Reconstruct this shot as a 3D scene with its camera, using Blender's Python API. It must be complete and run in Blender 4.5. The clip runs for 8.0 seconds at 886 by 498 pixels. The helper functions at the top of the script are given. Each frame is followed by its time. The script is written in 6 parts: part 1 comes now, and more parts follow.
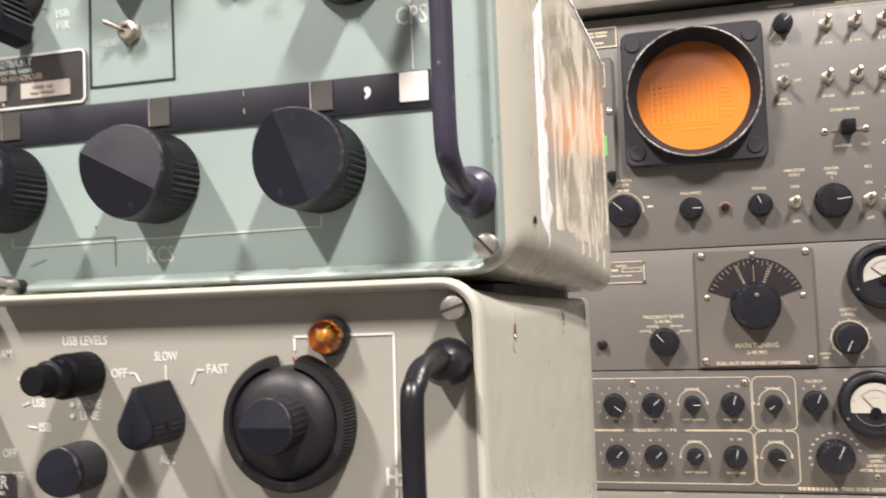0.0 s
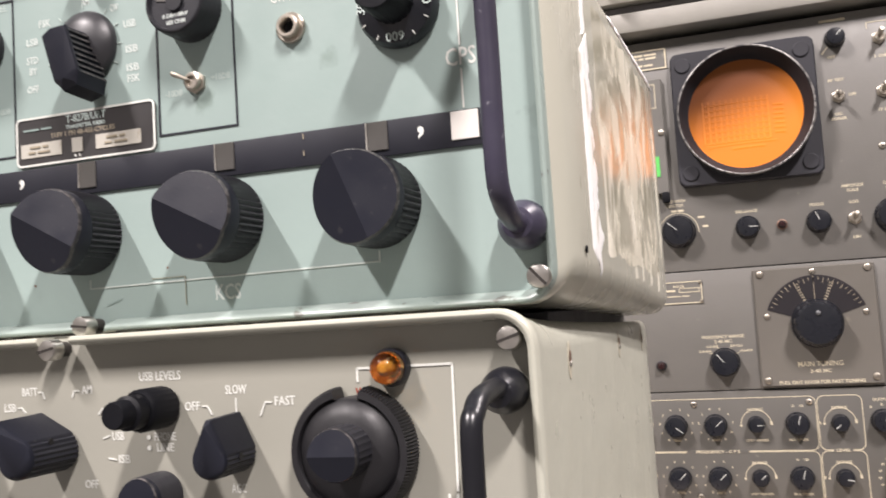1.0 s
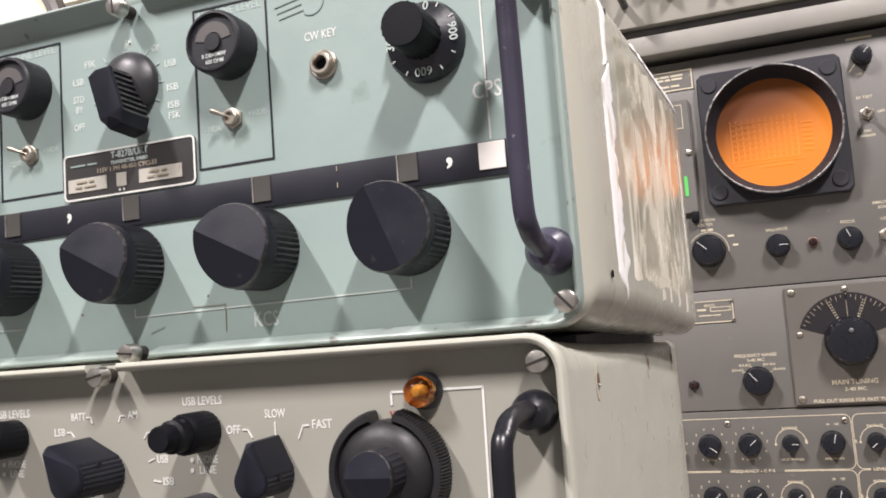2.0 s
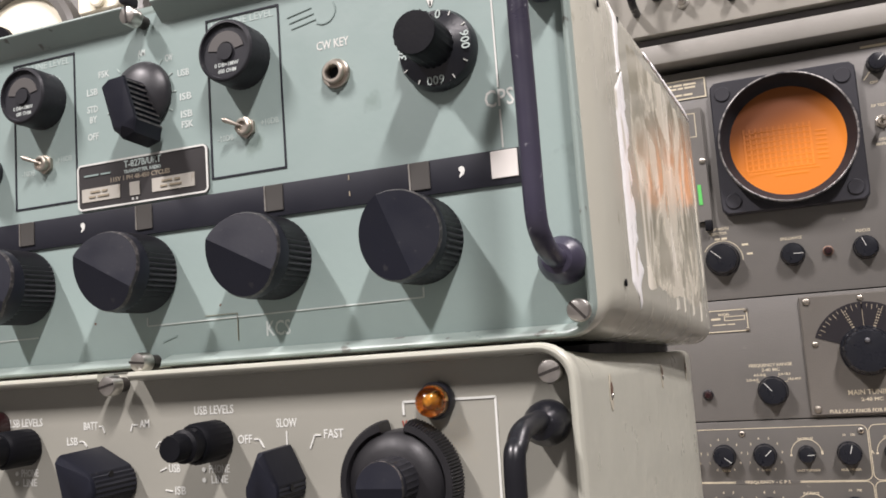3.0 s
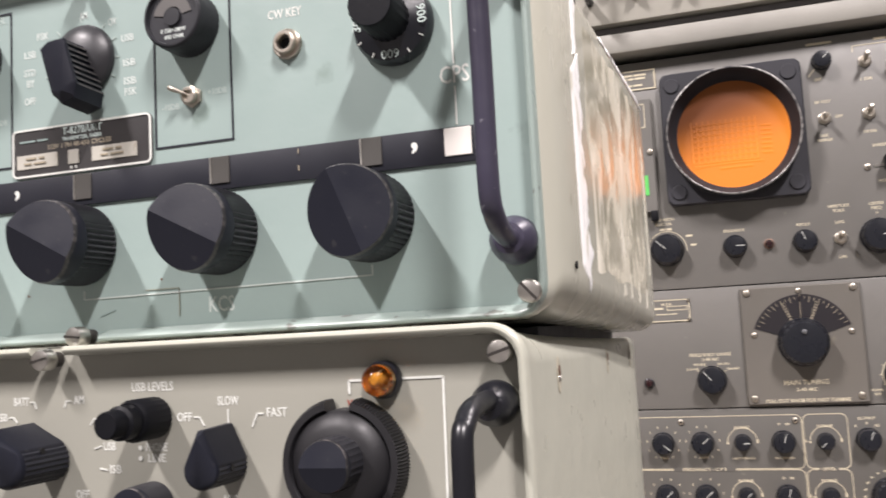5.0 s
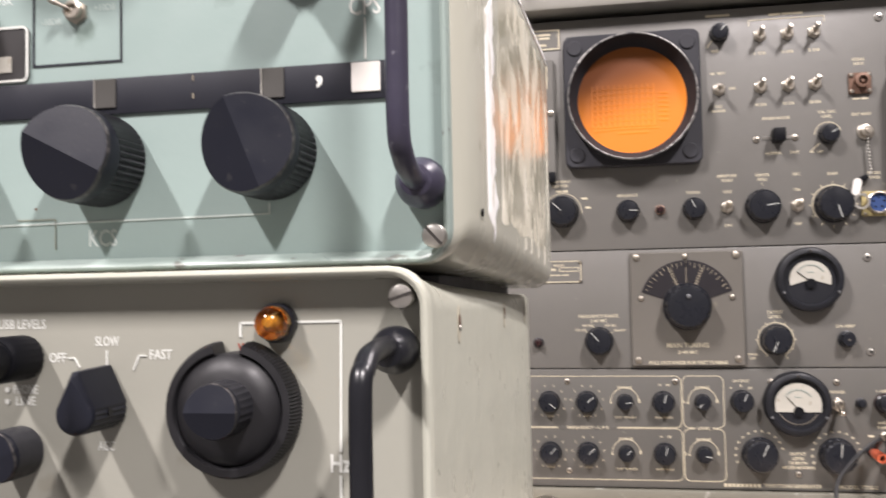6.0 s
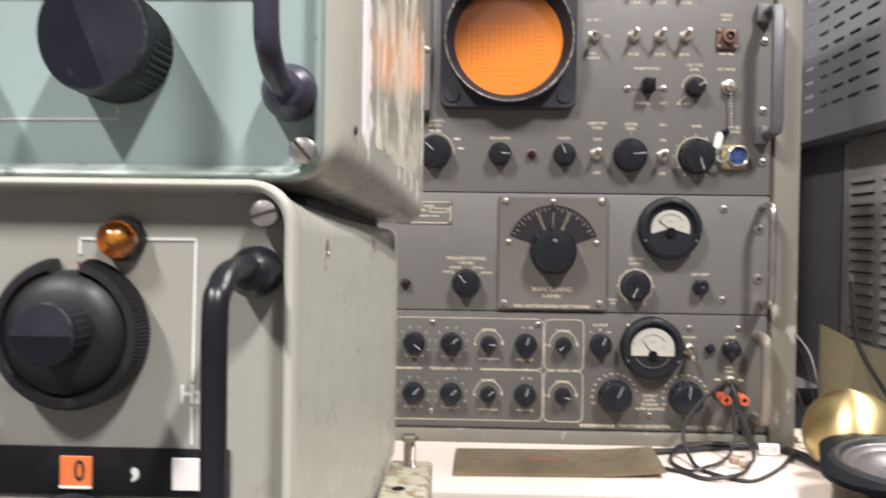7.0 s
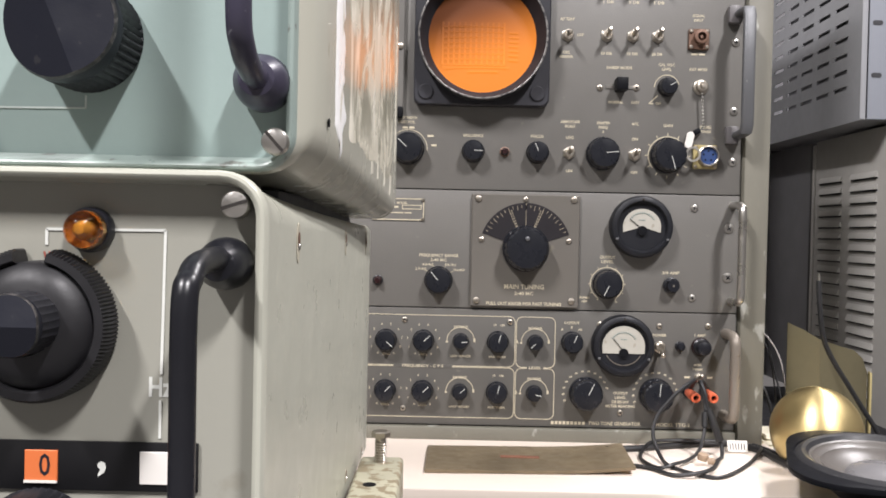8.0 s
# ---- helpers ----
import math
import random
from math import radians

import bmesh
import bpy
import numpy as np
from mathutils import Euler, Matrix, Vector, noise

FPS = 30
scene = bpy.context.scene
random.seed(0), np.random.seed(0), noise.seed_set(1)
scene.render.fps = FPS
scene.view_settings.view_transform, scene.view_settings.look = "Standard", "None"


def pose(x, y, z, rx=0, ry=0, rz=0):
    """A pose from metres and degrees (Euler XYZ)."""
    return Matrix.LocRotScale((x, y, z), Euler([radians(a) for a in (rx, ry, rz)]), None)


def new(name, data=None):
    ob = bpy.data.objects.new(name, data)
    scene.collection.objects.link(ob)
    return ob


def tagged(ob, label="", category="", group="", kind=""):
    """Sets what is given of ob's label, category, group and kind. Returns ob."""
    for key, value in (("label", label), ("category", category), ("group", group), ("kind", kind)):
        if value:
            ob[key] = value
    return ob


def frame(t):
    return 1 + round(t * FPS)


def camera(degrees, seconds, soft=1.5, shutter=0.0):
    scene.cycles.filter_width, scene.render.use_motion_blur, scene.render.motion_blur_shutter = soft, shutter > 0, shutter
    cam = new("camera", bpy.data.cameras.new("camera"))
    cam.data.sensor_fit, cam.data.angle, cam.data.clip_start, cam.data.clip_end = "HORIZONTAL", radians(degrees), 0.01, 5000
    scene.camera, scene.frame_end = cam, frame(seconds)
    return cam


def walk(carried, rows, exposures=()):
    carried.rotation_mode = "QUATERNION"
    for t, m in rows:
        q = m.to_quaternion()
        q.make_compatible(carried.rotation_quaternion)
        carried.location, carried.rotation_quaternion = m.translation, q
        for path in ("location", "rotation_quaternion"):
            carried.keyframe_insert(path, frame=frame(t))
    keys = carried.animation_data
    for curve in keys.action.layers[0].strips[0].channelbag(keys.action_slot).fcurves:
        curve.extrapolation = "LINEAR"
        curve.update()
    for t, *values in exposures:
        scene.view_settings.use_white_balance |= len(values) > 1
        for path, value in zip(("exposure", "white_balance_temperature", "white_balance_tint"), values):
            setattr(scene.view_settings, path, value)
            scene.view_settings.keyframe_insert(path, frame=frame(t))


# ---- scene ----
# ---------- camera ----------
cam = camera(53.2, 8.0, soft=1.7, shutter=0.8)
PATH = [
    (0, -0.0813, -1.0149, 0.9965, 14.621, 2.657, -2.243),
    (0.5, -0.0805, -1.0222, 0.9982, 16.283, 3.730, -3.178),
    (1, -0.0773, -1.0265, 0.9994, 18.159, 4.331, -3.643),
    (1.5, -0.0750, -1.0334, 1.0010, 19.410, 5.122, -3.820),
    (1.7, -0.0738, -1.0357, 1.0012, 19.687, 5.356, -4.022),
    (2.8, -0.0717, -1.0402, 1.0016, 20.872, 6.415, -4.263),
    (3, -0.0729, -1.0368, 1.0015, 20.855, 6.370, -4.177),
    (3.5, -0.0703, -1.0391, 1.0026, 21.072, 6.942, -4.376),
    (4, -0.0737, -1.0337, 1.0002, 20.296, 6.020, -4.136),
    (4.2, -0.0750, -1.0327, 0.9992, 19.699, 5.732, -3.857),
    (5.3, -0.0796, -1.0303, 0.9973, 15.344, 4.877, -2.452),
    (5.5, -0.0822, -1.0263, 0.9956, 13.493, 4.131, -1.839),
    (6, -0.0851, -1.0193, 0.9928, 10.488, 2.521, -1.160),
    (6.5, -0.0889, -1.0129, 0.9895, 6.608, 1.216, -0.447),
    (7, -0.0894, -0.9986, 0.9845, 1.915, -0.988, 0.813),
    (7.5, -0.0892, -0.9952, 0.9830, 0.319, -1.428, 1.166),
    (8, -0.0894, -0.9978, 0.9826, 0.139, -1.036, 1.220),
]
walk(cam, [(t, pose(x, y, z, 0, 0, yaw) @ pose(0, 0, 0, 90 + pitch) @ pose(0, 0, 0, 0, 0, roll)) for t, x, y, z, yaw, pitch, roll in PATH],
     exposures=[(0.0, 0.77, 6850, 14), (1.0, 0.69, 6650, 14), (1.5, 0.63, 6550, 14), (3.0, 0.31, 6500, 14), (3.5, 0.29, 6500, 14), (4.0, 0.31, 6500, 14),
                (5.5, 0.68, 6550, 14), (6.5, 0.64, 6450, 12), (7.0, 0.53, 6350, 11), (8.0, 0.45, 6300, 10)])

# ---------- light ----------
world = bpy.data.worlds.new("world")
scene.world = world
world.use_nodes = True
world.node_tree.nodes["Background"].inputs[0].default_value = (0.9, 0.95, 1.0, 1)
world.node_tree.nodes["Background"].inputs[1].default_value = 0.035


def ceiling_tube(x, y, z, length, width, watts, colour):
    """An overhead light facing down, for the fluorescent fittings and the added fills."""
    lamp = bpy.data.lights.new("tube_and_fill_light", "AREA")
    lamp.shape, lamp.size, lamp.size_y, lamp.energy, lamp.color = "RECTANGLE", width, length, watts, colour
    ob = new("tube_and_fill_light", lamp)
    ob.matrix_world = pose(x, y, z)
    return ob


WHITE = (1.0, 0.945, 0.935)
ceiling_tube(-2.20, -3.14, 4.5, 1.20, 0.22, 290, WHITE)
ceiling_tube(1.58, -3.14, 4.5, 1.20, 0.22, 300, WHITE)
# added fills behind the panels, brightening the case side and bench
ceiling_tube(2.30, 0.90, 4.5, 1.20, 0.22, 150, WHITE)
ceiling_tube(-2.20, 0.90, 4.5, 1.20, 0.22, 50, WHITE)

# ---------- materials ----------
def material(name, colour, rough=0.5, metal=0.0, vary=0.12, scale=60.0, bump=0.0, bump_scale=400.0, dirt=None, dirt_scale=18.0,
             dirt_level=0.62, stretch=(1, 1, 1), coat=0.0, spec=0.5):
    """Principled paint, plastic or metal with variation at two scales, stains of their own shape, and fine relief."""
    m = bpy.data.materials.new(name)
    m.use_nodes = True
    n, l = m.node_tree.nodes, m.node_tree.links
    b = n["Principled BSDF"]
    b.inputs["Metallic"].default_value = metal
    b.inputs["Coat Weight"].default_value = coat
    b.inputs["Coat Roughness"].default_value = 0.08
    b.inputs["Specular IOR Level"].default_value = spec
    tc = n.new("ShaderNodeTexCoord")
    mp = n.new("ShaderNodeMapping")
    mp.inputs["Scale"].default_value = stretch
    l.new(tc.outputs["Object"], mp.inputs["Vector"])

    def noise_at(s, detail=4.0):
        t = n.new("ShaderNodeTexNoise")
        t.inputs["Scale"].default_value, t.inputs["Detail"].default_value = s, detail
        l.new(mp.outputs["Vector"], t.inputs["Vector"])
        return t.outputs["Fac"]

    def mapped(src, a, c, lo, hi):
        r = n.new("ShaderNodeMapRange")
        for k, v in zip(("From Min", "From Max", "To Min", "To Max"), (a, c, lo, hi)):
            r.inputs[k].default_value = v
        l.new(src, r.inputs["Value"])
        return r.outputs["Result"]

    def mixed(fac, a, c, mode="MIX"):
        x = n.new("ShaderNodeMix")
        x.data_type, x.blend_type = "RGBA", mode
        l.new(fac, x.inputs["Factor"])
        for slot, v in ((6, a), (7, c)):
            if isinstance(v, tuple):
                x.inputs[slot].default_value = (*v, 1)
            else:
                l.new(v, x.inputs[slot])
        return x.outputs[2]

    big, small = noise_at(scale * 0.12, 5), noise_at(scale, 6)
    lo = tuple(c * (1 - vary) for c in colour)
    hi = tuple(min(1, c * (1 + vary)) for c in colour)
    col = mixed(mapped(big, 0.3, 0.7, 0, 1), lo, hi)
    col = mixed(mapped(small, 0.35, 0.75, 0, 0.35), col, lo)
    if dirt:
        spots = noise_at(dirt_scale, 9)
        col = mixed(mapped(spots, dirt_level, dirt_level + 0.05, 0, 0.85), col, dirt)
    l.new(col, b.inputs["Base Color"])
    l.new(mapped(small, 0.3, 0.7, max(0.02, rough - 0.07), min(1, rough + 0.08)), b.inputs["Roughness"])
    if bump:
        bp = n.new("ShaderNodeBump")
        bp.inputs["Strength"].default_value, bp.inputs["Distance"].default_value = bump, 0.0006
        l.new(noise_at(bump_scale, 3), bp.inputs["Height"])
        l.new(bp.outputs["Normal"], b.inputs["Normal"])
    return m


M = {}
M["sea"] = material("sea_green_enamel", (0.262, 0.333, 0.313), 0.36, vary=0.07, bump=0.12, bump_scale=260, dirt=(0.20, 0.26, 0.235), dirt_scale=26, dirt_level=0.685)
M["grey"] = material("warm_grey_enamel", (0.279, 0.276, 0.237), 0.36, vary=0.05, bump=0.1, bump_scale=260, dirt=(0.24, 0.23, 0.19), dirt_scale=28, dirt_level=0.70)
M["case_grey"] = material("grey_case_enamel", (0.405, 0.407, 0.343), 0.33, vary=0.05, bump=0.05, bump_scale=120, dirt=(0.36, 0.35, 0.3), dirt_scale=14, dirt_level=0.83)
M["case_gloss"] = material("grey_beige_case_paint", (0.475, 0.468, 0.392), 0.24, vary=0.15, scale=40, bump=0.08, bump_scale=60, dirt=(0.27, 0.26, 0.2), dirt_scale=70, dirt_level=0.69, stretch=(1, 1, 0.5), coat=0.2)
M["film_edge"] = material("film_edge_with_glint", (0.95, 0.94, 0.91), 0.3, vary=0.1, scale=90, bump=0.6, bump_scale=90, dirt=(0.6, 0.57, 0.48), dirt_scale=90, dirt_level=0.6, stretch=(1, 1, 0.4))
M["film_flake"] = material("yellowed_film_flake", (0.72, 0.69, 0.58), 0.24, vary=0.12, scale=90, bump=0.3, bump_scale=120, stretch=(1, 1, 0.4))
M["sea_lip"] = material("chipped_sea_green_lip", (0.265, 0.325, 0.298), 0.34, vary=0.08, bump=0.15, bump_scale=200, dirt=(0.10, 0.10, 0.085), dirt_scale=120, dirt_level=0.64)
M["rack"] = material("rack_grey_enamel", (0.137, 0.1315, 0.1205), 0.42, vary=0.08, bump=0.25, bump_scale=600, dirt=(0.2, 0.19, 0.16), dirt_scale=60, dirt_level=0.70)
# rack grey again, darkened for the light's fall-off on the lowest panel
M["rack_falloff"] = material("falloff_rack_grey_enamel", (0.100, 0.0952, 0.0865), 0.42, vary=0.1, bump=0.25, bump_scale=600, dirt=(0.18, 0.17, 0.145), dirt_scale=60, dirt_level=0.70)
M["tuning_plate"] = material("browned_grey_plate_enamel", (0.119, 0.110, 0.096), 0.42, vary=0.1, bump=0.25, bump_scale=600, dirt=(0.16, 0.145, 0.115), dirt_scale=50, dirt_level=0.68)
M["rack_frame"] = material("worn_olive_grey_frame", (0.165, 0.158, 0.128), 0.5, vary=0.2, scale=40, bump=0.25, bump_scale=300, dirt=(0.36, 0.36, 0.32), dirt_scale=45, dirt_level=0.625, stretch=(1, 1, 0.5))
M["rail_paint"] = material("dull_grey_rail_enamel", (0.265, 0.255, 0.228), 0.55, vary=0.12, bump=0.2, dirt=(0.30, 0.29, 0.25), dirt_scale=120, dirt_level=0.7)
M["light_panel"] = material("pale_grey_panel_enamel", (0.335, 0.322, 0.282), 0.4, vary=0.06, bump=0.15)
M["black"] = material("black_bakelite", (0.0088, 0.0098, 0.0135), 0.31, vary=0.25, bump=0.12, bump_scale=500, spec=0.42)
M["black_matt"] = material("matt_black_plastic", (0.0055, 0.0058, 0.0075), 0.48, vary=0.2, bump=0.1, bump_scale=700, spec=0.14)
M["black_gloss"] = material("glossy_black_enamel", (0.0075, 0.008, 0.0112), 0.33, vary=0.3, bump=0.15, bump_scale=200, dirt=(0.15, 0.15, 0.16), dirt_scale=330, dirt_level=0.695)
M["knob"] = material("worn_black_knob_plastic", (0.0098, 0.0108, 0.0165), 0.40, vary=0.3, bump=0.06, bump_scale=700, dirt=(0.028, 0.028, 0.032), dirt_scale=240, dirt_level=0.67, spec=0.24)
M["dome"] = material("dull_black_dial_dome", (0.0105, 0.0102, 0.0118), 0.48, vary=0.25, scale=120, bump=0.08, bump_scale=500, spec=0.42)
M["skirt"] = material("dulled_black_skirt", (0.026, 0.026, 0.029), 0.40, vary=0.3, scale=120, bump=0.1, bump_scale=300, spec=0.4)
M["knob_grip"] = material("paler_black_knob_grip", (0.021, 0.0212, 0.025), 0.44, vary=0.35, scale=200, bump=0.06, bump_scale=700, spec=0.34)
M["wear_and_lit_ridge"] = material("scuffed_rim_and_lit_ridge", (0.07, 0.064, 0.062), 0.42, vary=0.5, scale=500, dirt=(0.012, 0.012, 0.013), dirt_scale=420, dirt_level=0.46)
M["rim_wear"] = material("worn_bright_rim", (0.22, 0.21, 0.20), 0.4, 0.3, vary=0.5, scale=300, dirt=(0.03, 0.03, 0.033), dirt_scale=160, dirt_level=0.52)
M["dull_alu"] = material("dull_grey_aluminium", (0.125, 0.128, 0.134), 0.48, 0.4, vary=0.12, bump=0.2, bump_scale=300, dirt=(0.32, 0.32, 0.32), dirt_scale=160, dirt_level=0.66)
M["stain"] = material("rubbed_bare_patch", (0.43, 0.40, 0.315), 0.4, vary=0.15, scale=200)
M["handle_tan"] = material("worn_tan_plated_handle", (0.24, 0.21, 0.175), 0.42, 0.35, vary=0.2, scale=90, dirt=(0.16, 0.13, 0.10), dirt_scale=120, dirt_level=0.62)
M["rail_grey"] = material("light_blue_grey_rail_paint", (0.26, 0.275, 0.31), 0.45, vary=0.1, bump=0.15)
M["slot_grey"] = material("shaded_slot_steel", (0.03, 0.026, 0.023), 0.5, 0.3, vary=0.4, scale=500)
M["bulb"] = material("pale_bulb_glass", (0.25, 0.18, 0.065), 0.15, vary=0.2, scale=300)
M["meter_case"] = material("worn_matt_meter_case", (0.017, 0.0175, 0.021), 0.5, vary=0.4, scale=150, bump=0.1, dirt=(0.05, 0.048, 0.048), dirt_scale=300, dirt_level=0.66, spec=0.3)
M["meter_rim"] = material("dull_black_meter_rim", (0.0105, 0.0112, 0.0145), 0.5, vary=0.25, scale=150, bump=0.1, bump_scale=500, spec=0.28)
M["dim_card"] = material("dim_meter_scale", (0.085, 0.080, 0.076), 0.5, vary=0.2)
M["gap_grey"] = material("shaded_cabinet_grey", (0.175, 0.172, 0.178), 0.5, vary=0.15, scale=20, bump=0.15)
M["hood"] = material("dead_black_hood_paint", (0.026, 0.027, 0.032), 0.7, vary=0.3, spec=0.15)
M["faded_red"] = material("faded_red_printing", (0.27, 0.12, 0.075), 0.6, vary=0.4, scale=300)
M["dial_black"] = material("faded_black_dial", (0.020, 0.0180, 0.0205), 0.5, vary=0.2, spec=0.25)
M["dim_ink"] = material("faded_engraving", (0.30, 0.26, 0.19), 0.6, vary=0.3, scale=300)
M["filler"] = material("dark_blue_grey_filler", (0.125, 0.118, 0.120), 0.45, vary=0.15)
M["strip_black"] = material("deep_black_window_strip", (0.006, 0.006, 0.007), 0.45, vary=0.2, spec=0.3)
M["handle"] = material("speckled_violet_black_enamel", (0.034, 0.031, 0.050), 0.33, vary=0.3, bump=0.2, bump_scale=160, dirt=(0.17, 0.17, 0.19), dirt_scale=300, dirt_level=0.665)
M["dust_cap"] = material("grey_satin_dust_cap", (0.15, 0.146, 0.15), 0.28, vary=0.1)
# bezel black is raised: the bright haze over it is in the base colour
M["bezel"] = material("haze_lifted_black_bezel", (0.032, 0.032, 0.038), 0.5, vary=0.25, bump=0.1, bump_scale=500, spec=0.32)
M["strip"] = material("black_window_strip", (0.0125, 0.0135, 0.020), 0.55, vary=0.15, spec=0.3)
M["steel"] = material("bright_steel", (0.56, 0.54, 0.50), 0.30, 1.0, vary=0.12, bump=0.15, bump_scale=900, dirt=(0.3, 0.27, 0.23), dirt_scale=300, dirt_level=0.7)
M["dull_steel"] = material("dull_plated_steel", (0.46, 0.42, 0.36), 0.36, 1.0, vary=0.2, dirt=(0.12, 0.10, 0.08), dirt_scale=200, dirt_level=0.62)
M["brass"] = material("brushed_brass", (0.72, 0.575, 0.285), 0.44, 1.0, vary=0.16, scale=40, bump=0.25, bump_scale=90, stretch=(1, 1, 0.25))
spun = M["brass"].node_tree
across_grain = spun.nodes.new("ShaderNodeTangent")
across_grain.direction_type, across_grain.axis = "RADIAL", "Z"
spun.links.new(across_grain.outputs["Tangent"], spun.nodes["Principled BSDF"].inputs["Tangent"])
spun.nodes["Principled BSDF"].inputs["Anisotropic"].default_value = 0.65
spun.nodes["Principled BSDF"].inputs["Anisotropic Rotation"].default_value = 0.25
M["brass_dull"] = material("tarnished_brass_sheet", (0.26, 0.205, 0.13), 0.36, 0.3, vary=0.35, scale=90, bump=0.2, dirt=(0.20, 0.155, 0.095), dirt_scale=70, dirt_level=0.56)
M["white_ink"] = material("white_engraving", (0.60, 0.61, 0.57), 0.6, vary=0.1, scale=300)
M["faint_ink"] = material("worn_white_engraving", (0.385, 0.46, 0.43), 0.6, vary=0.15, scale=300)
M["mid_ink"] = material("dulled_white_engraving", (0.52, 0.57, 0.54), 0.6, vary=0.2, scale=260)
M["worn_ink"] = material("half_worn_engraving", (0.40, 0.47, 0.44), 0.6, vary=0.3, scale=200)
M["cream_ink"] = material("cream_engraving", (0.58, 0.52, 0.38), 0.6, vary=0.15, scale=300)
M["white"] = material("white_plastic", (0.69, 0.665, 0.62), 0.5, vary=0.05)
M["paper"] = material("meter_card", (0.41, 0.395, 0.345), 0.5, vary=0.12, scale=260, dirt=(0.30, 0.28, 0.23), dirt_scale=130, dirt_level=0.62)
M["cream_card"] = material("aged_cream_dial_card", (0.93, 0.88, 0.70), 0.6, vary=0.08, scale=20)
M["orange"] = material("orange_digit_drum", (0.60, 0.15, 0.042), 0.5, vary=0.06)
M["orange_plug"] = material("orange_plug_plastic", (0.56, 0.12, 0.055), 0.4, vary=0.1)
M["red"] = material("red_lens", (0.45, 0.04, 0.02), 0.2, vary=0.1)
M["red_ink"] = material("red_engraving", (0.27, 0.065, 0.045), 0.5, vary=0.1)
M["maroon"] = material("dark_red_lens", (0.022, 0.008, 0.009), 0.15, vary=0.2)
M["green"] = material("green_tape", (0.10, 0.52, 0.11), 0.5, vary=0.05)
M["blue"] = material("blue_connector_insert", (0.022, 0.050, 0.15), 0.4, vary=0.15)
M["window_dull"] = material("dull_brass_window", (0.060, 0.057, 0.052), 0.4, vary=0.25, scale=90)
M["plate_black"] = material("black_anodised_nameplate", (0.035, 0.033, 0.033), 0.4, vary=0.2)
M["alu"] = material("bare_aluminium", (0.62, 0.60, 0.55), 0.38, 1.0, vary=0.1, dirt=(0.3, 0.28, 0.22), dirt_scale=120, dirt_level=0.66)
M["khaki"] = material("khaki_phenolic_flange", (0.36, 0.30, 0.14), 0.45, vary=0.2)
M["faint_scratch"] = material("brownish_scratch", (0.235, 0.245, 0.195), 0.5, vary=0.2, scale=300)
M["rust"] = material("browned_connector", (0.17, 0.10, 0.07), 0.5, 0.4, vary=0.25)
M["pencil"] = material("pencil_mark", (0.205, 0.268, 0.25), 0.6, vary=0.1)
M["bench"] = material("pale_bench_laminate", (0.74, 0.65, 0.565), 0.4, vary=0.04, scale=30, bump=0.05, dirt=(0.55, 0.45, 0.35), dirt_scale=25, dirt_level=0.74)
M["mount"] = material("corroded_green_grey_mount", (0.36, 0.345, 0.255), 0.5, vary=0.4, scale=60, bump=0.5, bump_scale=120, dirt=(0.21, 0.165, 0.10), dirt_scale=120, dirt_level=0.50)
M["cable"] = material("black_rubber_cable", (0.015, 0.015, 0.016), 0.45, vary=0.2)
M["tan_rubber"] = material("tan_rubber", (0.30, 0.22, 0.15), 0.6, vary=0.2)
M["wire"] = material("pale_wire", (0.45, 0.42, 0.4), 0.4, vary=0.2)
M["cone"] = material("grey_paper_cone", (0.094, 0.085, 0.077), 0.36, vary=0.15, bump=0.2, bump_scale=300, spec=0.45)
M["cone_surround"] = material("dark_rubber_surround", (0.024, 0.024, 0.026), 0.42, vary=0.15, spec=0.3)
M["vent_grey"] = material("blue_grey_cabinet_paint", (0.325, 0.330, 0.346), 0.42, vary=0.1, bump=0.15)
M["louvre_grey"] = material("warm_grey_cabinet_paint", (0.46, 0.445, 0.415), 0.42, vary=0.1, bump=0.15)
M["dark"] = material("plain_dark_matt", (0.03, 0.03, 0.034), 0.6, vary=0.2)
M["olive_sheet"] = material("olive_gold_sheet", (0.18, 0.158, 0.095), 0.4, 0.5, vary=0.15)
M["wall"] = material("painted_wall", (0.165, 0.159, 0.153), 0.8, vary=0.05, scale=8, bump=0.2, bump_scale=120)
M["floor"] = material("grey_floor_tile", (0.13, 0.125, 0.12), 0.5, vary=0.12, scale=10)
M["ceiling"] = material("white_ceiling_board", (0.33, 0.33, 0.318), 0.8, vary=0.04, scale=20)


def glassy(name, colour, rough, transmission, ior=1.49):
    m = bpy.data.materials.new(name)
    m.use_nodes = True
    b = m.node_tree.nodes["Principled BSDF"]
    b.inputs["Base Color"].default_value = (*colour, 1)
    b.inputs["Roughness"].default_value = rough
    b.inputs["Transmission Weight"].default_value = transmission
    b.inputs["IOR"].default_value = ior
    return m


M["amber"] = glassy("amber_lens", (0.66, 0.27, 0.035), 0.08, 1.0)
M["amber_ribs"] = material("deep_amber_plastic", (0.24, 0.105, 0.022), 0.25, vary=0.5, scale=420)


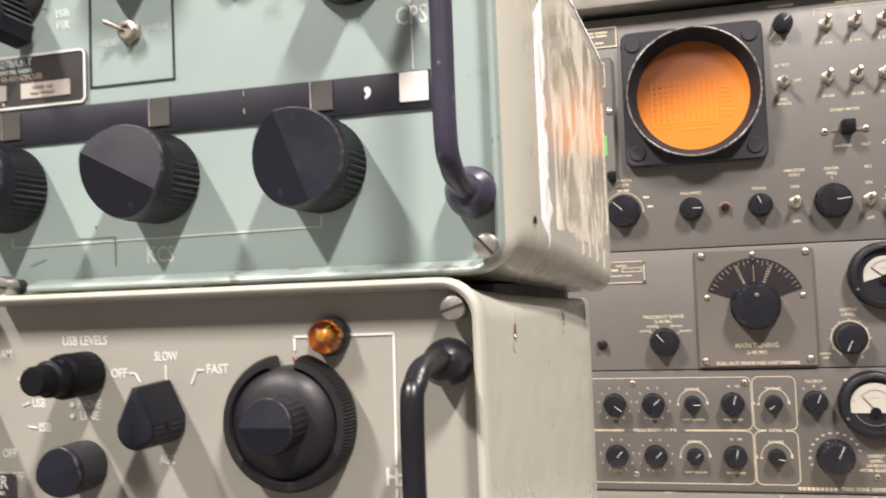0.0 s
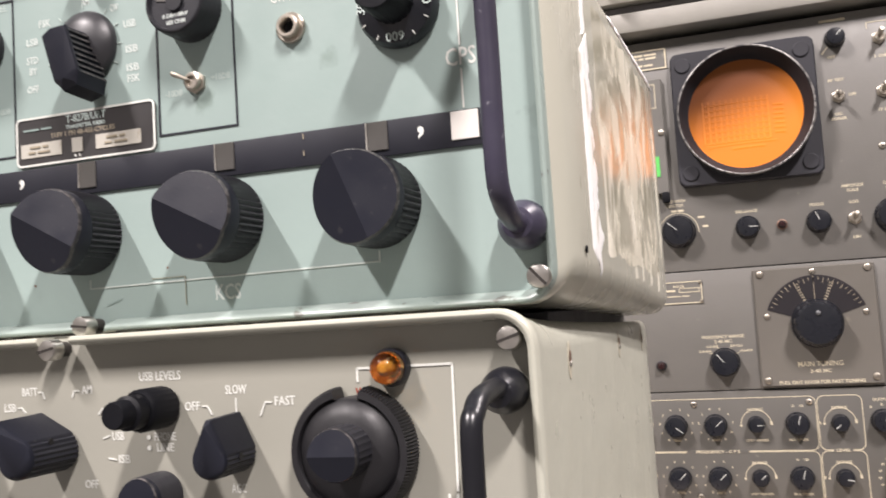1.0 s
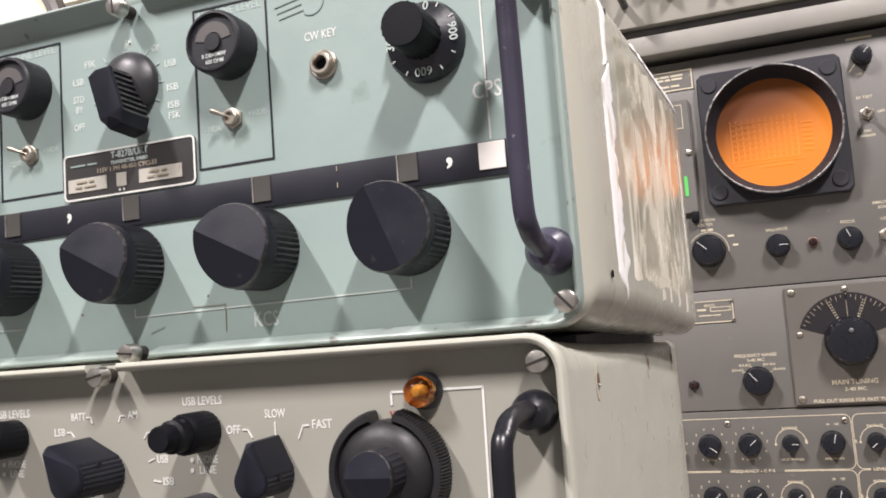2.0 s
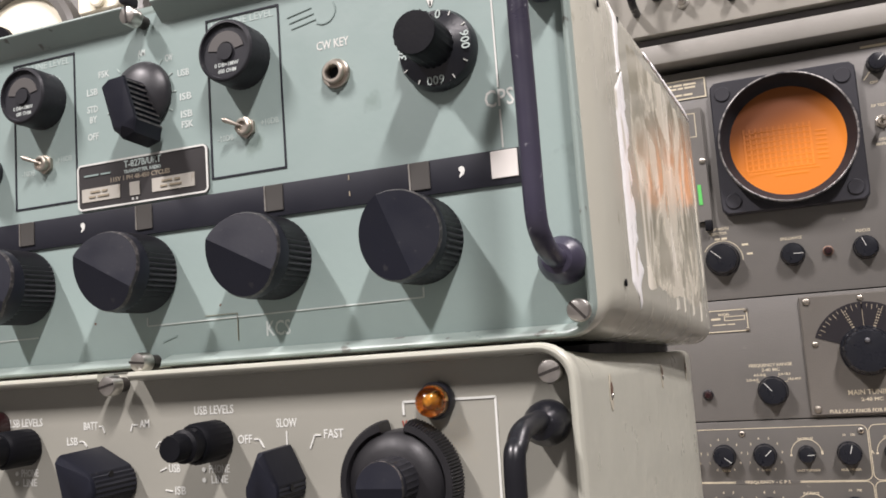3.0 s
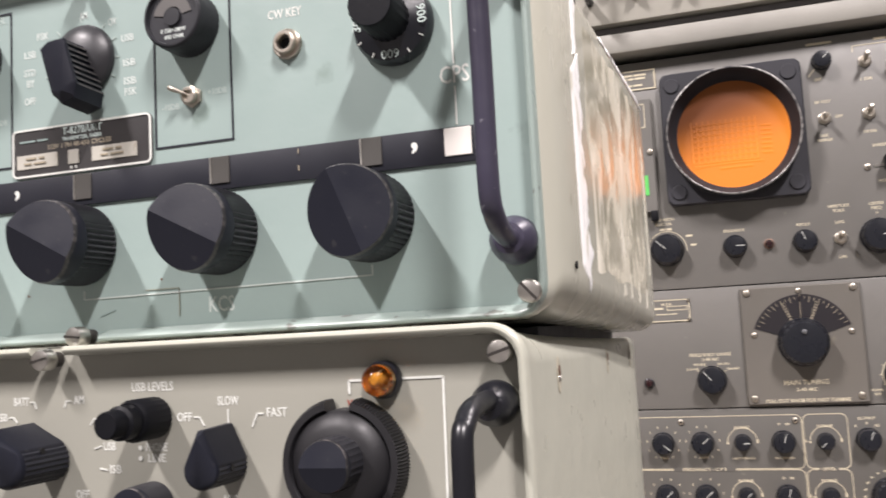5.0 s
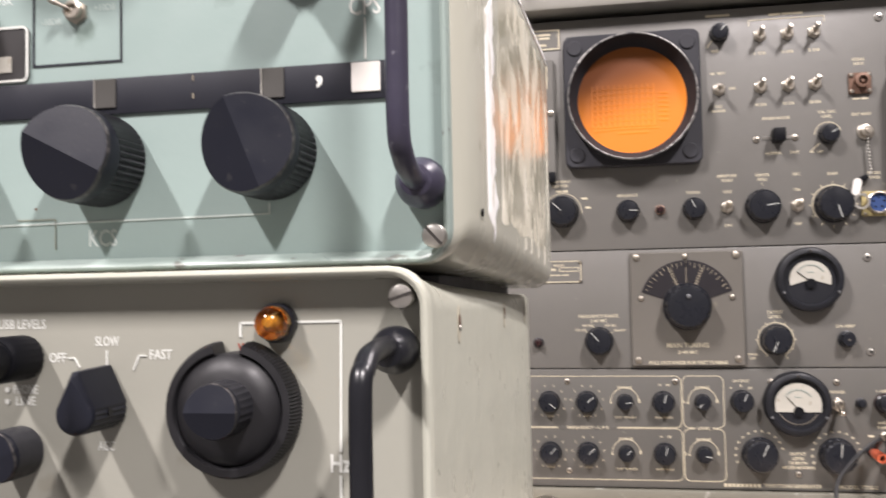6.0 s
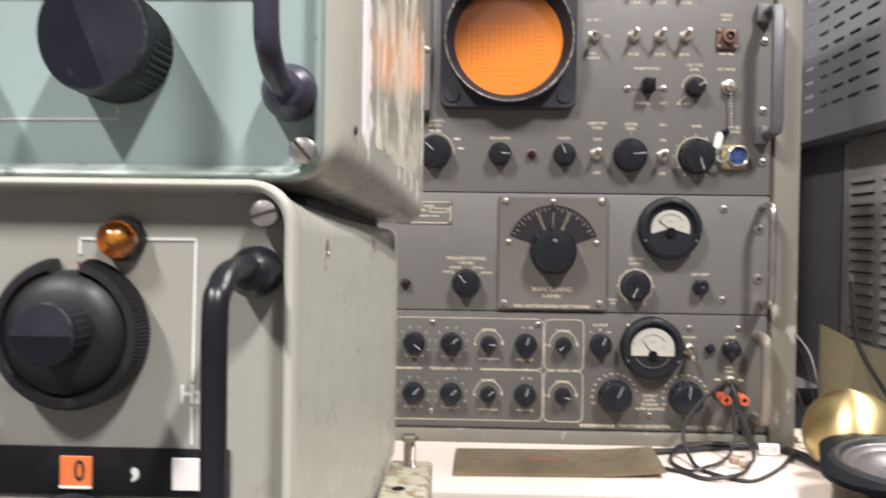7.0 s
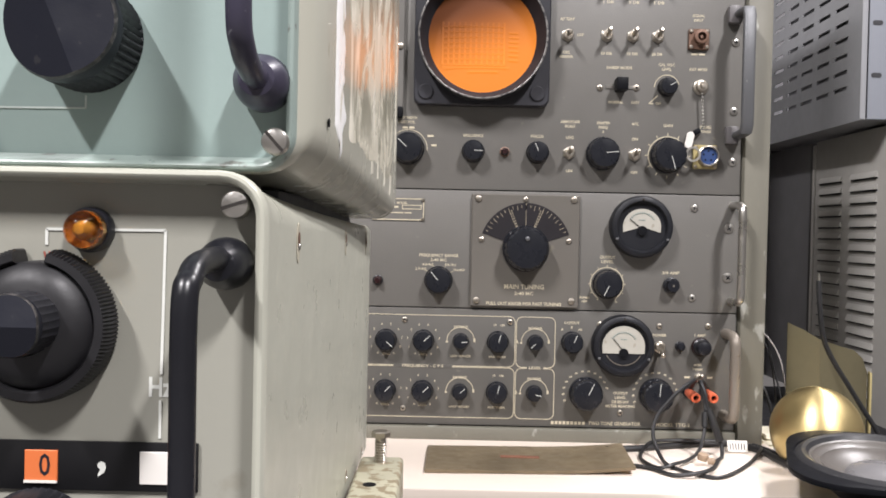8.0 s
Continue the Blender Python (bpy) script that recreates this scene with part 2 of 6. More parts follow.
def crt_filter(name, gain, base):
    """Orange scope filter glowing below, dull above: the hood's shade put into emission."""
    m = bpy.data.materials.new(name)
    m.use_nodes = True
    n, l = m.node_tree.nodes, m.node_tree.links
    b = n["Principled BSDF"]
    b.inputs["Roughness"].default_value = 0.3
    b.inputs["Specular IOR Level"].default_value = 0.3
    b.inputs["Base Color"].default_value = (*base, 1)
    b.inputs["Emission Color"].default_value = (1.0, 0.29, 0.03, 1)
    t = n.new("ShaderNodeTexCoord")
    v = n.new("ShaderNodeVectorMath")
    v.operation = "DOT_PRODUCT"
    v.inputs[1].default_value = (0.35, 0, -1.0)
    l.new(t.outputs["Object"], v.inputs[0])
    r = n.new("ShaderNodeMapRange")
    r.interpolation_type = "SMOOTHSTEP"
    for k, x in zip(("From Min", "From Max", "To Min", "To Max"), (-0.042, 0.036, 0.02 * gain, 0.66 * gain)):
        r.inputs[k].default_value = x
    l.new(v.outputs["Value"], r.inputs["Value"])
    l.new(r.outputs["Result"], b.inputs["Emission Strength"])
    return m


def torn_film():
    """Remains of a clear film on gloss paint: matt cream tatters, drawn out upwards, with glossy bare paint between."""
    m = bpy.data.materials.new("torn_film_on_gloss_paint")
    m.use_nodes = True
    n, l = m.node_tree.nodes, m.node_tree.links
    b = n["Principled BSDF"]
    tc = n.new("ShaderNodeTexCoord")

    def field(scale, stretch, lo, hi, detail, twist):
        mp, t, r = n.new("ShaderNodeMapping"), n.new("ShaderNodeTexNoise"), n.new("ShaderNodeMapRange")
        mp.inputs["Scale"].default_value = stretch
        l.new(tc.outputs["Object"], mp.inputs["Vector"])
        l.new(mp.outputs["Vector"], t.inputs["Vector"])
        t.inputs["Scale"].default_value, t.inputs["Detail"].default_value, t.inputs["Distortion"].default_value = scale, detail, twist
        r.inputs["From Min"].default_value, r.inputs["From Max"].default_value = lo, hi
        l.new(t.outputs["Fac"], r.inputs["Value"])
        return r.outputs["Result"]

    def blend(fac, a, c):
        x = n.new("ShaderNodeMix")
        x.data_type = "RGBA"
        l.new(fac, x.inputs["Factor"])
        for slot, v in ((6, a), (7, c)):
            if isinstance(v, tuple):
                x.inputs[slot].default_value = (*v, 1)
            else:
                l.new(v, x.inputs[slot])
        return x.outputs[2]
    tatters = field(38, (1, 0.46, 0.48), 0.44, 0.56, 8, 1.7)
    streaks = field(90, (1, 0.65, 0.20), 0.56, 0.66, 7, 1.0)
    cloud = field(22, (1, 1, 0.6), 0.35, 0.7, 4, 0.5)
    col = blend(cloud, (0.37, 0.355, 0.275), (0.49, 0.465, 0.37))
    col = blend(tatters, col, (0.66, 0.625, 0.51))
    col = blend(streaks, col, (0.86, 0.82, 0.70))
    l.new(col, b.inputs["Base Color"])
    rough = n.new("ShaderNodeMapRange")
    rough.inputs["To Min"].default_value, rough.inputs["To Max"].default_value = 0.15, 0.30
    l.new(tatters, rough.inputs["Value"])
    l.new(rough.outputs["Result"], b.inputs["Roughness"])
    bp = n.new("ShaderNodeBump")
    bp.inputs["Strength"].default_value, bp.inputs["Distance"].default_value = 0.35, 0.0005
    l.new(tatters, bp.inputs["Height"])
    l.new(bp.outputs["Normal"], b.inputs["Normal"])
    return m


M["film"] = torn_film()
# screen and graticule carry light and hood shade as a glow gradient
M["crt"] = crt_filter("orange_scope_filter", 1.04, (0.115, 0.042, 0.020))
M["graticule"] = crt_filter("hood_shaded_graticule", 1.16, (0.15, 0.055, 0.024))

# ---------- building helpers ----------
WHERE, POSED = {}, {}


def thing(name, at, label, category, group="", kind=""):
    ob = new(name)
    ob.location = at
    WHERE[ob.name] = Vector(at)
    POSED[ob.name] = Matrix.Translation(at)
    return tagged(ob, label, category, group, kind)


def mesh_of(bm, mat, smooth=True):
    me = bpy.data.meshes.new("mesh")
    bm.normal_update()
    bmesh.ops.recalc_face_normals(bm, faces=bm.faces[:])
    for f in bm.faces:
        f.smooth = smooth
    bm.to_mesh(me)
    bm.free()
    me.materials.append(mat)
    if smooth:
        me.set_sharp_from_angle(angle=radians(32))
    return me


def put(name, me, parent, at=(0, 0, 0), label="", turn=None):
    """A mesh as one part under a thing or a part; at is its place in the world."""
    ob = new(name, me)
    at = Vector(at)
    ob.parent = parent
    POSED[ob.name] = pose(*at, *(turn or (0, 0, 0)))
    ob.matrix_basis = POSED[parent.name].inverted() @ POSED[ob.name]
    WHERE[ob.name] = at
    return tagged(ob, label)


def part(name, bm, mat, parent, label="", at=(0, 0, 0), turn=None, smooth=True):
    return put(name, mesh_of(bm, mat, smooth), parent, at, label, turn)


def solo(name, bm, mat, at, label, category, group="", kind="", turn=None):
    ob = new(name, mesh_of(bm, mat))
    ob.location = at
    if turn:
        ob.rotation_euler = [radians(a) for a in turn]
    WHERE[ob.name] = Vector(at)
    return tagged(ob, label, category, group, kind)


def box(x0, x1, y0, y1, z0, z1, bevel=0.0, seg=2, bm=None):
    own = bm is None
    bm = bm or bmesh.new()
    made = bmesh.ops.create_cube(bm, size=1.0)["verts"]
    for v in made:
        v.co = Vector(((x0 + x1) / 2 + v.co.x * (x1 - x0), (y0 + y1) / 2 + v.co.y * (y1 - y0), (z0 + z1) / 2 + v.co.z * (z1 - z0)))
    if bevel and own:
        bmesh.ops.bevel(bm, geom=bm.edges[:], offset=bevel, segments=seg, affect="EDGES", profile=0.5)
    return bm


def lathe(profile, segs=32, flute=0.0, fluted=(), bm=None, cx=0.0, cz=0.0):
    """Turned about the axis that stands out of a panel (towards -y). profile: (radius, height) from the back to the front; fluted:
    the profile's steps whose every other point is cut in by the share flute."""
    bm = bm or bmesh.new()
    rings = []
    for k, (r, d) in enumerate(profile):
        if r < 1e-6:
            rings.append([bm.verts.new((cx, -d, cz))])
            continue
        ring = []
        for i in range(segs):
            a = 2 * math.pi * i / segs
            q = r * (1 - flute * (i % 2)) if k in fluted else r
            ring.append(bm.verts.new((cx + q * math.sin(a), -d, cz + q * math.cos(a))))
        rings.append(ring)
    for a, b in zip(rings, rings[1:]):
        for i in range(segs):
            j = (i + 1) % segs
            if len(a) == 1 and len(b) == 1:
                continue
            if len(a) == 1:
                bm.faces.new((a[0], b[i], b[j]))
            elif len(b) == 1:
                bm.faces.new((a[i], b[0], a[j]))
            else:
                bm.faces.new((a[i], b[i], b[j], a[j]))
    return bm


def tube(points, radius, segs=10, steps=6, ends=True, bm=None, smooth=True, flat=1.0):
    """A round rod or cable along a smooth line through the points."""
    pts = [Vector(p) for p in points]
    if smooth and len(pts) > 2:
        line = []
        for i in range(len(pts) - 1):
            p0, p1, p2, p3 = pts[max(i - 1, 0)], pts[i], pts[i + 1], pts[min(i + 2, len(pts) - 1)]
            for k in range(steps):
                t = k / steps
                line.append(0.5 * ((2 * p1) + (p2 - p0) * t + (2 * p0 - 5 * p1 + 4 * p2 - p3) * t * t + (3 * p1 - p0 - 3 * p2 + p3) * t ** 3))
        line.append(pts[-1])
    else:
        line = pts
    bm = bm or bmesh.new()
    rings, up = [], Vector((0.31, 0.22, 0.92))
    for i, p in enumerate(line):
        d = (line[min(i + 1, len(line) - 1)] - line[max(i - 1, 0)]).normalized()
        s = d.cross(up)
        s = s.normalized() if s.length > 1e-4 else Vector((1, 0, 0))
        up = s.cross(d).normalized()
        rings.append([bm.verts.new(p + radius * (math.cos(2 * math.pi * k / segs) * s + flat * math.sin(2 * math.pi * k / segs) * up)) for k in range(segs)])
    for a, b in zip(rings, rings[1:]):
        for k in range(segs):
            j = (k + 1) % segs
            bm.faces.new((a[k], a[j], b[j], b[k]))
    if ends:
        bm.faces.new(rings[0][::-1])
        bm.faces.new(rings[-1])
    return bm


def rounded(hw, hh, r, n=6):
    """Corner points of a rounded rectangle, in x and z."""
    r = max(r, 1e-4)
    out = []
    for cx, cz, a0 in ((hw - r, hh - r, 0), (-hw + r, hh - r, 90), (-hw + r, -hh + r, 180), (hw - r, -hh + r, 270)):
        for k in range(n + 1):
            a = radians(a0 + 90 * k / n)
            out.append((cx + r * math.cos(a), cz + r * math.sin(a)))
    return out


def loft(loops, bm=None, close_first=False, close_last=False):
    bm = bm or bmesh.new()
    rings = [[bm.verts.new(p) for p in loop] for loop in loops]
    n = len(rings[0])
    for a, b in zip(rings, rings[1:]):
        for k in range(n):
            j = (k + 1) % n
            bm.faces.new((a[k], a[j], b[j], b[k]))
    if close_first:
        bm.faces.new(rings[0])
    if close_last:
        bm.faces.new(rings[-1])
    return bm


def plate(w, h, depth, r=0.002, edge=0.0006):
    """A rounded plate that stands out of a panel by depth."""
    loops = [[(x, -d, z) for x, z in rounded(w / 2 - i, h / 2 - i, max(r - i, 0.0002), 4)] for d, i in ((0, 0), (depth - edge, 0), (depth, edge))]
    return loft(loops, close_first=True, close_last=True)


def frame_line(w, h, t, depth=0.0004, r=0.0001):
    """A thin closed outline, as engraved round a group of controls."""
    n = 5
    outer, inner = rounded(w / 2, h / 2, r, n), rounded(w / 2 - t, h / 2 - t, max(r - t, 0.0001), n)
    return loft([[(x, 0, z) for x, z in outer], [(x, -depth, z) for x, z in outer], [(x, -depth, z) for x, z in inner], [(x, 0, z) for x, z in inner]])


def bar(x0, z0, x1, z1, t, depth=0.0004, bm=None):
    """A straight engraved line of width t from one point of a panel to another."""
    bm = bm or bmesh.new()
    a, b = Vector((x0, 0, z0)), Vector((x1, 0, z1))
    d = (b - a).normalized()
    s = Vector((d.z, 0, -d.x)) * (t / 2)
    f, g = Vector((0, -depth, 0)), Vector((0, 0.0002, 0))
    v = [bm.verts.new(p) for p in (a + s + g, b + s + g, b - s + g, a - s + g, a + s + f, b + s + f, b - s + f, a - s + f)]
    for q in ((0, 1, 2, 3), (4, 7, 6, 5), (0, 4, 5, 1), (1, 5, 6, 2), (2, 6, 7, 3), (3, 7, 4, 0)):
        bm.faces.new([v[k] for k in q])
    return bm


def arc_line(r, a0, a1, t, depth=0.0004, n=20, bm=None):
    """An engraved arc; angles clockwise from the top."""
    bm = bm or bmesh.new()
    rows = []
    for k in range(n + 1):
        a = radians(a0 + (a1 - a0) * k / n)
        rows.append([bm.verts.new((q * math.sin(a), -d, q * math.cos(a))) for q, d in ((r - t / 2, 0), (r - t / 2, depth), (r + t / 2, depth), (r + t / 2, 0))])
    for a, b in zip(rows, rows[1:]):
        for k in range(3):
            bm.faces.new((a[k], a[k + 1], b[k + 1], b[k]))
    return bm


TEXTS = {}


def words(text, height, parent, x, y, z, ink="white_ink", width=0.0, turn=0.0, align="CENTER", bold=0.00007):
    """Engraved words, middle at (x, z) on the panel plane y, with capitals of that height."""
    key = (text, round(height, 5), ink, round(width, 4), align, bold)
    if key not in TEXTS:
        cu = bpy.data.curves.new("words", "FONT")
        cu.body, cu.size, cu.align_x, cu.align_y, cu.resolution_u = text, height / 0.7, align, "CENTER", 2
        cu.extrude, cu.offset = 0.00005, bold
        tmp = bpy.data.objects.new("words", cu)
        scene.collection.objects.link(tmp)
        me = bpy.data.meshes.new_from_object(tmp.evaluated_get(bpy.context.evaluated_depsgraph_get()))
        bpy.data.objects.remove(tmp)
        xs = [v.co.x for v in me.vertices] or [0]
        k = width / (max(xs) - min(xs)) if width and max(xs) > min(xs) else 1.0
        me.transform(Matrix.Rotation(radians(90), 4, "X") @ Matrix.Diagonal((k, 1, 1, 1)))
        me.materials.clear()
        me.materials.append(M[ink])
        TEXTS[key] = me
    return put("lettering", TEXTS[key], parent, (x, y - 0.00012, z), turn=(0, turn, 0) if turn else None)


def dashes(parent, x, y, z, widths, height, ink="cream_ink", gap=0.0015):
    """Writing too small to read, as plain bars."""
    bm, total = bmesh.new(), sum(widths) + gap * (len(widths) - 1)
    at = -total / 2
    for w in widths:
        bar(at, 0, at + w, 0, height, bm=bm)
        at += w + gap
    return part("lettering", bm, M[ink], parent, at=(x, y, z), smooth=False)


MESHES = {}


def shared(key, make, mat):
    if key not in MESHES:
        MESHES[key] = mesh_of(make(), M[mat])
    return MESHES[key]


def slotted_screw(parent, x, y, z, r=0.0046, length=0.011, turn=30, mat="steel"):
    """A panel fastener: a slotted cheese head on a shank."""
    def head():
        bm = lathe([(r * 0.72, -0.002), (r * 0.72, length * 0.45), (r, length * 0.5), (r, length - 0.0009), (r * 0.90, length - 0.0001), (r * 0.5, length + 0.0004), (0, length + 0.0005)], 28)
        # shank takes a darker steel: its shade is put into the colour
        for f in bm.faces:
            f.material_index = 1 if -f.calc_center_median().y < length * 0.49 else 0
        return bm

    # slot is a thin dark bar on the head, drawn for its shade
    def slot():
        return box(-r * 0.93, r * 0.93, -0.0002, 0.0003, -r * 0.12, r * 0.12)
    me = shared(("screw", r, length, mat), head, mat)
    if len(me.materials) == 1:
        me.materials.append(M["slot_grey"])
    ob = put("screw", me, parent, (x, y, z))
    put("slot", shared(("slot", r), slot, "slot_grey"), ob, (x, y - length - 0.0004, z), turn=(0, turn, 0))
    return ob


def pan_screw(parent, x, y, z, r=0.0035, mat=""):
    """A small domed cross-head screw."""
    mat = mat or ("steel" if r > 0.0039 else "dull_steel")
    def head():
        return lathe([(r, -0.001), (r, 0.0008), (r * 0.90, 0.0016), (r * 0.6, 0.0021), (0, 0.0022)], 16)
    ob = put("screw", shared(("pan", r, mat), head, mat), parent, (x, y, z))
    if r > 0.0028 and parent.parent is None:
        def cross():
            return bar(-r * 0.5, 0, r * 0.5, 0, r * 0.22, bm=bar(0, -r * 0.5, 0, r * 0.5, r * 0.22))
        put("cross_slot", shared(("cross", r), cross, "black_matt"), ob, (x, y - 0.0021, z), turn=(0, (x * 7919 + z * 3571) % 90, 0))
    return ob


def toggle(parent, x, y, z, lean=25, side=0, s=1.0, thick=0.0029, reach=1.0):
    """A bat-handled toggle switch: hexagon nut, bush and lever."""
    def nut():
        bm = lathe([(0.0072 * s, 0), (0.0072 * s, 0.0022 * s), (0.0064 * s, 0.0026 * s), (0, 0.0026 * s)], 6)
        return lathe([(0.0054 * s, 0.0024 * s), (0.0054 * s, 0.0062 * s), (0.0046 * s, 0.0068 * s), (0.0034 * s, 0.0068 * s), (0.0030 * s, 0.0052 * s), (0, 0.0052 * s)], 18, bm=bm)

    def lever():
        q, h = thick * s, s * reach
        return lathe([(q * 0.55, 0), (q * 0.62, 0.006 * h), (q, 0.0145 * h), (q * 0.95, 0.0172 * h), (q * 0.6, 0.0185 * h), (0, 0.0187 * h)], 12)
    ob = put("toggle_switch", shared(("nut", s), nut, "dull_steel"), parent, (x, y, z))
    put("lever", shared(("lever", s, thick, reach), lever, "dull_steel"), ob, (x, y - 0.004 * s, z), turn=(-lean, 0, side))
    return ob


def round_knob(parent, x, y, z, r, d, angle, line=True, scallops=10, ink="white_ink", name="knob"):
    """A round bakelite knob with a scalloped crown and an engraved pointer line (angle clockwise from the top)."""
    def body():
        bm = bmesh.new()
        segs = scallops * 6
        prof = [(r, 0.0006), (r, d * 0.22), (r * 0.97, d * 0.30), (r * 0.93, d * 0.34), (r * 0.88, d * 0.88), (r * 0.80, d * 0.95), (r * 0.5, d * 0.99), (0, d)]
        lathe(prof, segs, bm=bm)
        for v in bm.verts:
            h = -v.co.y
            q = math.hypot(v.co.x, v.co.z)
            if h > d * 0.32 and q > r * 0.5:
                a = math.atan2(v.co.x, v.co.z)
                cut = max(0.0, math.cos(a * scallops)) ** 3
                v.co.x *= 1 - 0.04 * cut
                v.co.z *= 1 - 0.04 * cut
        return bm
    ob = put(name, shared(("rk", round(r, 4), round(d, 4), scallops), body, "black"), parent, (x, y, z))
    if line:
        put("pointer", shared(("ptr", round(r, 4), ink), lambda: bar(0, r * 0.08, 0, r * 0.80, 0.00062, d * 0.055), ink), ob, (x, y - d * 0.95, z), turn=(0, angle, 0))
    return ob


def half_knob(parent, x, y, z, r, d, angle, ribs=46, name="tuning_knob", tilt=0.33, grip=0.62):
    """A ribbed knob whose face is split by a ridge: one half level, the other cut back."""
    def body():
        bm = bmesh.new()
        prof = [(r * 0.985, 0.001), (r, 0.002), (r, d * grip), (r * 0.985, d * (grip + 0.04))]
        lathe(prof, ribs * 2, flute=0.075 if ribs > 30 else 0.055, fluted=(1, 2), bm=bm)
        for f in bm.faces:
            f.material_index = 2
        n = 48
        k = r * 0.985
        rows = [[], [], []]
        for i in range(n):
            a = 2 * math.pi * i / n
            for row, q, h in ((rows[0], k, d * (grip + 0.04)), (rows[1], k, d * 0.95), (rows[2], r * 0.95, d)):
                zz = q * math.cos(a)
                cut = (tilt * zz if zz < 0 else -0.75 * tilt * zz) if row is not rows[0] else 0.0
                row.append(bm.verts.new((q * math.sin(a), -(h + cut), zz)))
        for a, b in zip(rows, rows[1:]):
            for i in range(n):
                j = (i + 1) % n
                f = bm.faces.new((a[i], b[i], b[j], a[j]))
                f.material_index = 1 if b is rows[2] else 0
        top = rows[2]
        q = n // 4
        bm.faces.new([top[i % n] for i in range(-q, q + 1)])
        bm.faces.new([top[i % n] for i in range(q, n - q + 1)])
        return bm
    me = shared(("half", round(r, 4), round(d, 4), ribs, tilt, grip), body, "knob")
    if len(me.materials) == 1:
        me.materials.append(M["wear_and_lit_ridge"])
        me.materials.append(M["knob_grip"])
    return put(name, me, parent, (x, y, z), turn=(0, angle, 0))


def bar_knob(parent, x, y, z, tip, r, d, angle, skirt=0.0, name="selector_knob", nose=0.32, tail=0.0):
    """A pointer selector knob: a teardrop or bar with grip grooves down its flanks, over a round base. tip: from the axis to the nose;
    r: half width; tail: how far a straight bar runs behind the axis (0: a round heel)."""
    def body():
        bm = bmesh.new()
        def outline(cut):
            right, n = [], 14
            if tail:
                m = 31
                for k in range(m + 1):
                    right.append((r * (cut if k % 4 > 1 else 1.0), tip * 0.80 - (tip * 0.80 + tail * 0.75) * (k + 0.35 * (k % 2)) / (m + 0.35)))
                heel = [(r * 0.55, -tail)]
            else:
                right = [(r * 0.97, r * 0.30)]
                heel = []
                for k in range(n):
                    a, q = radians(-14 + 100 * k / n), r * (cut if k % 2 else 1.0)
                    heel.append((q * math.cos(a), -q * math.sin(a)))
            half = [(r * nose, tip)] + ([(r * 0.72, tip * 0.90)] if tail else []) + right + heel
            return half + ([] if tail else [(0, -r)]) + [(-px, pz) for px, pz in half[::-1]]
        loops = [[(px * s, -h, pz * s) for px, pz in outline(c)] for h, s, c in ((0.004 if skirt else 0.001, 1.0, 0.86 if tail else 0.94), (d * 0.92, 0.96, 0.86 if tail else 0.94), (d * 0.93, 0.955, 1.0), (d * 0.96, 0.95, 1.0), (d, 0.90, 1.0))]
        loft(loops, bm=bm, close_first=True, close_last=False)
        rim = [v for v in bm.verts if abs(v.co.y + d) < 1e-6]
        mid = [bm.verts.new((0, -d * 1.10, tip * 0.80)), bm.verts.new((0, -d * 1.10, -0.75 * (tail or r)))]
        m = len(rim) // 2
        a, b = rim[:m], rim[m:]
        for side in (a, b[::-1]):
            for u, v in zip(side, side[1:]):
                bm.faces.new((u, v, mid[0] if (u.co.z + v.co.z) / 2 > 0 else mid[1]))
        return bm
    def closed():
        bm = body()
        bmesh.ops.holes_fill(bm, edges=bm.edges[:], sides=8)
        bmesh.ops.remove_doubles(bm, verts=bm.verts[:], dist=1e-6)
        bm.normal_update()
        for f in bm.faces:
            mid = f.calc_center_median()
            # ridge tops take a paler material: the light on them is in the colour
            if tail and abs(f.normal.x) > 0.9 and abs(mid.x) > r * 0.93 and -d * 0.9 < mid.y and -tail < mid.z < tip * 0.80:
                f.material_index = 1
        return bm
    me = shared(("bark", tip, r, d, tail), closed, "knob")
    if len(me.materials) == 1:
        me.materials.append(M["wear_and_lit_ridge"])
    ob = put(name, me, parent, (x, y, z), turn=(0, angle, 0))
    a = radians(angle + 90)
    put("set_screw", shared("grub", lambda: lathe([(0.0015, 0), (0.0015, 0.0003), (0, 0.0003)], 12), "strip_black"), ob, (x + r * 0.985 * math.sin(a), y - d * 0.55, z + r * 0.985 * math.cos(a)), turn=(0, angle, 90))
    if skirt:
        put("base", shared(("skirt", skirt), lambda: lathe([(skirt, 0.0008), (skirt, 0.0022), (skirt * 0.93, 0.0042), (skirt * 0.55, 0.0078), (0, 0.0085)], 48), "skirt"), ob, (x, y, z))
    return ob


def bow_handle(parent, x, y, z0, z1, d, r, boss, mat="black_gloss", bend=0.34, rise=0.0):
    """A lifting handle: a bent rod between two domed bosses."""
    k = d * bend
    pts = [(0, 0.0, 0), (0, -d * 0.35, 0), (0, -d + k * 1.12, k * 0.10), (0, -d + k * 0.41, k * 0.42), (0, -d, k * 1.15)]
    up = z1 - z0 + rise
    line = pts + [(0, -d, up * 0.5)] + [(px, py, up - pz) for px, py, pz in pts[::-1]]
    ob = part("handle", tube(line, r, 24, 6), M[mat], parent, at=(x, y, z0))
    for z in (z0, z1):
        put("boss", shared(("boss", boss, mat), lambda: lathe([(boss * 0.9, -0.001), (boss, 0.003), (boss, 0.008), (boss * 0.9, 0.013), (boss * 0.62, 0.017), (0, 0.018)], 28), mat), ob, (x, y, z))
    return ob

# ---------- room ----------
def wall_box(name, x0, x1, y0, y1, z0, z1, mat, label, category):
    return solo(name, box(x0, x1, y0, y1, z0, z1), M[mat], (0, 0, 0), label, category, kind="structure")


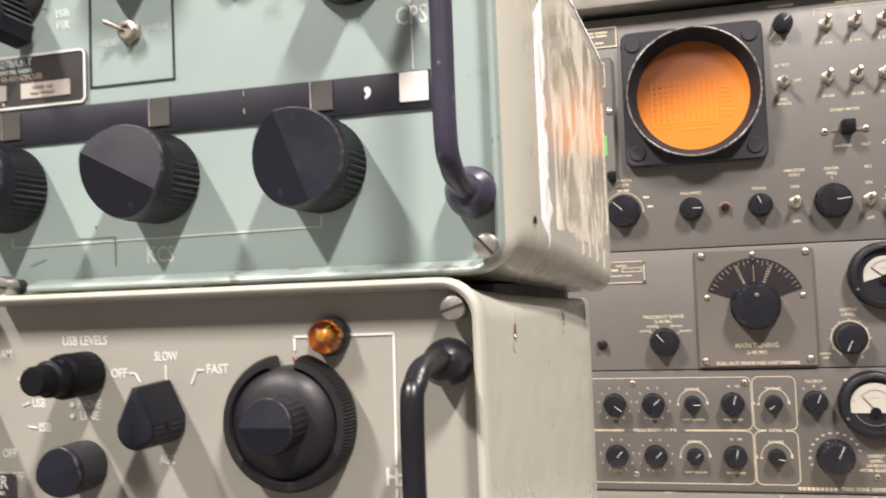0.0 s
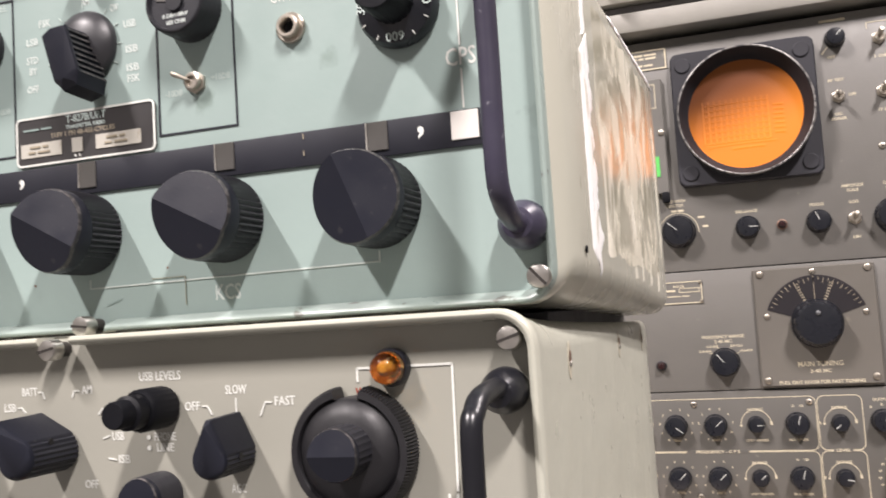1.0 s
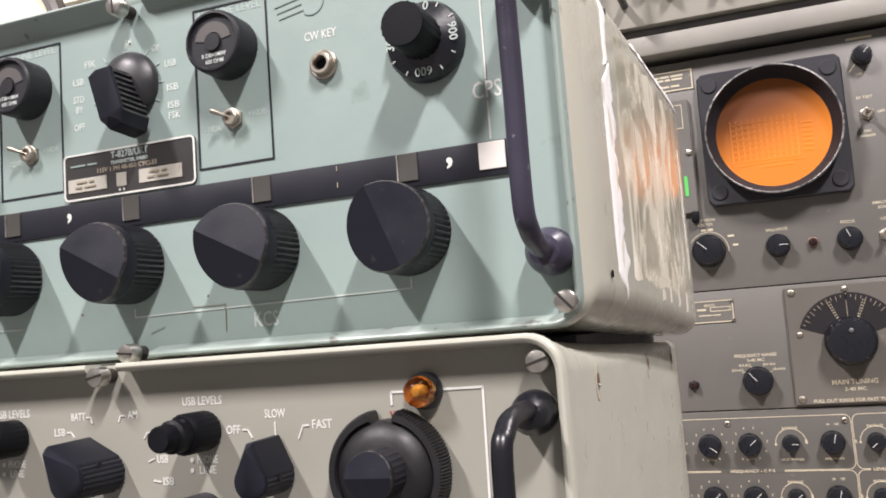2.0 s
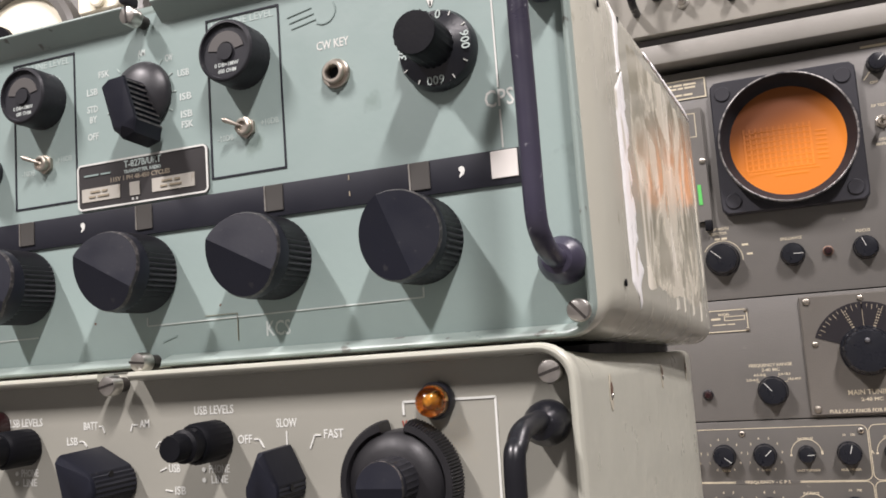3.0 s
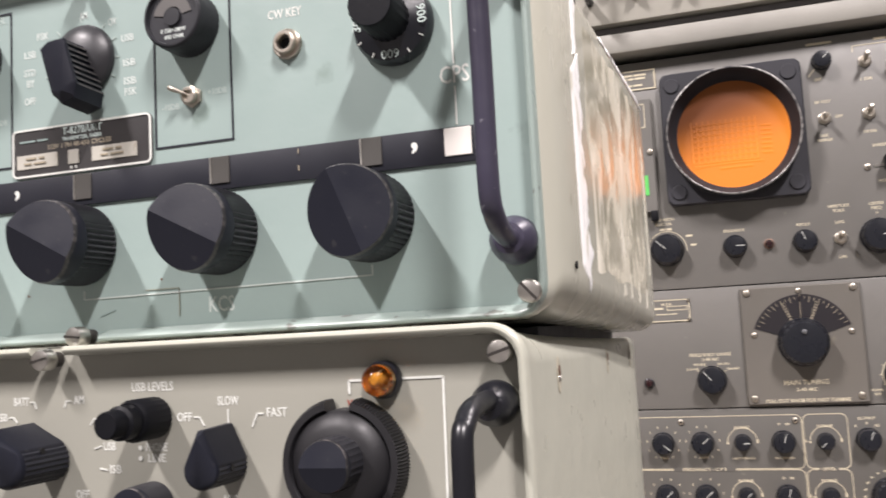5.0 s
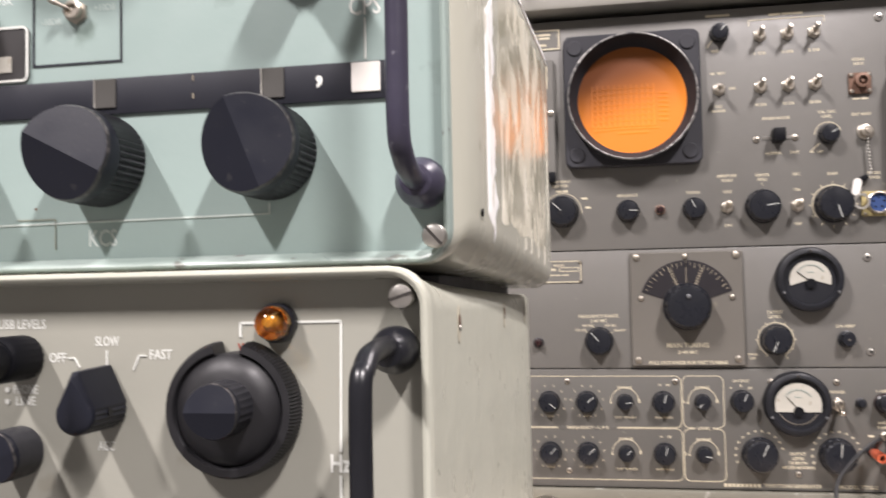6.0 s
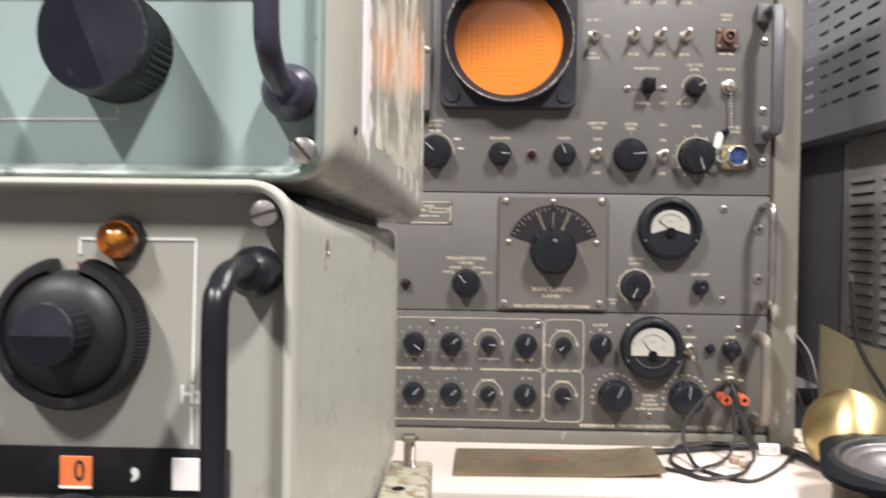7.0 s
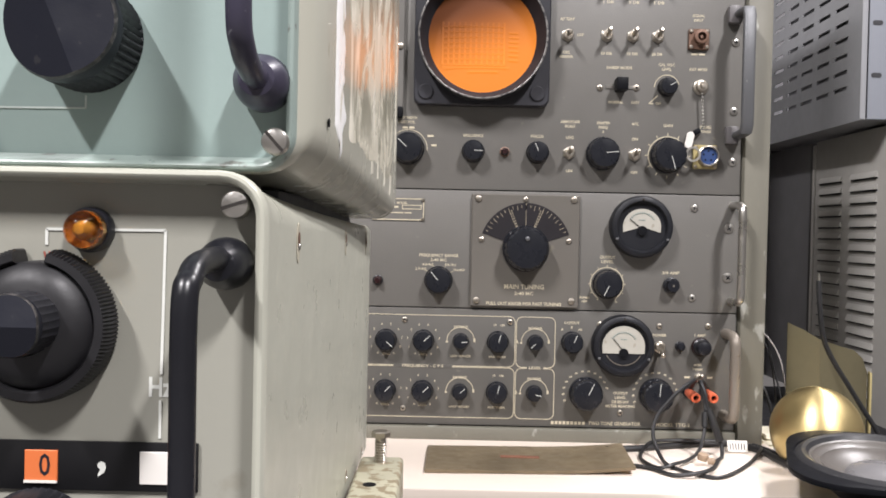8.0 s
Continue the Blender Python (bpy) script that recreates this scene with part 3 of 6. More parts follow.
wall_box("floor", -5, 5, -7, 4, -0.1, 0, "floor", "grey tiled workshop floor", "floor")
wall_box("ceiling", -5, 5, -7, 4, 4.8, 4.9, "ceiling", "white board ceiling high over the workshop", "ceiling")
wall_box("wall_north", -5, 5, 4, 4.1, 0, 4.8, "wall", "painted workshop wall behind the cabinets", "wall")
wall_box("wall_south", -5, 5, -7.1, -7, 0, 4.8, "wall", "painted workshop wall across the room", "wall")
wall_box("wall_west", -5.1, -5, -7, 4, 0, 4.8, "wall", "painted workshop wall on one side", "wall")
wall_box("wall_east", 5, 5.1, -7, 4, 0, 4.8, "wall", "painted workshop wall on the other side", "wall")

# ---------- workbench ----------
BENCH = 0.75
bench = thing("workbench", (0, 0, 0), "workbench with a pale pinkish laminate top under the rack", "workbench")
part("bench_top", box(-1.85, 0.283, -0.197, 0.55, BENCH - 0.04, BENCH, 0.003), M["bench"], bench)
# shelf out of view; its dark colour holds back bounce onto the radios
part("front_shelf", box(-1.85, 0.20, -0.95, -0.197, BENCH - 0.09, BENCH - 0.05, 0.003), M["dark"], bench, "unseen front shelf, dark to keep bounce off the radios")
for lx in (-1.78, 0.15):
    for ly in (-0.90, 0.45):
        part("leg", box(lx - 0.025, lx + 0.025, ly - 0.025, ly + 0.025, 0, BENCH - (0.09 if ly < -0.2 else 0.04), 0.003), M["rack_frame"], bench)

# ---------- transmitter, upper radio unit ----------
TX, TY = -0.357, -0.688
TZ0, TZ1 = 1.0025, 1.1815
LIP = 0.0085


def radio_case(parent, xc, z0, z1, hw, y_panel, y_lip, y_back, grow, lip_mat, body_mat, taper=0.0, lip_t=0.0028, radius=0.013, drop=0.0, lift=0.0, run=0.010, notches=(), back_radius=None, sag=0.0, curve=1.0):
    """A drawn steel case: a rolled front lip round the recessed panel, cut away at the middle screws, and a body that swells
    behind it. notches: (x, 1 for the upper edge or -1 for the lower)."""
    zc, hh = (z0 + z1) / 2, (z1 - z0) / 2

    def loop(y, i, extra=0.0, rr=radius):
        shift = taper * max(0.0, (y - y_lip)) / (y_back - y_lip)
        sink = drop * min(1.0, max(0.0, (y - y_lip - 0.008) / run)) ** curve
        high = lift * min(1.0, max(0.0, (y - y_lip - 0.006) / 0.012)) * max(0.0, 1 - (y - y_lip) / (y_back - y_lip))
        back = max(0.0, (y - y_lip) / (y_back - y_lip))
        rr += ((back_radius or rr) - rr) * back
        outline = rounded(hw - i + extra, hh - i + extra, max(rr - i + extra, 0.001), 7)
        steps = (-0.0095, -0.0085, -0.0078, -0.003, 0.003, 0.0078, 0.0085, 0.0095)
        up, down = [n[0] for n in notches if n[1] > 0], [n[0] for n in notches if n[1] < 0]
        outline = outline[:8] + ([] if not up else [(up[0] - xc - d, hh - i + extra) for d in steps]) + outline[8:]
        if down:
            outline = outline[:-8] + [(down[0] - xc + d, -hh + i - extra) for d in steps] + outline[-8:]
        pts = []
        for x, z in outline:
            cut = any(abs(xc + x - nx) < 0.0080 and z * side > hh * 0.8 for nx, side in notches)
            pts.append((xc + x + shift * (x > 0), max(y, y_panel - 0.0004) if cut else y, zc + z - sink * (z > 0) + (high - sag * back) * (z < 0)))
        return pts
    lip = [loop(y_panel + 0.004, lip_t), loop(y_lip + 0.0012, lip_t), loop(y_lip + 0.0003, lip_t * 0.75), loop(y_lip, lip_t * 0.5), loop(y_lip + 0.0003, lip_t * 0.2), loop(y_lip + 0.0014, 0), loop(y_lip + 0.006, 0, 0.0)]
    part("lip", loft(lip), M[lip_mat], parent, "worn bare edge of the case lip")
    L = y_back - y_lip
    body = [loop(y_lip + 0.0055, 0.0002), loop(y_lip + 0.009, 0, grow * 0.35), loop(y_lip + 0.016, 0, grow * 0.68), loop(y_lip + 0.030, 0, grow * 0.9), loop(y_lip + 0.055, 0, grow)]
    body += [loop(y_lip + L * f, 0, grow) for f in (0.3, 0.5, 0.7, 0.9)]
    body += [loop(y_back - 0.004, 0, grow), loop(y_back - 0.001, 0, grow - 0.001), loop(y_back, 0, grow - 0.004)]
    return part("case", loft(body, close_last=True), M[body_mat], parent)


tx = thing("transmitter", (TX, TY, TZ0), "sea-green transmitter in a worn glossy case on the receiver", "transmitter")
radio_case(tx, TX, TZ0, TZ1, 0.2152, TY, TY - LIP, -0.378, 0.0068, "sea_lip", "case_gloss", taper=0.0105, drop=0.0235, lift=0.007, notches=((-0.3550, 1), (-0.3560, -1)), back_radius=0.0060, sag=0.0045)
# added dark block standing for the shade between the two cases
part("gap_shade_block", box(TX - 0.190, TX + 0.200, -0.640, -0.370, 0.9800, 0.9985, 0.001), M["dark"], tx, "dark block added for the shade in the gap under the case")
part("front_panel", plate(0.4259, TZ1 - TZ0 - 0.0040, 0.003, 0.0112, 0.0002), M["sea"], tx, "sea-green enamelled front panel", at=(TX, TY + 0.003, (TZ0 + TZ1) / 2))

def case_side(y, z):
    """Where the side of the transmitter's case lies, with its rounded lower and upper corner."""
    f = (y + 0.6965) / 0.3185
    r = 0.0215 - 0.0075 * f
    side, under, over = -0.1350 + 0.0105 * f, 0.995 + 0.007 * (1 - f) - 0.0045 * f + r, 1.1660 - r
    gap = max(under - z, z - over, 0.0)
    return side - r + math.sqrt(max(0.0, r ** 2 - gap * gap))


# clear film stuck over the paint of the case side, lifted along its front edge
def side_film(y0, y1, z0, z1, lift, rough, ny=44, nz=70):
    """A thin film on the case side; it sinks under the paint towards its borders, so that its outline is uneven."""
    bm = bmesh.new()
    grid = []
    for j in range(nz + 1):
        v = j / nz
        row = []
        for i in range(ny + 1):
            u = i / ny
            y, z = y0 + (y1 - y0) * u, z0 - 0.0075 * u * (1 - v) + (z1 - z0) * v
            edge = min(1.0, 5 * min(u, 1 - u), 6 * min(v, 1 - v))
            wave = noise.noise((y * 34, 2.0, z * 17)) + 0.6 * noise.noise((y * 90, 7.0, z * 38))
            row.append(bm.verts.new((case_side(y, z) + lift * (1.9 * edge - 1.0) + rough * wave, y, z)))
        grid.append(row)
    for a, b in zip(grid, grid[1:]):
        for i in range(ny):
            bm.faces.new((a[i], a[i + 1], b[i + 1], b[i]))
    solid = bmesh.ops.extrude_face_region(bm, geom=bm.faces[:])
    for g in solid["geom"]:
        if isinstance(g, bmesh.types.BMVert):
            g.co.x -= 0.0010
    return bm


part("film", side_film(-0.641, -0.388, 1.0105, 1.1590, 0.0004, 0.00012), M["film"], tx, "glossy wrinkled clear film on the case side")


def torn_strip(a0, a1, edge, width, lift, seed, upright=True, gaps=0.3, slant=0.0):
    """A curled strip of torn film on the case side: one border nearly straight, the other ragged. It runs upwards, or back along the side."""
    n, across = 110, 6
    bm, rows = bmesh.new(), []
    for k in range(n + 1):
        a = a0 + (a1 - a0) * k / n
        ends = min(1.0, 9 * k / n, 9 * (n - k) / n)
        rag = noise.noise((a * 80, seed, 1.0)) + 0.5 * noise.noise((a * 190, seed + 4.0, 2.0))
        w = width * ends * max(0.04, 0.70 + gaps * 1.3 * rag)
        f = edge + slant * (1 - ends) + 0.0007 * noise.noise((a * 160, seed + 9.0, 3.0))
        row = []
        for j in range(across + 1):
            u = j / across
            q = f + w * u
            y, z = (q, a) if upright else (a, q)
            row.append(bm.verts.new((case_side(y, z) - 0.0004 + (0.0005 + lift * (0.8 + 0.2 * rag)) * min(1.0, 7 * u, 7 * (1 - u)), y, z)))
        rows.append(row)
    for p, q in zip(rows, rows[1:]):
        for j in range(across):
            bm.faces.new((p[j], p[j + 1], q[j + 1], q[j]))
    return bm


# torn front edge; the bright reflection along it is painted near-white
part("film_edge", torn_strip(1.0120, 1.1230, -0.6510, 0.0340, 0.0003, 5.0, gaps=0.30, slant=0.020), M["film_edge"], tx, "lifted front edge of the film, its white glint put into the colour")
part("film_edge", torn_strip(1.1200, 1.1540, -0.6410, 0.0120, 0.0006, 8.0, gaps=0.55), M["film_edge"], tx, "lifted front edge of the film, its white glint put into the colour")
part("film_edge", torn_strip(-0.560, -0.385, 1.1510, 0.0085, 0.0008, 21.0, upright=False, gaps=0.6), M["film_edge"], tx, "torn upper edge of the film")
for k, (yy, za, zb, w) in enumerate(((-0.3960, 1.030, 1.122, 0.0075), (-0.5000, 1.0120, 1.0270, 0.0130), (-0.4640, 1.0100, 1.0300, 0.0100), (-0.5300, 1.0130, 1.0205, 0.0200),
                                     (-0.4280, 1.0065, 1.0200, 0.0140), (-0.5650, 1.0380, 1.0620, 0.0080), (-0.4450, 1.0420, 1.0700, 0.0090), (-0.5050, 1.0440, 1.0720, 0.0060), (-0.5860, 1.0900, 1.1350, 0.0050))):
    part("film_flake", torn_strip(za, zb, yy, w, 0.0002, 30.0 + 3 * k, gaps=0.8), M["film_flake"], tx, "thin flake of torn film")

# window strip across the panel
part("window_strip", box(-0.56, -0.1665, TY - 0.0012, TY - 0.0002, 1.0668, 1.0818, 0.0003), M["strip"], tx, "black strip with number windows")
KX = (-0.2145, -0.2872, -0.3608, -0.4358, -0.510)
for kx in KX:
    pane = part("number_window", plate(0.0095, 0.0122, 0.0008, 0.0004, 0.0002), M["window_dull"], tx, "dull brass number window", at=(kx + 0.001, TY - 0.0011, 1.0755))
    # sliver of bright metal drawn where light catches the window's left edge
    part("lit_edge", bar(-0.0046, -0.0058, -0.0046, 0.0058, 0.0006, 0.0003), M["alu"], pane, "bright sliver for the window's lit edge", at=(kx + 0.001, TY - 0.0019, 1.0755), smooth=False)
part("white_square", plate(0.0116, 0.0116, 0.0006, 0.0004, 0.0002), M["white"], tx, "white square on the strip", at=(-0.1753, TY - 0.0012, 1.0755))
for cx in (-0.1943, -0.3982):
    words(",", 0.012, tx, cx, TY - 0.0012, 1.0800, bold=0.0003)
bm = bmesh.new()
for z in (1.0712, 1.0785):
    bar(0, z - 1.075, 0, z - 1.075 + 0.0022, 0.0004, bm=bm)
part("index_marks", bm, M["dim_ink"], tx, at=(-0.2475, TY - 0.0012, 1.075), smooth=False)

for kx, ang in zip(KX, (68, 27, 28, 30, 30)):
    half_knob(tx, kx, TY, 1.0475, 0.0190, 0.031, ang)

# line under the knobs
bm = bar(-0.361, 1.0222, -0.216, 1.0236, 0.0006)
bar(-0.216, 1.0236, -0.216, 1.028, 0.0006, bm=bm)
bar(-0.361, 1.0222, -0.361, 1.0262, 0.0006, bm=bm)
bar(-0.52, 1.0210, -0.43, 1.0215, 0.0006, bm=bm)
part("engraved_line", bm, M["mid_ink"], tx, at=(0, TY, 0), smooth=False)
bm = bar(-0.3275, 1.0245, -0.3098, 1.0245, 0.0004)
bar(-0.3098, 1.0245, -0.3098, 1.0118, 0.0004, bm=bm)
part("scratch", bm, M["faint_scratch"], tx, at=(0, TY, 0), smooth=False)
bm = bar(-0.352, 1.014, -0.344, 1.0165, 0.0007)
part("scratch", bm, M["pencil"], tx, at=(0, TY, 0), smooth=False)
words("KCS", 0.0068, tx, -0.2884, TY, 1.0157, "mid_ink", width=0.0126)

# dial with the small knob, pointer line
DX, DZ = -0.2005, 1.1285
dial = part("dial_knob", lathe([(0.0178, 0.001), (0.0178, 0.0035), (0.0165, 0.0062), (0.0095, 0.0092), (0.0095, 0.010)], 48), M["black"], tx, "black dial knob with a numbered skirt", at=(DX, TY, DZ))
part("knob_cap", lathe([(0.0098, 0.009), (0.0098, 0.028), (0.0090, 0.0293), (0, 0.0293)], 40, 0.05, (0, 1)), M["black_matt"], dial, at=(DX, TY, DZ))
for ang, word in ((87, "900"), (180, "600"), (273, "300"), (12, "0")):
    a = radians(ang)
    words(word, 0.0038, dial, DX + 0.0142 * math.sin(a), TY - 0.0078, DZ + 0.0142 * math.cos(a), "worn_ink", turn=ang, bold=0.00008)
for ang in range(0, 360, 30):
    if ang % 90:
        a = radians(ang)
        part("tick", bar(0.0148 * math.sin(a), 0.0148 * math.cos(a), 0.0168 * math.sin(a), 0.0168 * math.cos(a), 0.0005), M["white_ink"], dial, at=(DX, TY - 0.0068, DZ), smooth=False)
bm = bar(-0.2033, 1.1496, -0.2033, 1.1700, 0.0006)
bar(-0.2033, 1.1500, -0.2045, 1.1535, 0.0012, bm=bm)
bar(-0.2033, 1.1500, -0.2021, 1.1535, 0.0012, bm=bm)
bar(-0.1757, 1.1085, -0.1757, 1.1700, 0.0007, bm=bm)
bar(-0.1757, 1.0828, -0.1757, 1.0990, 0.0007, bm=bm)
part("engraved_line", bm, M["white_ink"], tx, at=(0, TY, 0), smooth=False)
words("CPS", 0.0073, tx, -0.1757, TY, 1.1037, "white_ink", width=0.0128)

# key jack
jack = part("key_jack", lathe([(0.0068, 0), (0.0068, 0.0016), (0.0063, 0.0020), (0.0051, 0.0020), (0.0051, 0.0046), (0.0046, 0.0050), (0.0036, 0.0050), (0.0031, 0.0042), (0.0031, 0.001), (0, 0.001)], 30), M["dull_steel"], tx, "nickel key jack", at=(-0.2510, TY, 1.1280))
part("hole", lathe([(0.0030, 0.0012), (0, 0.0013)], 20), M["black_matt"], jack, at=(-0.2510, TY, 1.1280))
words("CW KEY", 0.0040, tx, -0.2523, TY, 1.1424, "white_ink", width=0.0165)
bm = arc_line(0.0062, 60, 215, 0.0006, n=14)
part("pencil_mark", bm, M["pencil"], tx, at=(-0.256, TY, 1.1590), smooth=False)
bm = bmesh.new()
for k in range(3):
    bar(-0.275 + 0.001 * k, 1.1595 - 0.003 * k, -0.262 + 0.001 * k, 1.1618 - 0.003 * k, 0.0005, bm=bm)
part("pencil_mark", bm, M["pencil"], tx, at=(0, TY, 0), smooth=False)


def level_meter(x, z):
    """A small round panel meter with a knurled black rim."""
    ob = part("level_meter", lathe([(0.0150, 0.0), (0.0150, 0.0128), (0.0146, 0.0146), (0.0138, 0.0155), (0.0130, 0.0156), (0.0126, 0.0140), (0, 0.0140)], 72, 0.02, (0, 1)), M["meter_case"], tx, "small round level meter with a knurled black rim", at=(x, TY, z))
    bm = arc_line(0.0072, -80, 80, 0.0050, depth=0.0004, n=20)
    part("scale_card", bm, M["dim_card"], ob, "dim meter scale", at=(x, TY - 0.0140, z - 0.0004))
    part("hub", lathe([(0.0040, 0), (0.0040, 0.0012), (0, 0.0013)], 24), M["meter_case"], ob, at=(x, TY - 0.0140, z - 0.0004))
    words("0 DB=1MW", 0.0019, ob, x, TY - 0.0140, z - 0.0064, "mid_ink", width=0.0130, bold=0.00003)
    words("600 OHM", 0.0019, ob, x + 0.0003, TY - 0.0140, z - 0.0094, "mid_ink", width=0.0096, bold=0.00003)
    return ob


for bx, lo in ((-0.2998, 0), (-0.4225, 1)):
    part("outline", frame_line(0.0410 if not lo else 0.0418, 0.0785, 0.0009), M["strip"], tx, at=(bx, TY, 1.1280), smooth=False)
    level_meter(bx - 0.0002, 1.1443)
    words("LSB LINE LEVEL" if lo else "USB LINE LEVEL", 0.0036, tx, bx - 0.0002, TY, 1.1638, "faint_ink", width=0.0345)
    toggle(tx, bx, TY, 1.1108, lean=20, side=-52, s=0.72, thick=0.0017, reach=0.76)
    words("+10DB", 0.0028, tx, bx + 0.0125, TY, 1.1120, "faint_ink", width=0.0098)
    words("-10DB", 0.0028, tx, bx - 0.0120, TY, 1.1075, "worn_ink", width=0.0090)

# mode selector
bar_knob(tx, -0.3580, TY, 1.1365, 0.0278, 0.0072, 0.0225, 164, skirt=0.0168, name="mode_selector", nose=0.55, tail=0.0025)
for word, wx, wz in (("AM", -0.3590, 1.1585), ("CW", -0.3428, 1.1530), ("USB", -0.3345, 1.1440), ("ISB", -0.3338, 1.1320), ("ISB", -0.3336, 1.1232), ("FSK", -0.3334, 1.1180),
                     ("FSK", -0.3832, 1.1520), ("LSB", -0.3909, 1.1438), ("STD", -0.3909, 1.1348), ("BY", -0.3907, 1.1294), ("OFF", -0.3910, 1.1206)):
    words(word, 0.0034, tx, wx, TY, wz, "mid_ink", width=0.0068 if len(word) > 2 else 0.0044)
for a0 in (-68, -40, -105, 0, 40, 66, 92, 118):
    a = radians(a0)
    part("tick", bar(0.0190 * math.sin(a), 0.0190 * math.cos(a), 0.0216 * math.sin(a), 0.0216 * math.cos(a), 0.0005), M["faint_ink"], tx, at=(-0.3605, TY, 1.1365), smooth=False)

# nameplate
np_ = part("nameplate", plate(0.0790, 0.0236, 0.0012, 0.0028, 0.0003), M["plate_black"], tx, "black nameplate with a bare metal border", at=(-0.3612, TY, 1.0948))
part("border", frame_line(0.0790, 0.0236, 0.0009, 0.0005, 0.0028), M["white_ink"], np_, at=(-0.3612, TY - 0.0011, 1.0948), smooth=False)
words("T-827B/URT", 0.0034, np_, -0.3600, TY - 0.0012, 1.1032, "faint_ink", width=0.0225)
words("TRANSMITTER, RADIO", 0.0017, np_, -0.3602, TY - 0.0012, 1.0995, "faint_ink", width=0.0225)
words("115V 1 PH 48-450 CYCLES", 0.0022, np_, -0.3620, TY - 0.0012, 1.0965, "dim_ink", width=0.036)
for wx, ww in ((-0.3860, 0.0240), (-0.3650, 0.0062), (-0.3420, 0.0250)):
    card = part("card", plate(ww, 0.0068, 0.0004, 0.0003, 0.0001), M["paper"], np_, at=(wx, TY - 0.0012, 1.0905))
    if ww > 0.01:
        dashes(card, wx - 0.001, TY - 0.0017, 1.0920, (0.006, 0.003), 0.0009, "dim_ink")
        dashes(card, wx - 0.001, TY - 0.0017, 1.0895, (0.004, 0.007), 0.0009, "dim_ink")
dashes(np_, -0.365, TY - 0.0012, 1.0855, (0.001, 0.001), 0.0012, "white_ink")
dashes(np_, -0.388, TY - 0.0012, 1.1005, (0.009, 0.006), 0.0009, "pencil")

# red indicator beyond the left outline
lamp = part("indicator_lamp", lathe([(0.0085, 0), (0.0085, 0.006), (0.0075, 0.009), (0.0066, 0.010)], 28), M["black"], tx, "indicator lamp with a red lens", at=(-0.4605, TY, 1.1110))
part("lens", lathe([(0.0066, 0.008), (0.0066, 0.013), (0.0055, 0.017), (0.003, 0.0195), (0, 0.0200)], 28), M["red"], lamp, "red plastic lens", at=(-0.4605, TY, 1.1110))

bow_handle(tx, -0.1530, TY, 1.0325, 1.1500, 0.043, 0.0040, 0.0097, "handle")
bow_handle(tx, -0.5610, TY, 1.0325, 1.1500, 0.043, 0.0040, 0.0097, "handle")
slotted_screw(tx, -0.1476, TY, 1.0122, length=0.0125, turn=48)
slotted_screw(tx, -0.5653, TY, 1.0130, length=0.0125, turn=-20)
slotted_screw(tx, -0.1487, TY, 1.1715, length=0.0125, turn=12)
slotted_screw(tx, -0.5653, TY, 1.1715, length=0.0125, turn=75)
slotted_screw(tx, -0.3570, TY, 1.0050, length=0.0135, turn=6)
slotted_screw(tx, -0.3565, TY, 1.1735, length=0.0135, turn=86)
for hy, hz in ((-0.665, 1.0230), (-0.669, 1.1430), (-0.625, 1.1500)):
    part("rivet_hole", lathe([(0.0016, 0), (0.0016, 0.0006), (0, 0.0007)], 12), M["black_matt"], tx, at=(case_side(hy, hz) - 0.0003, hy, hz), turn=(0, 0, 90))

# ---------- receiver, lower radio unit ----------
RX, RY = -0.357, -0.7078
RZ0, RZ1 = 0.8210, 1.0010
rx = thing("receiver", (RX, RY, RZ0), "warm grey radio receiver with black knobs under the transmitter", "receiver")
radio_case(rx, RX, RZ0, RZ1, 0.2108, RY, RY - 0.0105, -0.356, -0.0008, "case_grey", "case_grey", taper=0.0034, lip_t=0.0034, radius=0.015, drop=0.0132, run=0.33, notches=((-0.3570, 1),), back_radius=0.006, curve=0.55)
part("front_panel", plate(0.4161, RZ1 - RZ0 - 0.0055, 0.003, 0.0122, 0.0002), M["grey"], rx, "warm grey enamelled front panel", at=(RX, RY + 0.003, (RZ0 + RZ1) / 2))
part("window_strip", box(-0.56, -0.1690, RY - 0.0012, RY - 0.0002, 0.8955, 0.9118, 0.0003), M["strip_black"], rx, "black strip with digit windows")
part("white_square", plate(0.0100, 0.0108, 0.0006, 0.0003, 0.0002), M["white"], rx, "white square on the strip", at=(-0.1830, RY - 0.0012, 0.9034))
words(",", 0.012, rx, -0.2006, RY - 0.0012, 0.9080, bold=0.0003)
for wx, digit in ((-0.2204, "0"), (-0.2945, "0"), (-0.3690, "0")):
    drum = part("digit_window", plate(0.0108, 0.0106, 0.0006, 0.0003, 0.0002), M["orange"], rx, "orange digit window", at=(wx, RY - 0.0012, 0.9034))
    words(digit, 0.0072, drum, wx + 0.0013, RY - 0.0018, 0.9036, "strip", width=0.0036)
    part("sill", box(-0.0054, 0.0054, -0.0004, 0.0002, -0.0004, 0.0004), M["white"], drum, at=(wx, RY - 0.0018, 0.8984))

# lamp and its outline
bm = bar(-0.1811, 0.9815, -0.2201, 0.9812, 0.0009)
bar(-0.1811, 0.9815, -0.1818, 0.9342, 0.0009, bm=bm)
bar(-0.1820, 0.9255, -0.1820, 0.9130, 0.0009, bm=bm)
bar(-0.2201, 0.9812, -0.2201, 0.9760, 0.0009, bm=bm)
part("engraved_line", bm, M["white_ink"], rx, at=(0, RY, 0), smooth=False)
bm = bar(-0.2200, 0.9709, -0.2209, 0.9738, 0.0005)
bar(-0.2200, 0.9709, -0.2191, 0.9738, 0.0005, bm=bm)
part("arrow", bm, M["red_ink"], rx, "small red arrow", at=(0, RY, 0), smooth=False)
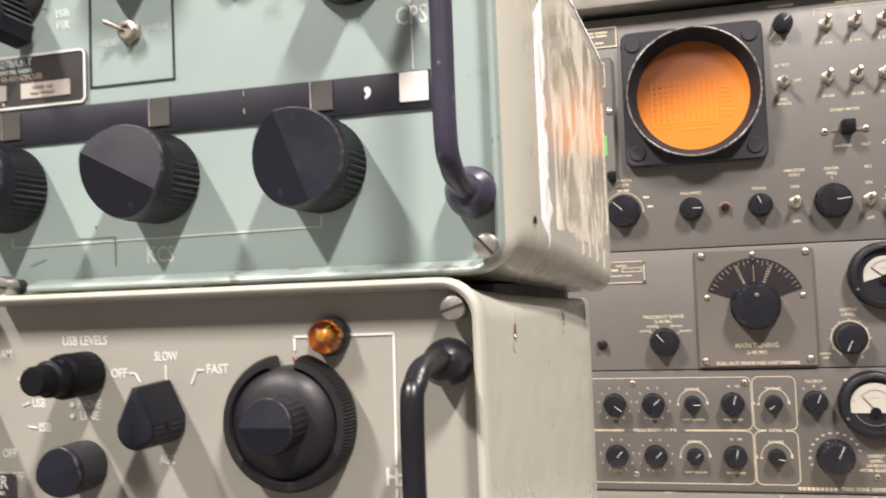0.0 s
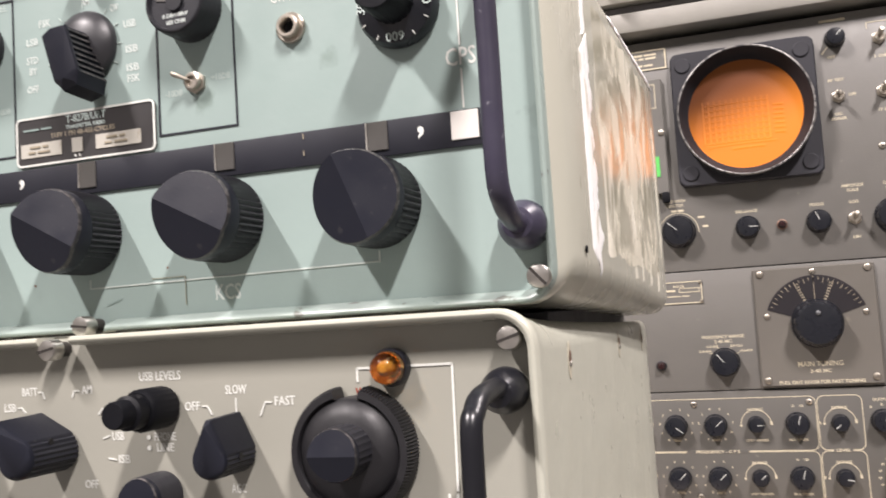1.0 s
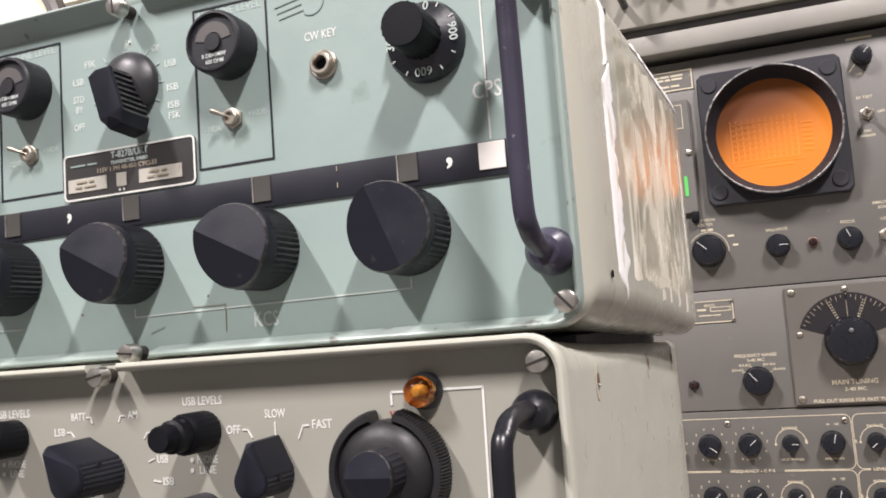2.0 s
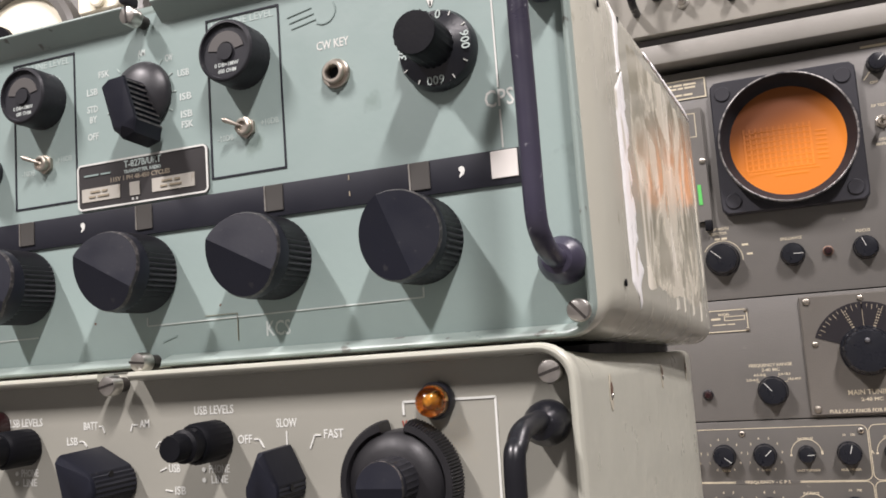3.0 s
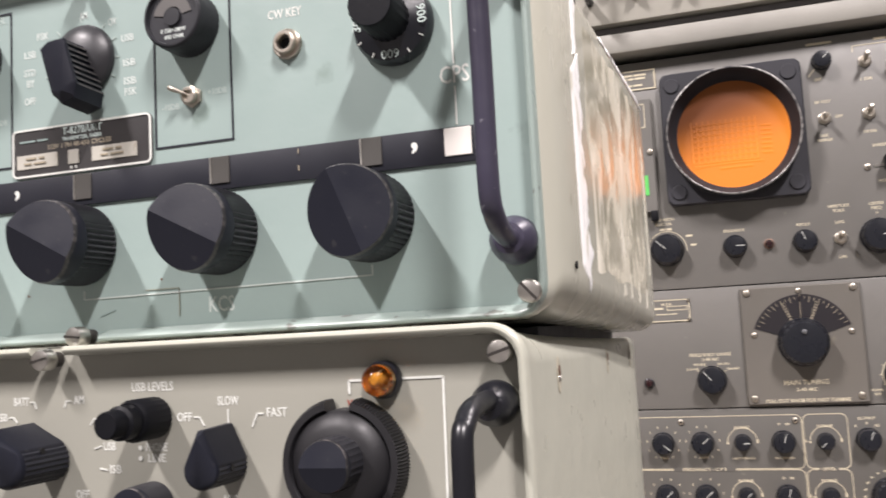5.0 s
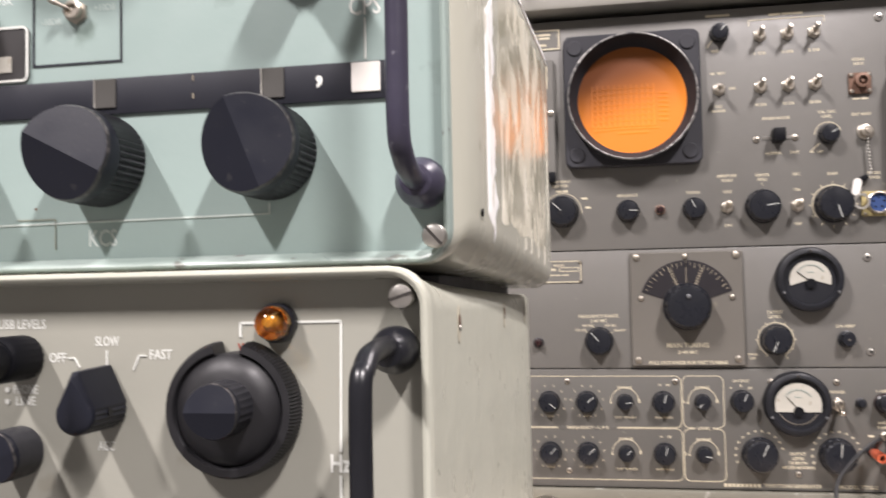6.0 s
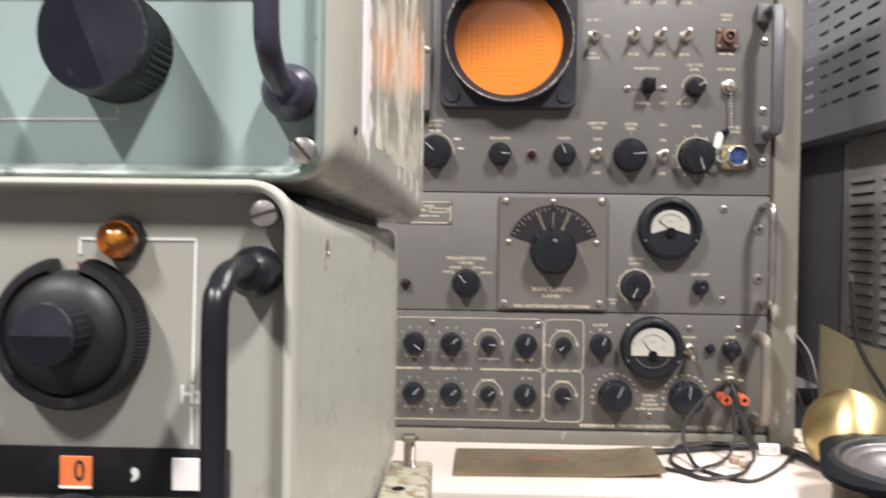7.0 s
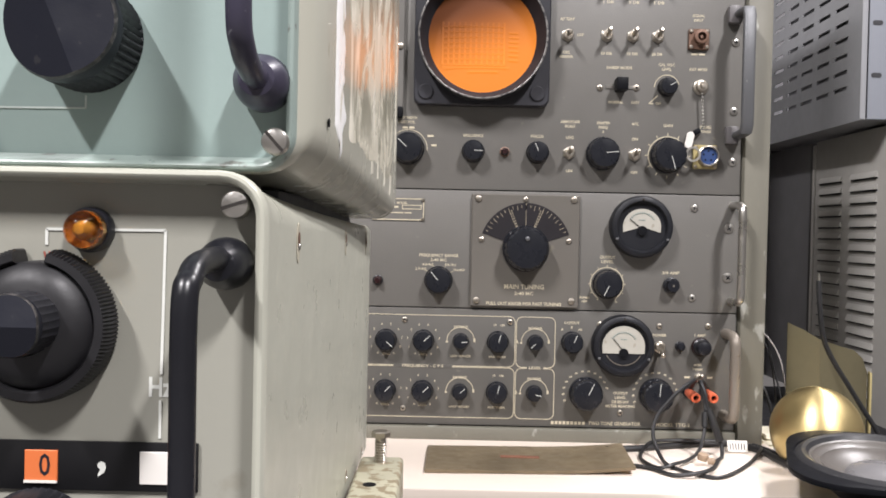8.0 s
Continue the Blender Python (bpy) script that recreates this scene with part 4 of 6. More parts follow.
words("Hz", 0.0062, rx, -0.1822, RY, 0.9296, "white_ink", width=0.0078, bold=0.00022)
lamp = part("indicator_lamp", lathe([(0.0074, 0), (0.0074, 0.0035), (0.0068, 0.0045), (0.0060, 0.0045)], 32), M["black_gloss"], rx, "indicator lamp with an amber lens", at=(-0.2050, RY, 0.9812))
lens = part("lens", lathe([(0.0053, 0.0032), (0.0060, 0.0030), (0.0063, 0.005), (0.0062, 0.0075), (0.0055, 0.0105), (0.0040, 0.0126), (0.002, 0.0137), (0, 0.0140)], 32), M["amber"], lamp, "domed amber lens", at=(-0.2050, RY, 0.9812))
lens.visible_shadow = False
part("reflector", lathe([(0.0059, 0.0086), (0.0054, 0.0064), (0.0038, 0.0052), (0.0018, 0.0046)], 32, 0.12, (0, 1)), M["amber_ribs"], lamp, "ribbed amber reflector", at=(-0.2050, RY, 0.9812))
part("bulb", lathe([(0.0016, 0.0040), (0.0016, 0.0060), (0.0021, 0.0076), (0.0020, 0.0092), (0.0012, 0.0104), (0, 0.0107)], 20), M["bulb"], lamp, "pale bulb behind the lens", at=(-0.2050, RY, 0.9812))

# large vernier dial: notched ring, dome, small knob
VX, VZ = -0.2208, 0.9503


def notched_ring():
    bm = bmesh.new()
    rows, n = [], 220
    for k in range(n + 1):
        a = radians(13.5 + 333 * k / n)
        rib = 1.0 if k % 2 else 0.972
        rows.append([bm.verts.new((q * math.sin(a), -h, q * math.cos(a))) for q, h in ((0.0200, 0.001), (0.0252 * rib, 0.001), (0.0252 * rib, 0.0082), (0.0240 * (0.4 + 0.6 * rib), 0.0112), (0.0212, 0.0114), (0.0203, 0.0100))])
    for a, b in zip(rows, rows[1:]):
        for k in range(6):
            j = (k + 1) % 6
            bm.faces.new((a[k], a[j], b[j], b[k]))
    bm.faces.new(rows[0])
    bm.faces.new(rows[-1][::-1])
    return bm


vernier = part("vernier_dial", notched_ring(), M["dome"], rx, "large black vernier dial with a gap in its rim", at=(VX, RY, VZ))
part("dome", lathe([(0.0207, 0.0005), (0.0206, 0.0088), (0.0198, 0.0103), (0.0174, 0.0128), (0.0140, 0.0145), (0.0092, 0.0153)], 56), M["dome"], vernier, at=(VX, RY, VZ))
half_knob(vernier, VX + 0.0020, RY - 0.0135, VZ + 0.0018, 0.0099, 0.0168, 0, ribs=26, name="knob_cap", tilt=0.34, grip=0.74)

# selector knobs and level controls
bar_knob(rx, -0.2737, RY, 0.9500, 0.0160, 0.0079, 0.023, 0, nose=0.16, name="gain_selector")
for word, wx, wz, ww in (("SLOW", -0.2746, 0.9748, 0.0100), ("OFF", -0.2955, 0.9686, 0.0072), ("FAST", -0.2524, 0.9696, 0.0092), ("AGC", -0.2749, 0.9350, 0.0068)):
    words(word, 0.0036, rx, wx, RY, wz, "white_ink", width=ww)
bm = bar(-0.2746, 0.9715, -0.2746, 0.9655, 0.0006)
bar(-0.2908, 0.9686, -0.2882, 0.9686, 0.0006, bm=bm)
bar(-0.2882, 0.9686, -0.2860, 0.9650, 0.0006, bm=bm)
bar(-0.2582, 0.9694, -0.2612, 0.9694, 0.0006, bm=bm)
bar(-0.2612, 0.9694, -0.2636, 0.9640, 0.0006, bm=bm)
part("engraved_line", bm, M["white_ink"], rx, at=(0, RY, 0), smooth=False)


def dual_control(x, z):
    ob = part("level_control", lathe([(0.0088, 0.001), (0.0088, 0.0160), (0.0080, 0.0172), (0.0076, 0.018), (0.0050, 0.018)], 44, 0.03, (0, 1)), M["black_matt"], rx, "two-part black level knob", at=(x, RY, z))
    part("inner_knob", lathe([(0.0070, 0.017), (0.0070, 0.0240), (0.0056, 0.0250), (0.0056, 0.0315), (0.0050, 0.0325), (0, 0.0325)], 36, 0.05, (3,)), M["black_matt"], ob, at=(x, RY, z))
    part("grub_screw", lathe([(0.0011, 0), (0.0011, 0.0004), (0, 0.0004)], 10), M["strip_black"], ob, at=(x + 0.0035, RY - 0.0207, z + 0.0060), turn=(-60, 30, 0))
    return ob


dual_control(-0.3095, 0.9690)
dual_control(-0.4170, 0.9690)
words("USB LEVELS", 0.0037, rx, -0.3110, RY, 0.9817, "white_ink", width=0.0205)
words("LSB LEVELS", 0.0037, rx, -0.4188, RY, 0.9800, "white_ink", width=0.0205)
for px_, ink in ((-0.3104, "white_ink"), (-0.4180, "white_ink")):
    words("PHONE", 0.0034, rx, px_ + 0.001, RY, 0.9564, ink, width=0.0105)
    words("LINE", 0.0034, rx, px_ + 0.001, RY, 0.9519, ink, width=0.0085)
    for dz in (0.9564, 0.9519):
        part("dot", lathe([(0.0010, 0), (0.0010, 0.0004), (0, 0.0004)], 12), M["white_ink"], rx, at=(px_ - 0.0068, RY, dz))
half_knob(rx, -0.3105, RY, 0.9330, 0.0098, 0.019, -18, ribs=20, name="gain_knob", tilt=0.22, grip=0.76)
bar_knob(rx, -0.3620, RY, 0.9522, 0.0190, 0.0092, 0.028, -36, name="function_selector", nose=0.12)
for word, wx, wz, ww in (("BATT", -0.3795, 0.9772, 0.0082), ("AM", -0.3484, 0.9772, 0.0054), ("LSB", -0.3906, 0.9704, 0.0064), ("USB", -0.3330, 0.9570, 0.0060), ("ISB", -0.3302, 0.9473, 0.0058), ("FSK", -0.3945, 0.9620, 0.0060), ("OFF", -0.3474, 0.9368, 0.0068), ("PULL TO TURN OFF", -0.3560, 0.9275, 0.0300)):
    words(word, 0.0035, rx, wx, RY, wz, "white_ink", width=ww)
for strokes in (
        ((-0.3745, 0.9770, -0.3722, 0.9770), (-0.3722, 0.9770, -0.3712, 0.9740),),
        ((-0.3525, 0.9770, -0.3552, 0.9770), (-0.3552, 0.9770, -0.3562, 0.9742),),
        ((-0.3862, 0.9704, -0.3838, 0.9704), (-0.3838, 0.9704, -0.3818, 0.9680),),
        ((-0.3378, 0.9690, -0.3405, 0.9690), (-0.3405, 0.9690, -0.3425, 0.9664),),
        ((-0.3370, 0.9575, -0.3405, 0.9562),),
        ((-0.3340, 0.9472, -0.3380, 0.9478),),
        ((-0.3730, 0.9275, -0.3860, 0.9275),)):
    bm = bmesh.new()
    for x0, z0, x1, z1 in strokes:
        bar(x0, z0, x1, z1, 0.0006, bm=bm)
    part("engraved_line", bm, M["white_ink"], rx, at=(0, RY, 0), smooth=False)
rp = part("nameplate", plate(0.052, 0.0130, 0.0012, 0.0014, 0.0003), M["plate_black"], rx, "black nameplate with white letters", at=(-0.3690, RY - 0.0012, 0.9225))
words("RR", 0.0052, rp, -0.3502, RY - 0.0024, 0.9255, "white_ink", width=0.0072)
words("RADIO", 0.0016, rp, -0.3506, RY - 0.0024, 0.9212, "white_ink", width=0.0050)
dashes(rp, -0.370, RY - 0.0024, 0.9250, (0.010, 0.012), 0.004, "white_ink")
for kx in (-0.2210, -0.2945, -0.3690, -0.4430):
    half_knob(rx, kx, RY, 0.8775, 0.0190, 0.031, 20)
fuse = part("fuse_holder", lathe([(0.0075, 0), (0.0075, 0.010), (0.0060, 0.0105), (0.0060, 0.019), (0.005, 0.020), (0, 0.020)], 30, 0.05, (2, 3)), M["maroon"], rx, "dark red fuse holder", at=(-0.4360, RY, 0.9790))

bow_handle(rx, -0.1597, RY, 0.8530, 0.9713, 0.0510, 0.0037, 0.0085, bend=0.23, rise=0.0020)
bow_handle(rx, -0.5543, RY, 0.8530, 0.9713, 0.0510, 0.0037, 0.0085, bend=0.23, rise=0.0020)
slotted_screw(rx, -0.1566, RY, 0.9902, length=0.0092, turn=-18)
slotted_screw(rx, -0.5574, RY, 0.9902, length=0.0085, turn=20)
slotted_screw(rx, -0.3590, RY, 0.9955, length=0.0120, turn=-12)
# dimples: shade above drawn as a brown hole, glint below as a steel pin
for hy, hz, big in ((-0.6555, 0.9776, 1), (-0.5050, 0.9768, 1), (-0.3915, 0.9745, 1), (-0.484, 0.840, 0), (-0.395, 0.832, 0)):
    sx = -0.1470 + 0.0034 * (hy + 0.718) / 0.362 - 0.0005
    ry, rz = (0.0038, 0.0080) if big else (0.0034, 0.0045)
    hole = part("side_slot", loft([[(0.0006 + d, ry * k * math.cos(2 * math.pi * q / 20) , rz * k * math.sin(2 * math.pi * q / 20)) for q in range(20)] for d, k in ((0.0, 1.0), (0.00025, 0.96))], close_first=True, close_last=True), M["stain"], rx, "worn oval patch round a hole in the case side", at=(sx, hy, hz))
    k = 1.0 if big else 0.6
    part("hole", loft([[(0.0010 + d, 0.0022 * k * math.cos(2 * math.pi * q / 16), 0.0030 * k * math.sin(2 * math.pi * q / 16)) for q in range(16)] for d in (0.0, 0.0002)], close_first=True, close_last=True), M["rust"], hole, "countersunk hole, its shaded upper side put into brown", at=(sx, hy, hz + 0.0012))
    part("pin", lathe([(0.0014 * k, 0), (0.0012 * k, 0.0005), (0, 0.0007)], 12), M["steel"], hole, at=(sx + 0.0010, hy, hz - 0.0014), turn=(0, 0, 90))

# mount under the receiver, with its bolt
mount = thing("equipment_mount", (-0.20, -0.5, BENCH - 0.05), "corroded green-grey metal mount carrying the receiver", "mount")
part("tray", box(-0.56, -0.150, -0.70, -0.36, 0.800, 0.8215, 0.002), M["mount"], mount)
part("bracket", box(-0.1425, -0.114, -0.62, -0.412, 0.795, 0.8335, 0.003, 3), M["mount"], mount, "corroded bracket with a bolt hole")
for fx in (-0.53, -0.14):
    for fy in (-0.66, -0.45):
        part("foot", lathe([(0.018, -0.102), (0.018, -0.09), (0.011, -0.06), (0.011, 0.0)], 20), M["black_matt"], mount, at=(fx, fy, 0.80), turn=(-90, 0, 0))
bolt = part("bolt", tube([(0, 0, -0.02), (0, 0, 0.022)], 0.0035, 14, smooth=False), M["dull_steel"], mount, at=(-0.1285, -0.4265, 0.8275))
bm = bmesh.new()
for k in range(11):
    hh = 0.002 + 0.0017 * k
    rings = [[(q * math.cos(2 * math.pi * i / 14), q * math.sin(2 * math.pi * i / 14), hh + o) for i in range(14)] for q, o in ((0.0034, 0), (0.0041, 0.0006), (0.0034, 0.0012))]
    loft(rings, bm=bm)
part("thread", bm, M["dull_steel"], bolt, at=(-0.1285, -0.4265, 0.8275))
part("head", loft([[(q * math.cos(math.pi * i / 3), q * math.sin(math.pi * i / 3), h) for i in range(6)] for q, h in ((0.0062, 0.0224), (0.0062, 0.0252), (0.0054, 0.0260))], close_first=True, close_last=True), M["dull_steel"], bolt, at=(-0.1285, -0.4265, 0.8275))
part("bolt_hole", lathe([(0.004, 0), (0.004, 0.0004), (0, 0.0005)], 18), M["black_matt"], mount, at=(-0.131, -0.480, 0.8336), turn=(-90, 0, 0))


# small chips in the paint of the transmitter panel
def paint_chip(parent, x, y, z, w, h, turn):
    bm = loft([[(px * (1 + 0.3 * math.sin(7 * px / w)), -d, pz) for px, pz in rounded(w / 2, h / 2, min(w, h) * 0.45, 3)] for d in (0.0, 0.00012)], close_first=True, close_last=True)
    part("paint_chip", bm, M["rust"], parent, at=(x, y, z), turn=(0, turn, 0), smooth=False)


for cx, cz, w, h, a in ((-0.3930, 1.0258, 0.0014, 0.0011, 20), (-0.3190, 1.0290, 0.0009, 0.0013, 40)):
    paint_chip(tx, cx, TY, cz, w, h, a)

# ---------- equipment rack ----------
RB = 0.7655          # underside of the lowest panel
S1, S2, S3 = 0.8983, 1.0317, 1.2985
HALF = 0.2415
rack = thing("equipment_rack", (0, 0.2, BENCH), "worn olive-grey equipment rack standing on the bench", "rack")
for sx in (-1, 1):
    a, b = sorted((sx * (HALF + 0.0012), sx * 0.2712))
    part("upright", box(a, b, -0.008, 0.45, BENCH, 1.3330, 0.0025), M["rack_frame"], rack, "worn olive-grey upright with chipped paint")
part("base_rail", box(-HALF, HALF, -0.006, 0.03, BENCH, RB - 0.001, 0.0015), M["rack_frame"], rack)
part("top_rail", box(-HALF, HALF, -0.022, 0.03, 1.3055, 1.3300, 0.004), M["rail_paint"], rack, "pale grey rounded top rail")
part("filler_strip", box(-HALF, HALF, -0.016, 0.03, 1.3304, 1.3380, 0.001), M["filler"], rack, "dark filler strip above the top rail")
part("back", box(-HALF, HALF, 0.44, 0.45, BENCH, 1.333), M["dark"], rack)
part("bottom", box(-HALF, HALF, 0.03, 0.44, BENCH, BENCH + 0.01), M["dark"], rack)


def rack_unit(name, z0, z1, label, category, mat="rack", y=0.0):
    ob = thing(name, (0, y, z0), label, category)
    part("front_panel", box(-HALF, HALF, y, y + 0.004, z0 + 0.0006, z1 - 0.0006, 0.0008), M[mat], ob)
    part("chassis", box(-HALF + 0.012, HALF - 0.012, y + 0.004, y + 0.36, z0 + (0.004 if y == 0 else 0.0008), z1 - 0.004), M["dark" if y == 0 else "light_panel"], ob)
    return ob


def pull_handle(parent, x, z0, z1, d=0.036, r=0.0052, mat="dull_steel", flat=1.0, y=0.0):
    k = 0.010
    line = [(0, 0.001, 0), (0, -d * 0.55, 0), (0, -d * 0.86, k * 0.25), (0, -d, k), (0, -d, (z1 - z0) / 2), (0, -d, z1 - z0 - k), (0, -d * 0.86, z1 - z0 - k * 0.25), (0, -d * 0.55, z1 - z0), (0, 0.001, z1 - z0)]
    return part("handle", tube(line, r, 14, 4, flat=flat), M[mat], parent, "worn metal pull handle", at=(x, y, z0))


def flat_handle(parent, x, z0, z1, d=0.040, wx=0.0068, t=0.0036, mat="dull_alu"):
    """A flat bar bent into a pull handle."""
    k, h = 0.012, z1 - z0
    line = [(0.001, 0), (-d * 0.6, 0), (-d + k * 0.3, k * 0.12), (-d, k * 0.7), (-d, h * 0.5), (-d, h - k * 0.7), (-d + k * 0.3, h - k * 0.12), (-d * 0.6, h), (0.001, h)]
    loops = []
    for i, (y, z) in enumerate(line):
        a, b = line[max(i - 1, 0)], line[min(i + 1, len(line) - 1)]
        dy, dz = b[0] - a[0], b[1] - a[1]
        q = math.hypot(dy, dz)
        ny, nz = dz / q, -dy / q
        loops.append([(u, y + v * ny, z + v * nz) for u, v in rounded(wx, t, t * 0.8, 3)])
    return part("handle", loft(loops, close_first=True, close_last=True), M[mat], parent, "dull flat aluminium pull handle", at=(x, 0, z0))


def knob_words(parent, lines, x, z, h=0.0030, step=0.0050):
    for k, (word, w) in enumerate(lines):
        words(word, h, parent, x, 0, z - step * k, "cream_ink", width=w)


# -- scope unit
sa = rack_unit("spectrum_analyser", S2, S3, "grey spectrum analyser panel with a round orange scope screen", "analyser")
CX, CZ = -0.0527, 1.2005
def bezel_frame():
    """A square frame with a round opening."""
    angles = [2 * math.pi * (k + 0.5) / 96 for k in range(96)]

    def ring(i):
        out = []
        for a in angles:
            c, s = math.cos(a), math.sin(a)
            k = (0.0755 - i) / (abs(c) ** 24 + abs(s) ** 24) ** (1 / 24)
            out.append((k * c, k * s))
        return out
    hole = [(0.0690 * math.cos(a), 0.0690 * math.sin(a)) for a in angles]
    return loft([[(x, 0, z) for x, z in ring(0)], [(x, -0.0105, z) for x, z in ring(0)], [(x, -0.012, z) for x, z in ring(0.0015)], [(x, -0.012, z) for x, z in hole], [(x, 0, z) for x, z in hole]])


bezel = part("scope_bezel", bezel_frame(), M["bezel"], sa, "square black scope bezel", at=(CX, 0, CZ))
part("hood", lathe([(0.0712, 0.010), (0.0714, 0.028), (0.0709, 0.0300), (0.0698, 0.0305), (0.0686, 0.0295), (0.0664, 0.0200), (0.0615, 0.0085), (0.0600, 0.0060)], 72), M["hood"], bezel, "round hood with a worn bright rim", at=(CX, 0, CZ))
part("rim", lathe([(0.0712, 0.0298), (0.0706, 0.0306), (0.0698, 0.0309), (0.0690, 0.0305)], 72), M["rim_wear"], bezel, at=(CX, 0, CZ))
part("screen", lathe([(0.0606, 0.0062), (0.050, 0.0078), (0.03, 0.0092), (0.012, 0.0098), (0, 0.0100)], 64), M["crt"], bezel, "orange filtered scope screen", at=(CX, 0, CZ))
bm = bmesh.new()
for k in range(12):
    x = -0.0440 + 0.0062 * k
    bar(x, -0.030, x, 0.017, 0.0022, 0.0001, bm=bm)
for k in range(8):
    bar(-0.0440, -0.030 + 0.0060 * k, 0.0242, -0.030 + 0.0060 * k, 0.0008, 0.0001, bm=bm)
for k in range(7):
    bar(0.0290, -0.024 + 0.0050 * k, 0.0400, -0.024 + 0.0050 * k, 0.0012, 0.0001, bm=bm)
bar(-0.044, -0.0330, 0.030, -0.0325, 0.0009, 0.0001, bm=bm)
bar(-0.016, -0.0375, 0.018, -0.0370, 0.0013, 0.0001, bm=bm)
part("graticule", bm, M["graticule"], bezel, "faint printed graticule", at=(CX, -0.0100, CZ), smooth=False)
for sx in (-1, 1):
    for sz in (-1, 1):
        part("corner_nut", lathe([(0.0085, 0), (0.0085, 0.0012), (0.0076, 0.0018), (0, 0.0018)], 24), M["bezel"], bezel, at=(CX + sx * 0.0620, -0.012, CZ + sz * 0.0610))

idp = part("data_plate", plate(0.060, 0.0250, 0.0008, 0.0004, 0.0002), M["rack"], sa, "small engraved data plate", at=(-0.1612, 0, 1.2768))
part("border", frame_line(0.058, 0.0232, 0.0014), M["cream_ink"], idp, at=(-0.1612, -0.0008, 1.2768), smooth=False)
for dz, ws in ((0.006, (0.012, 0.010, 0.014)), (0.002, (0.016, 0.006, 0.012)), (-0.006, (0.018, 0.010))):
    dashes(idp, -0.162, -0.0008, 1.2768 + dz, ws, 0.0022)
cover = part("slot_cover", plate(0.052, 0.1320, 0.006, 0.002, 0.001), M["rack"], sa, "raised cover strip", at=(-0.1655, 0, 1.1868))
part("border", frame_line(0.030, 0.0280, 0.0009), M["cream_ink"], cover, at=(-0.1620, -0.006, 1.2330), smooth=False)
dashes(cover, -0.160, -0.006, 1.2380, (0.010,), 0.002)
pan_screw(cover, -0.1440, -0.006, 1.1905)
part("tape", plate(0.0042, 0.0230, 0.0006, 0.0004, 0.0002), M["green"], cover, "bit of bright green tape", at=(-0.1502, -0.0062, 1.1520))
part("stop", box(-0.004, 0.004, -0.010, 0.0, -0.006, 0.006, 0.001), M["black_matt"], sa, at=(-0.1440, 0, 1.1165))

knob_z = 1.0752
round_knob(sa, -0.1335, 0, knob_z + 0.0015, 0.0185, 0.018, 312)
part("scale_arc", arc_line(0.0215, -60, 95, 0.0007), M["cream_ink"], sa, at=(-0.1335, 0, knob_z + 0.0015), smooth=False)
knob_words(sa, (("SWEEP WIDTH", 0.024), ("SELECTOR", 0.019)), -0.1360, 1.1115)
dashes(sa, -0.1335, 0, 1.1005, (0.006, 0.006), 0.0022)
dashes(sa, -0.1085, 0, 1.0915, (0.007,), 0.0022)
dashes(sa, -0.1045, 0, 1.0810, (0.006,), 0.0022)
round_knob(sa, -0.0604, 0, knob_z, 0.0128, 0.016, 92)
knob_words(sa, (("BRILLIANCE", 0.0222),), -0.0604, 1.0930)
pin = part("pilot_jewel", lathe([(0.0056, 0), (0.0056, 0.0022), (0.0046, 0.0026)], 22), M["rust"], sa, "dark pilot jewel", at=(-0.0248, 0, knob_z))
part("lens", lathe([(0.0046, 0.002), (0.0042, 0.0055), (0.0026, 0.008), (0, 0.0086)], 20), M["maroon"], pin, at=(-0.0248, 0, knob_z))
round_knob(sa, 0.0120, 0, knob_z, 0.0128, 0.016, 338)
knob_words(sa, (("FOCUS", 0.0140),), 0.0115, 1.0935)
toggle(sa, 0.0476, 0, 1.0755, lean=12)
knob_words(sa, (("AMPLITUDE", 0.0215), ("SCALE", 0.0115)), 0.0482, 1.1105)
knob_words(sa, (("LOG", 0.0085),), 0.0482, 1.0930)
knob_words(sa, (("LIN", 0.0070),), 0.0482, 1.0555)
round_knob(sa, 0.0851, 0, knob_z, 0.0190, 0.019, 84, scallops=14)
knob_words(sa, (("CENTER", 0.0150), ("FREQ", 0.0100), ("1", 0.0008)), 0.0855, 1.1100)
toggle(sa, 0.1213, 0, 1.0745, lean=12)
knob_words(sa, (("AFC", 0.0080),), 0.1213, 1.1095)
knob_words(sa, (("ON", 0.0066),), 0.1213, 1.0925)
knob_words(sa, (("OFF", 0.0075),), 0.1213, 1.0550)
round_knob(sa, 0.1582, 0, knob_z - 0.0005, 0.0202, 0.020, 164, scallops=14)
part("scale_arc", arc_line(0.0215, -130, 95, 0.0010), M["cream_ink"], sa, at=(0.1582, 0, knob_z - 0.0005), smooth=False)
for ang in range(-150, 181, 30):
    a = radians(ang)
    part("tick", bar(0.0222 * math.sin(a), 0.0222 * math.cos(a), 0.0255 * math.sin(a), 0.0255 * math.cos(a), 0.0008), M["cream_ink"], sa, at=(0.1582, 0, knob_z - 0.0005), smooth=False)
knob_words(sa, (("GAIN", 0.0105),), 0.1582, 1.1085)

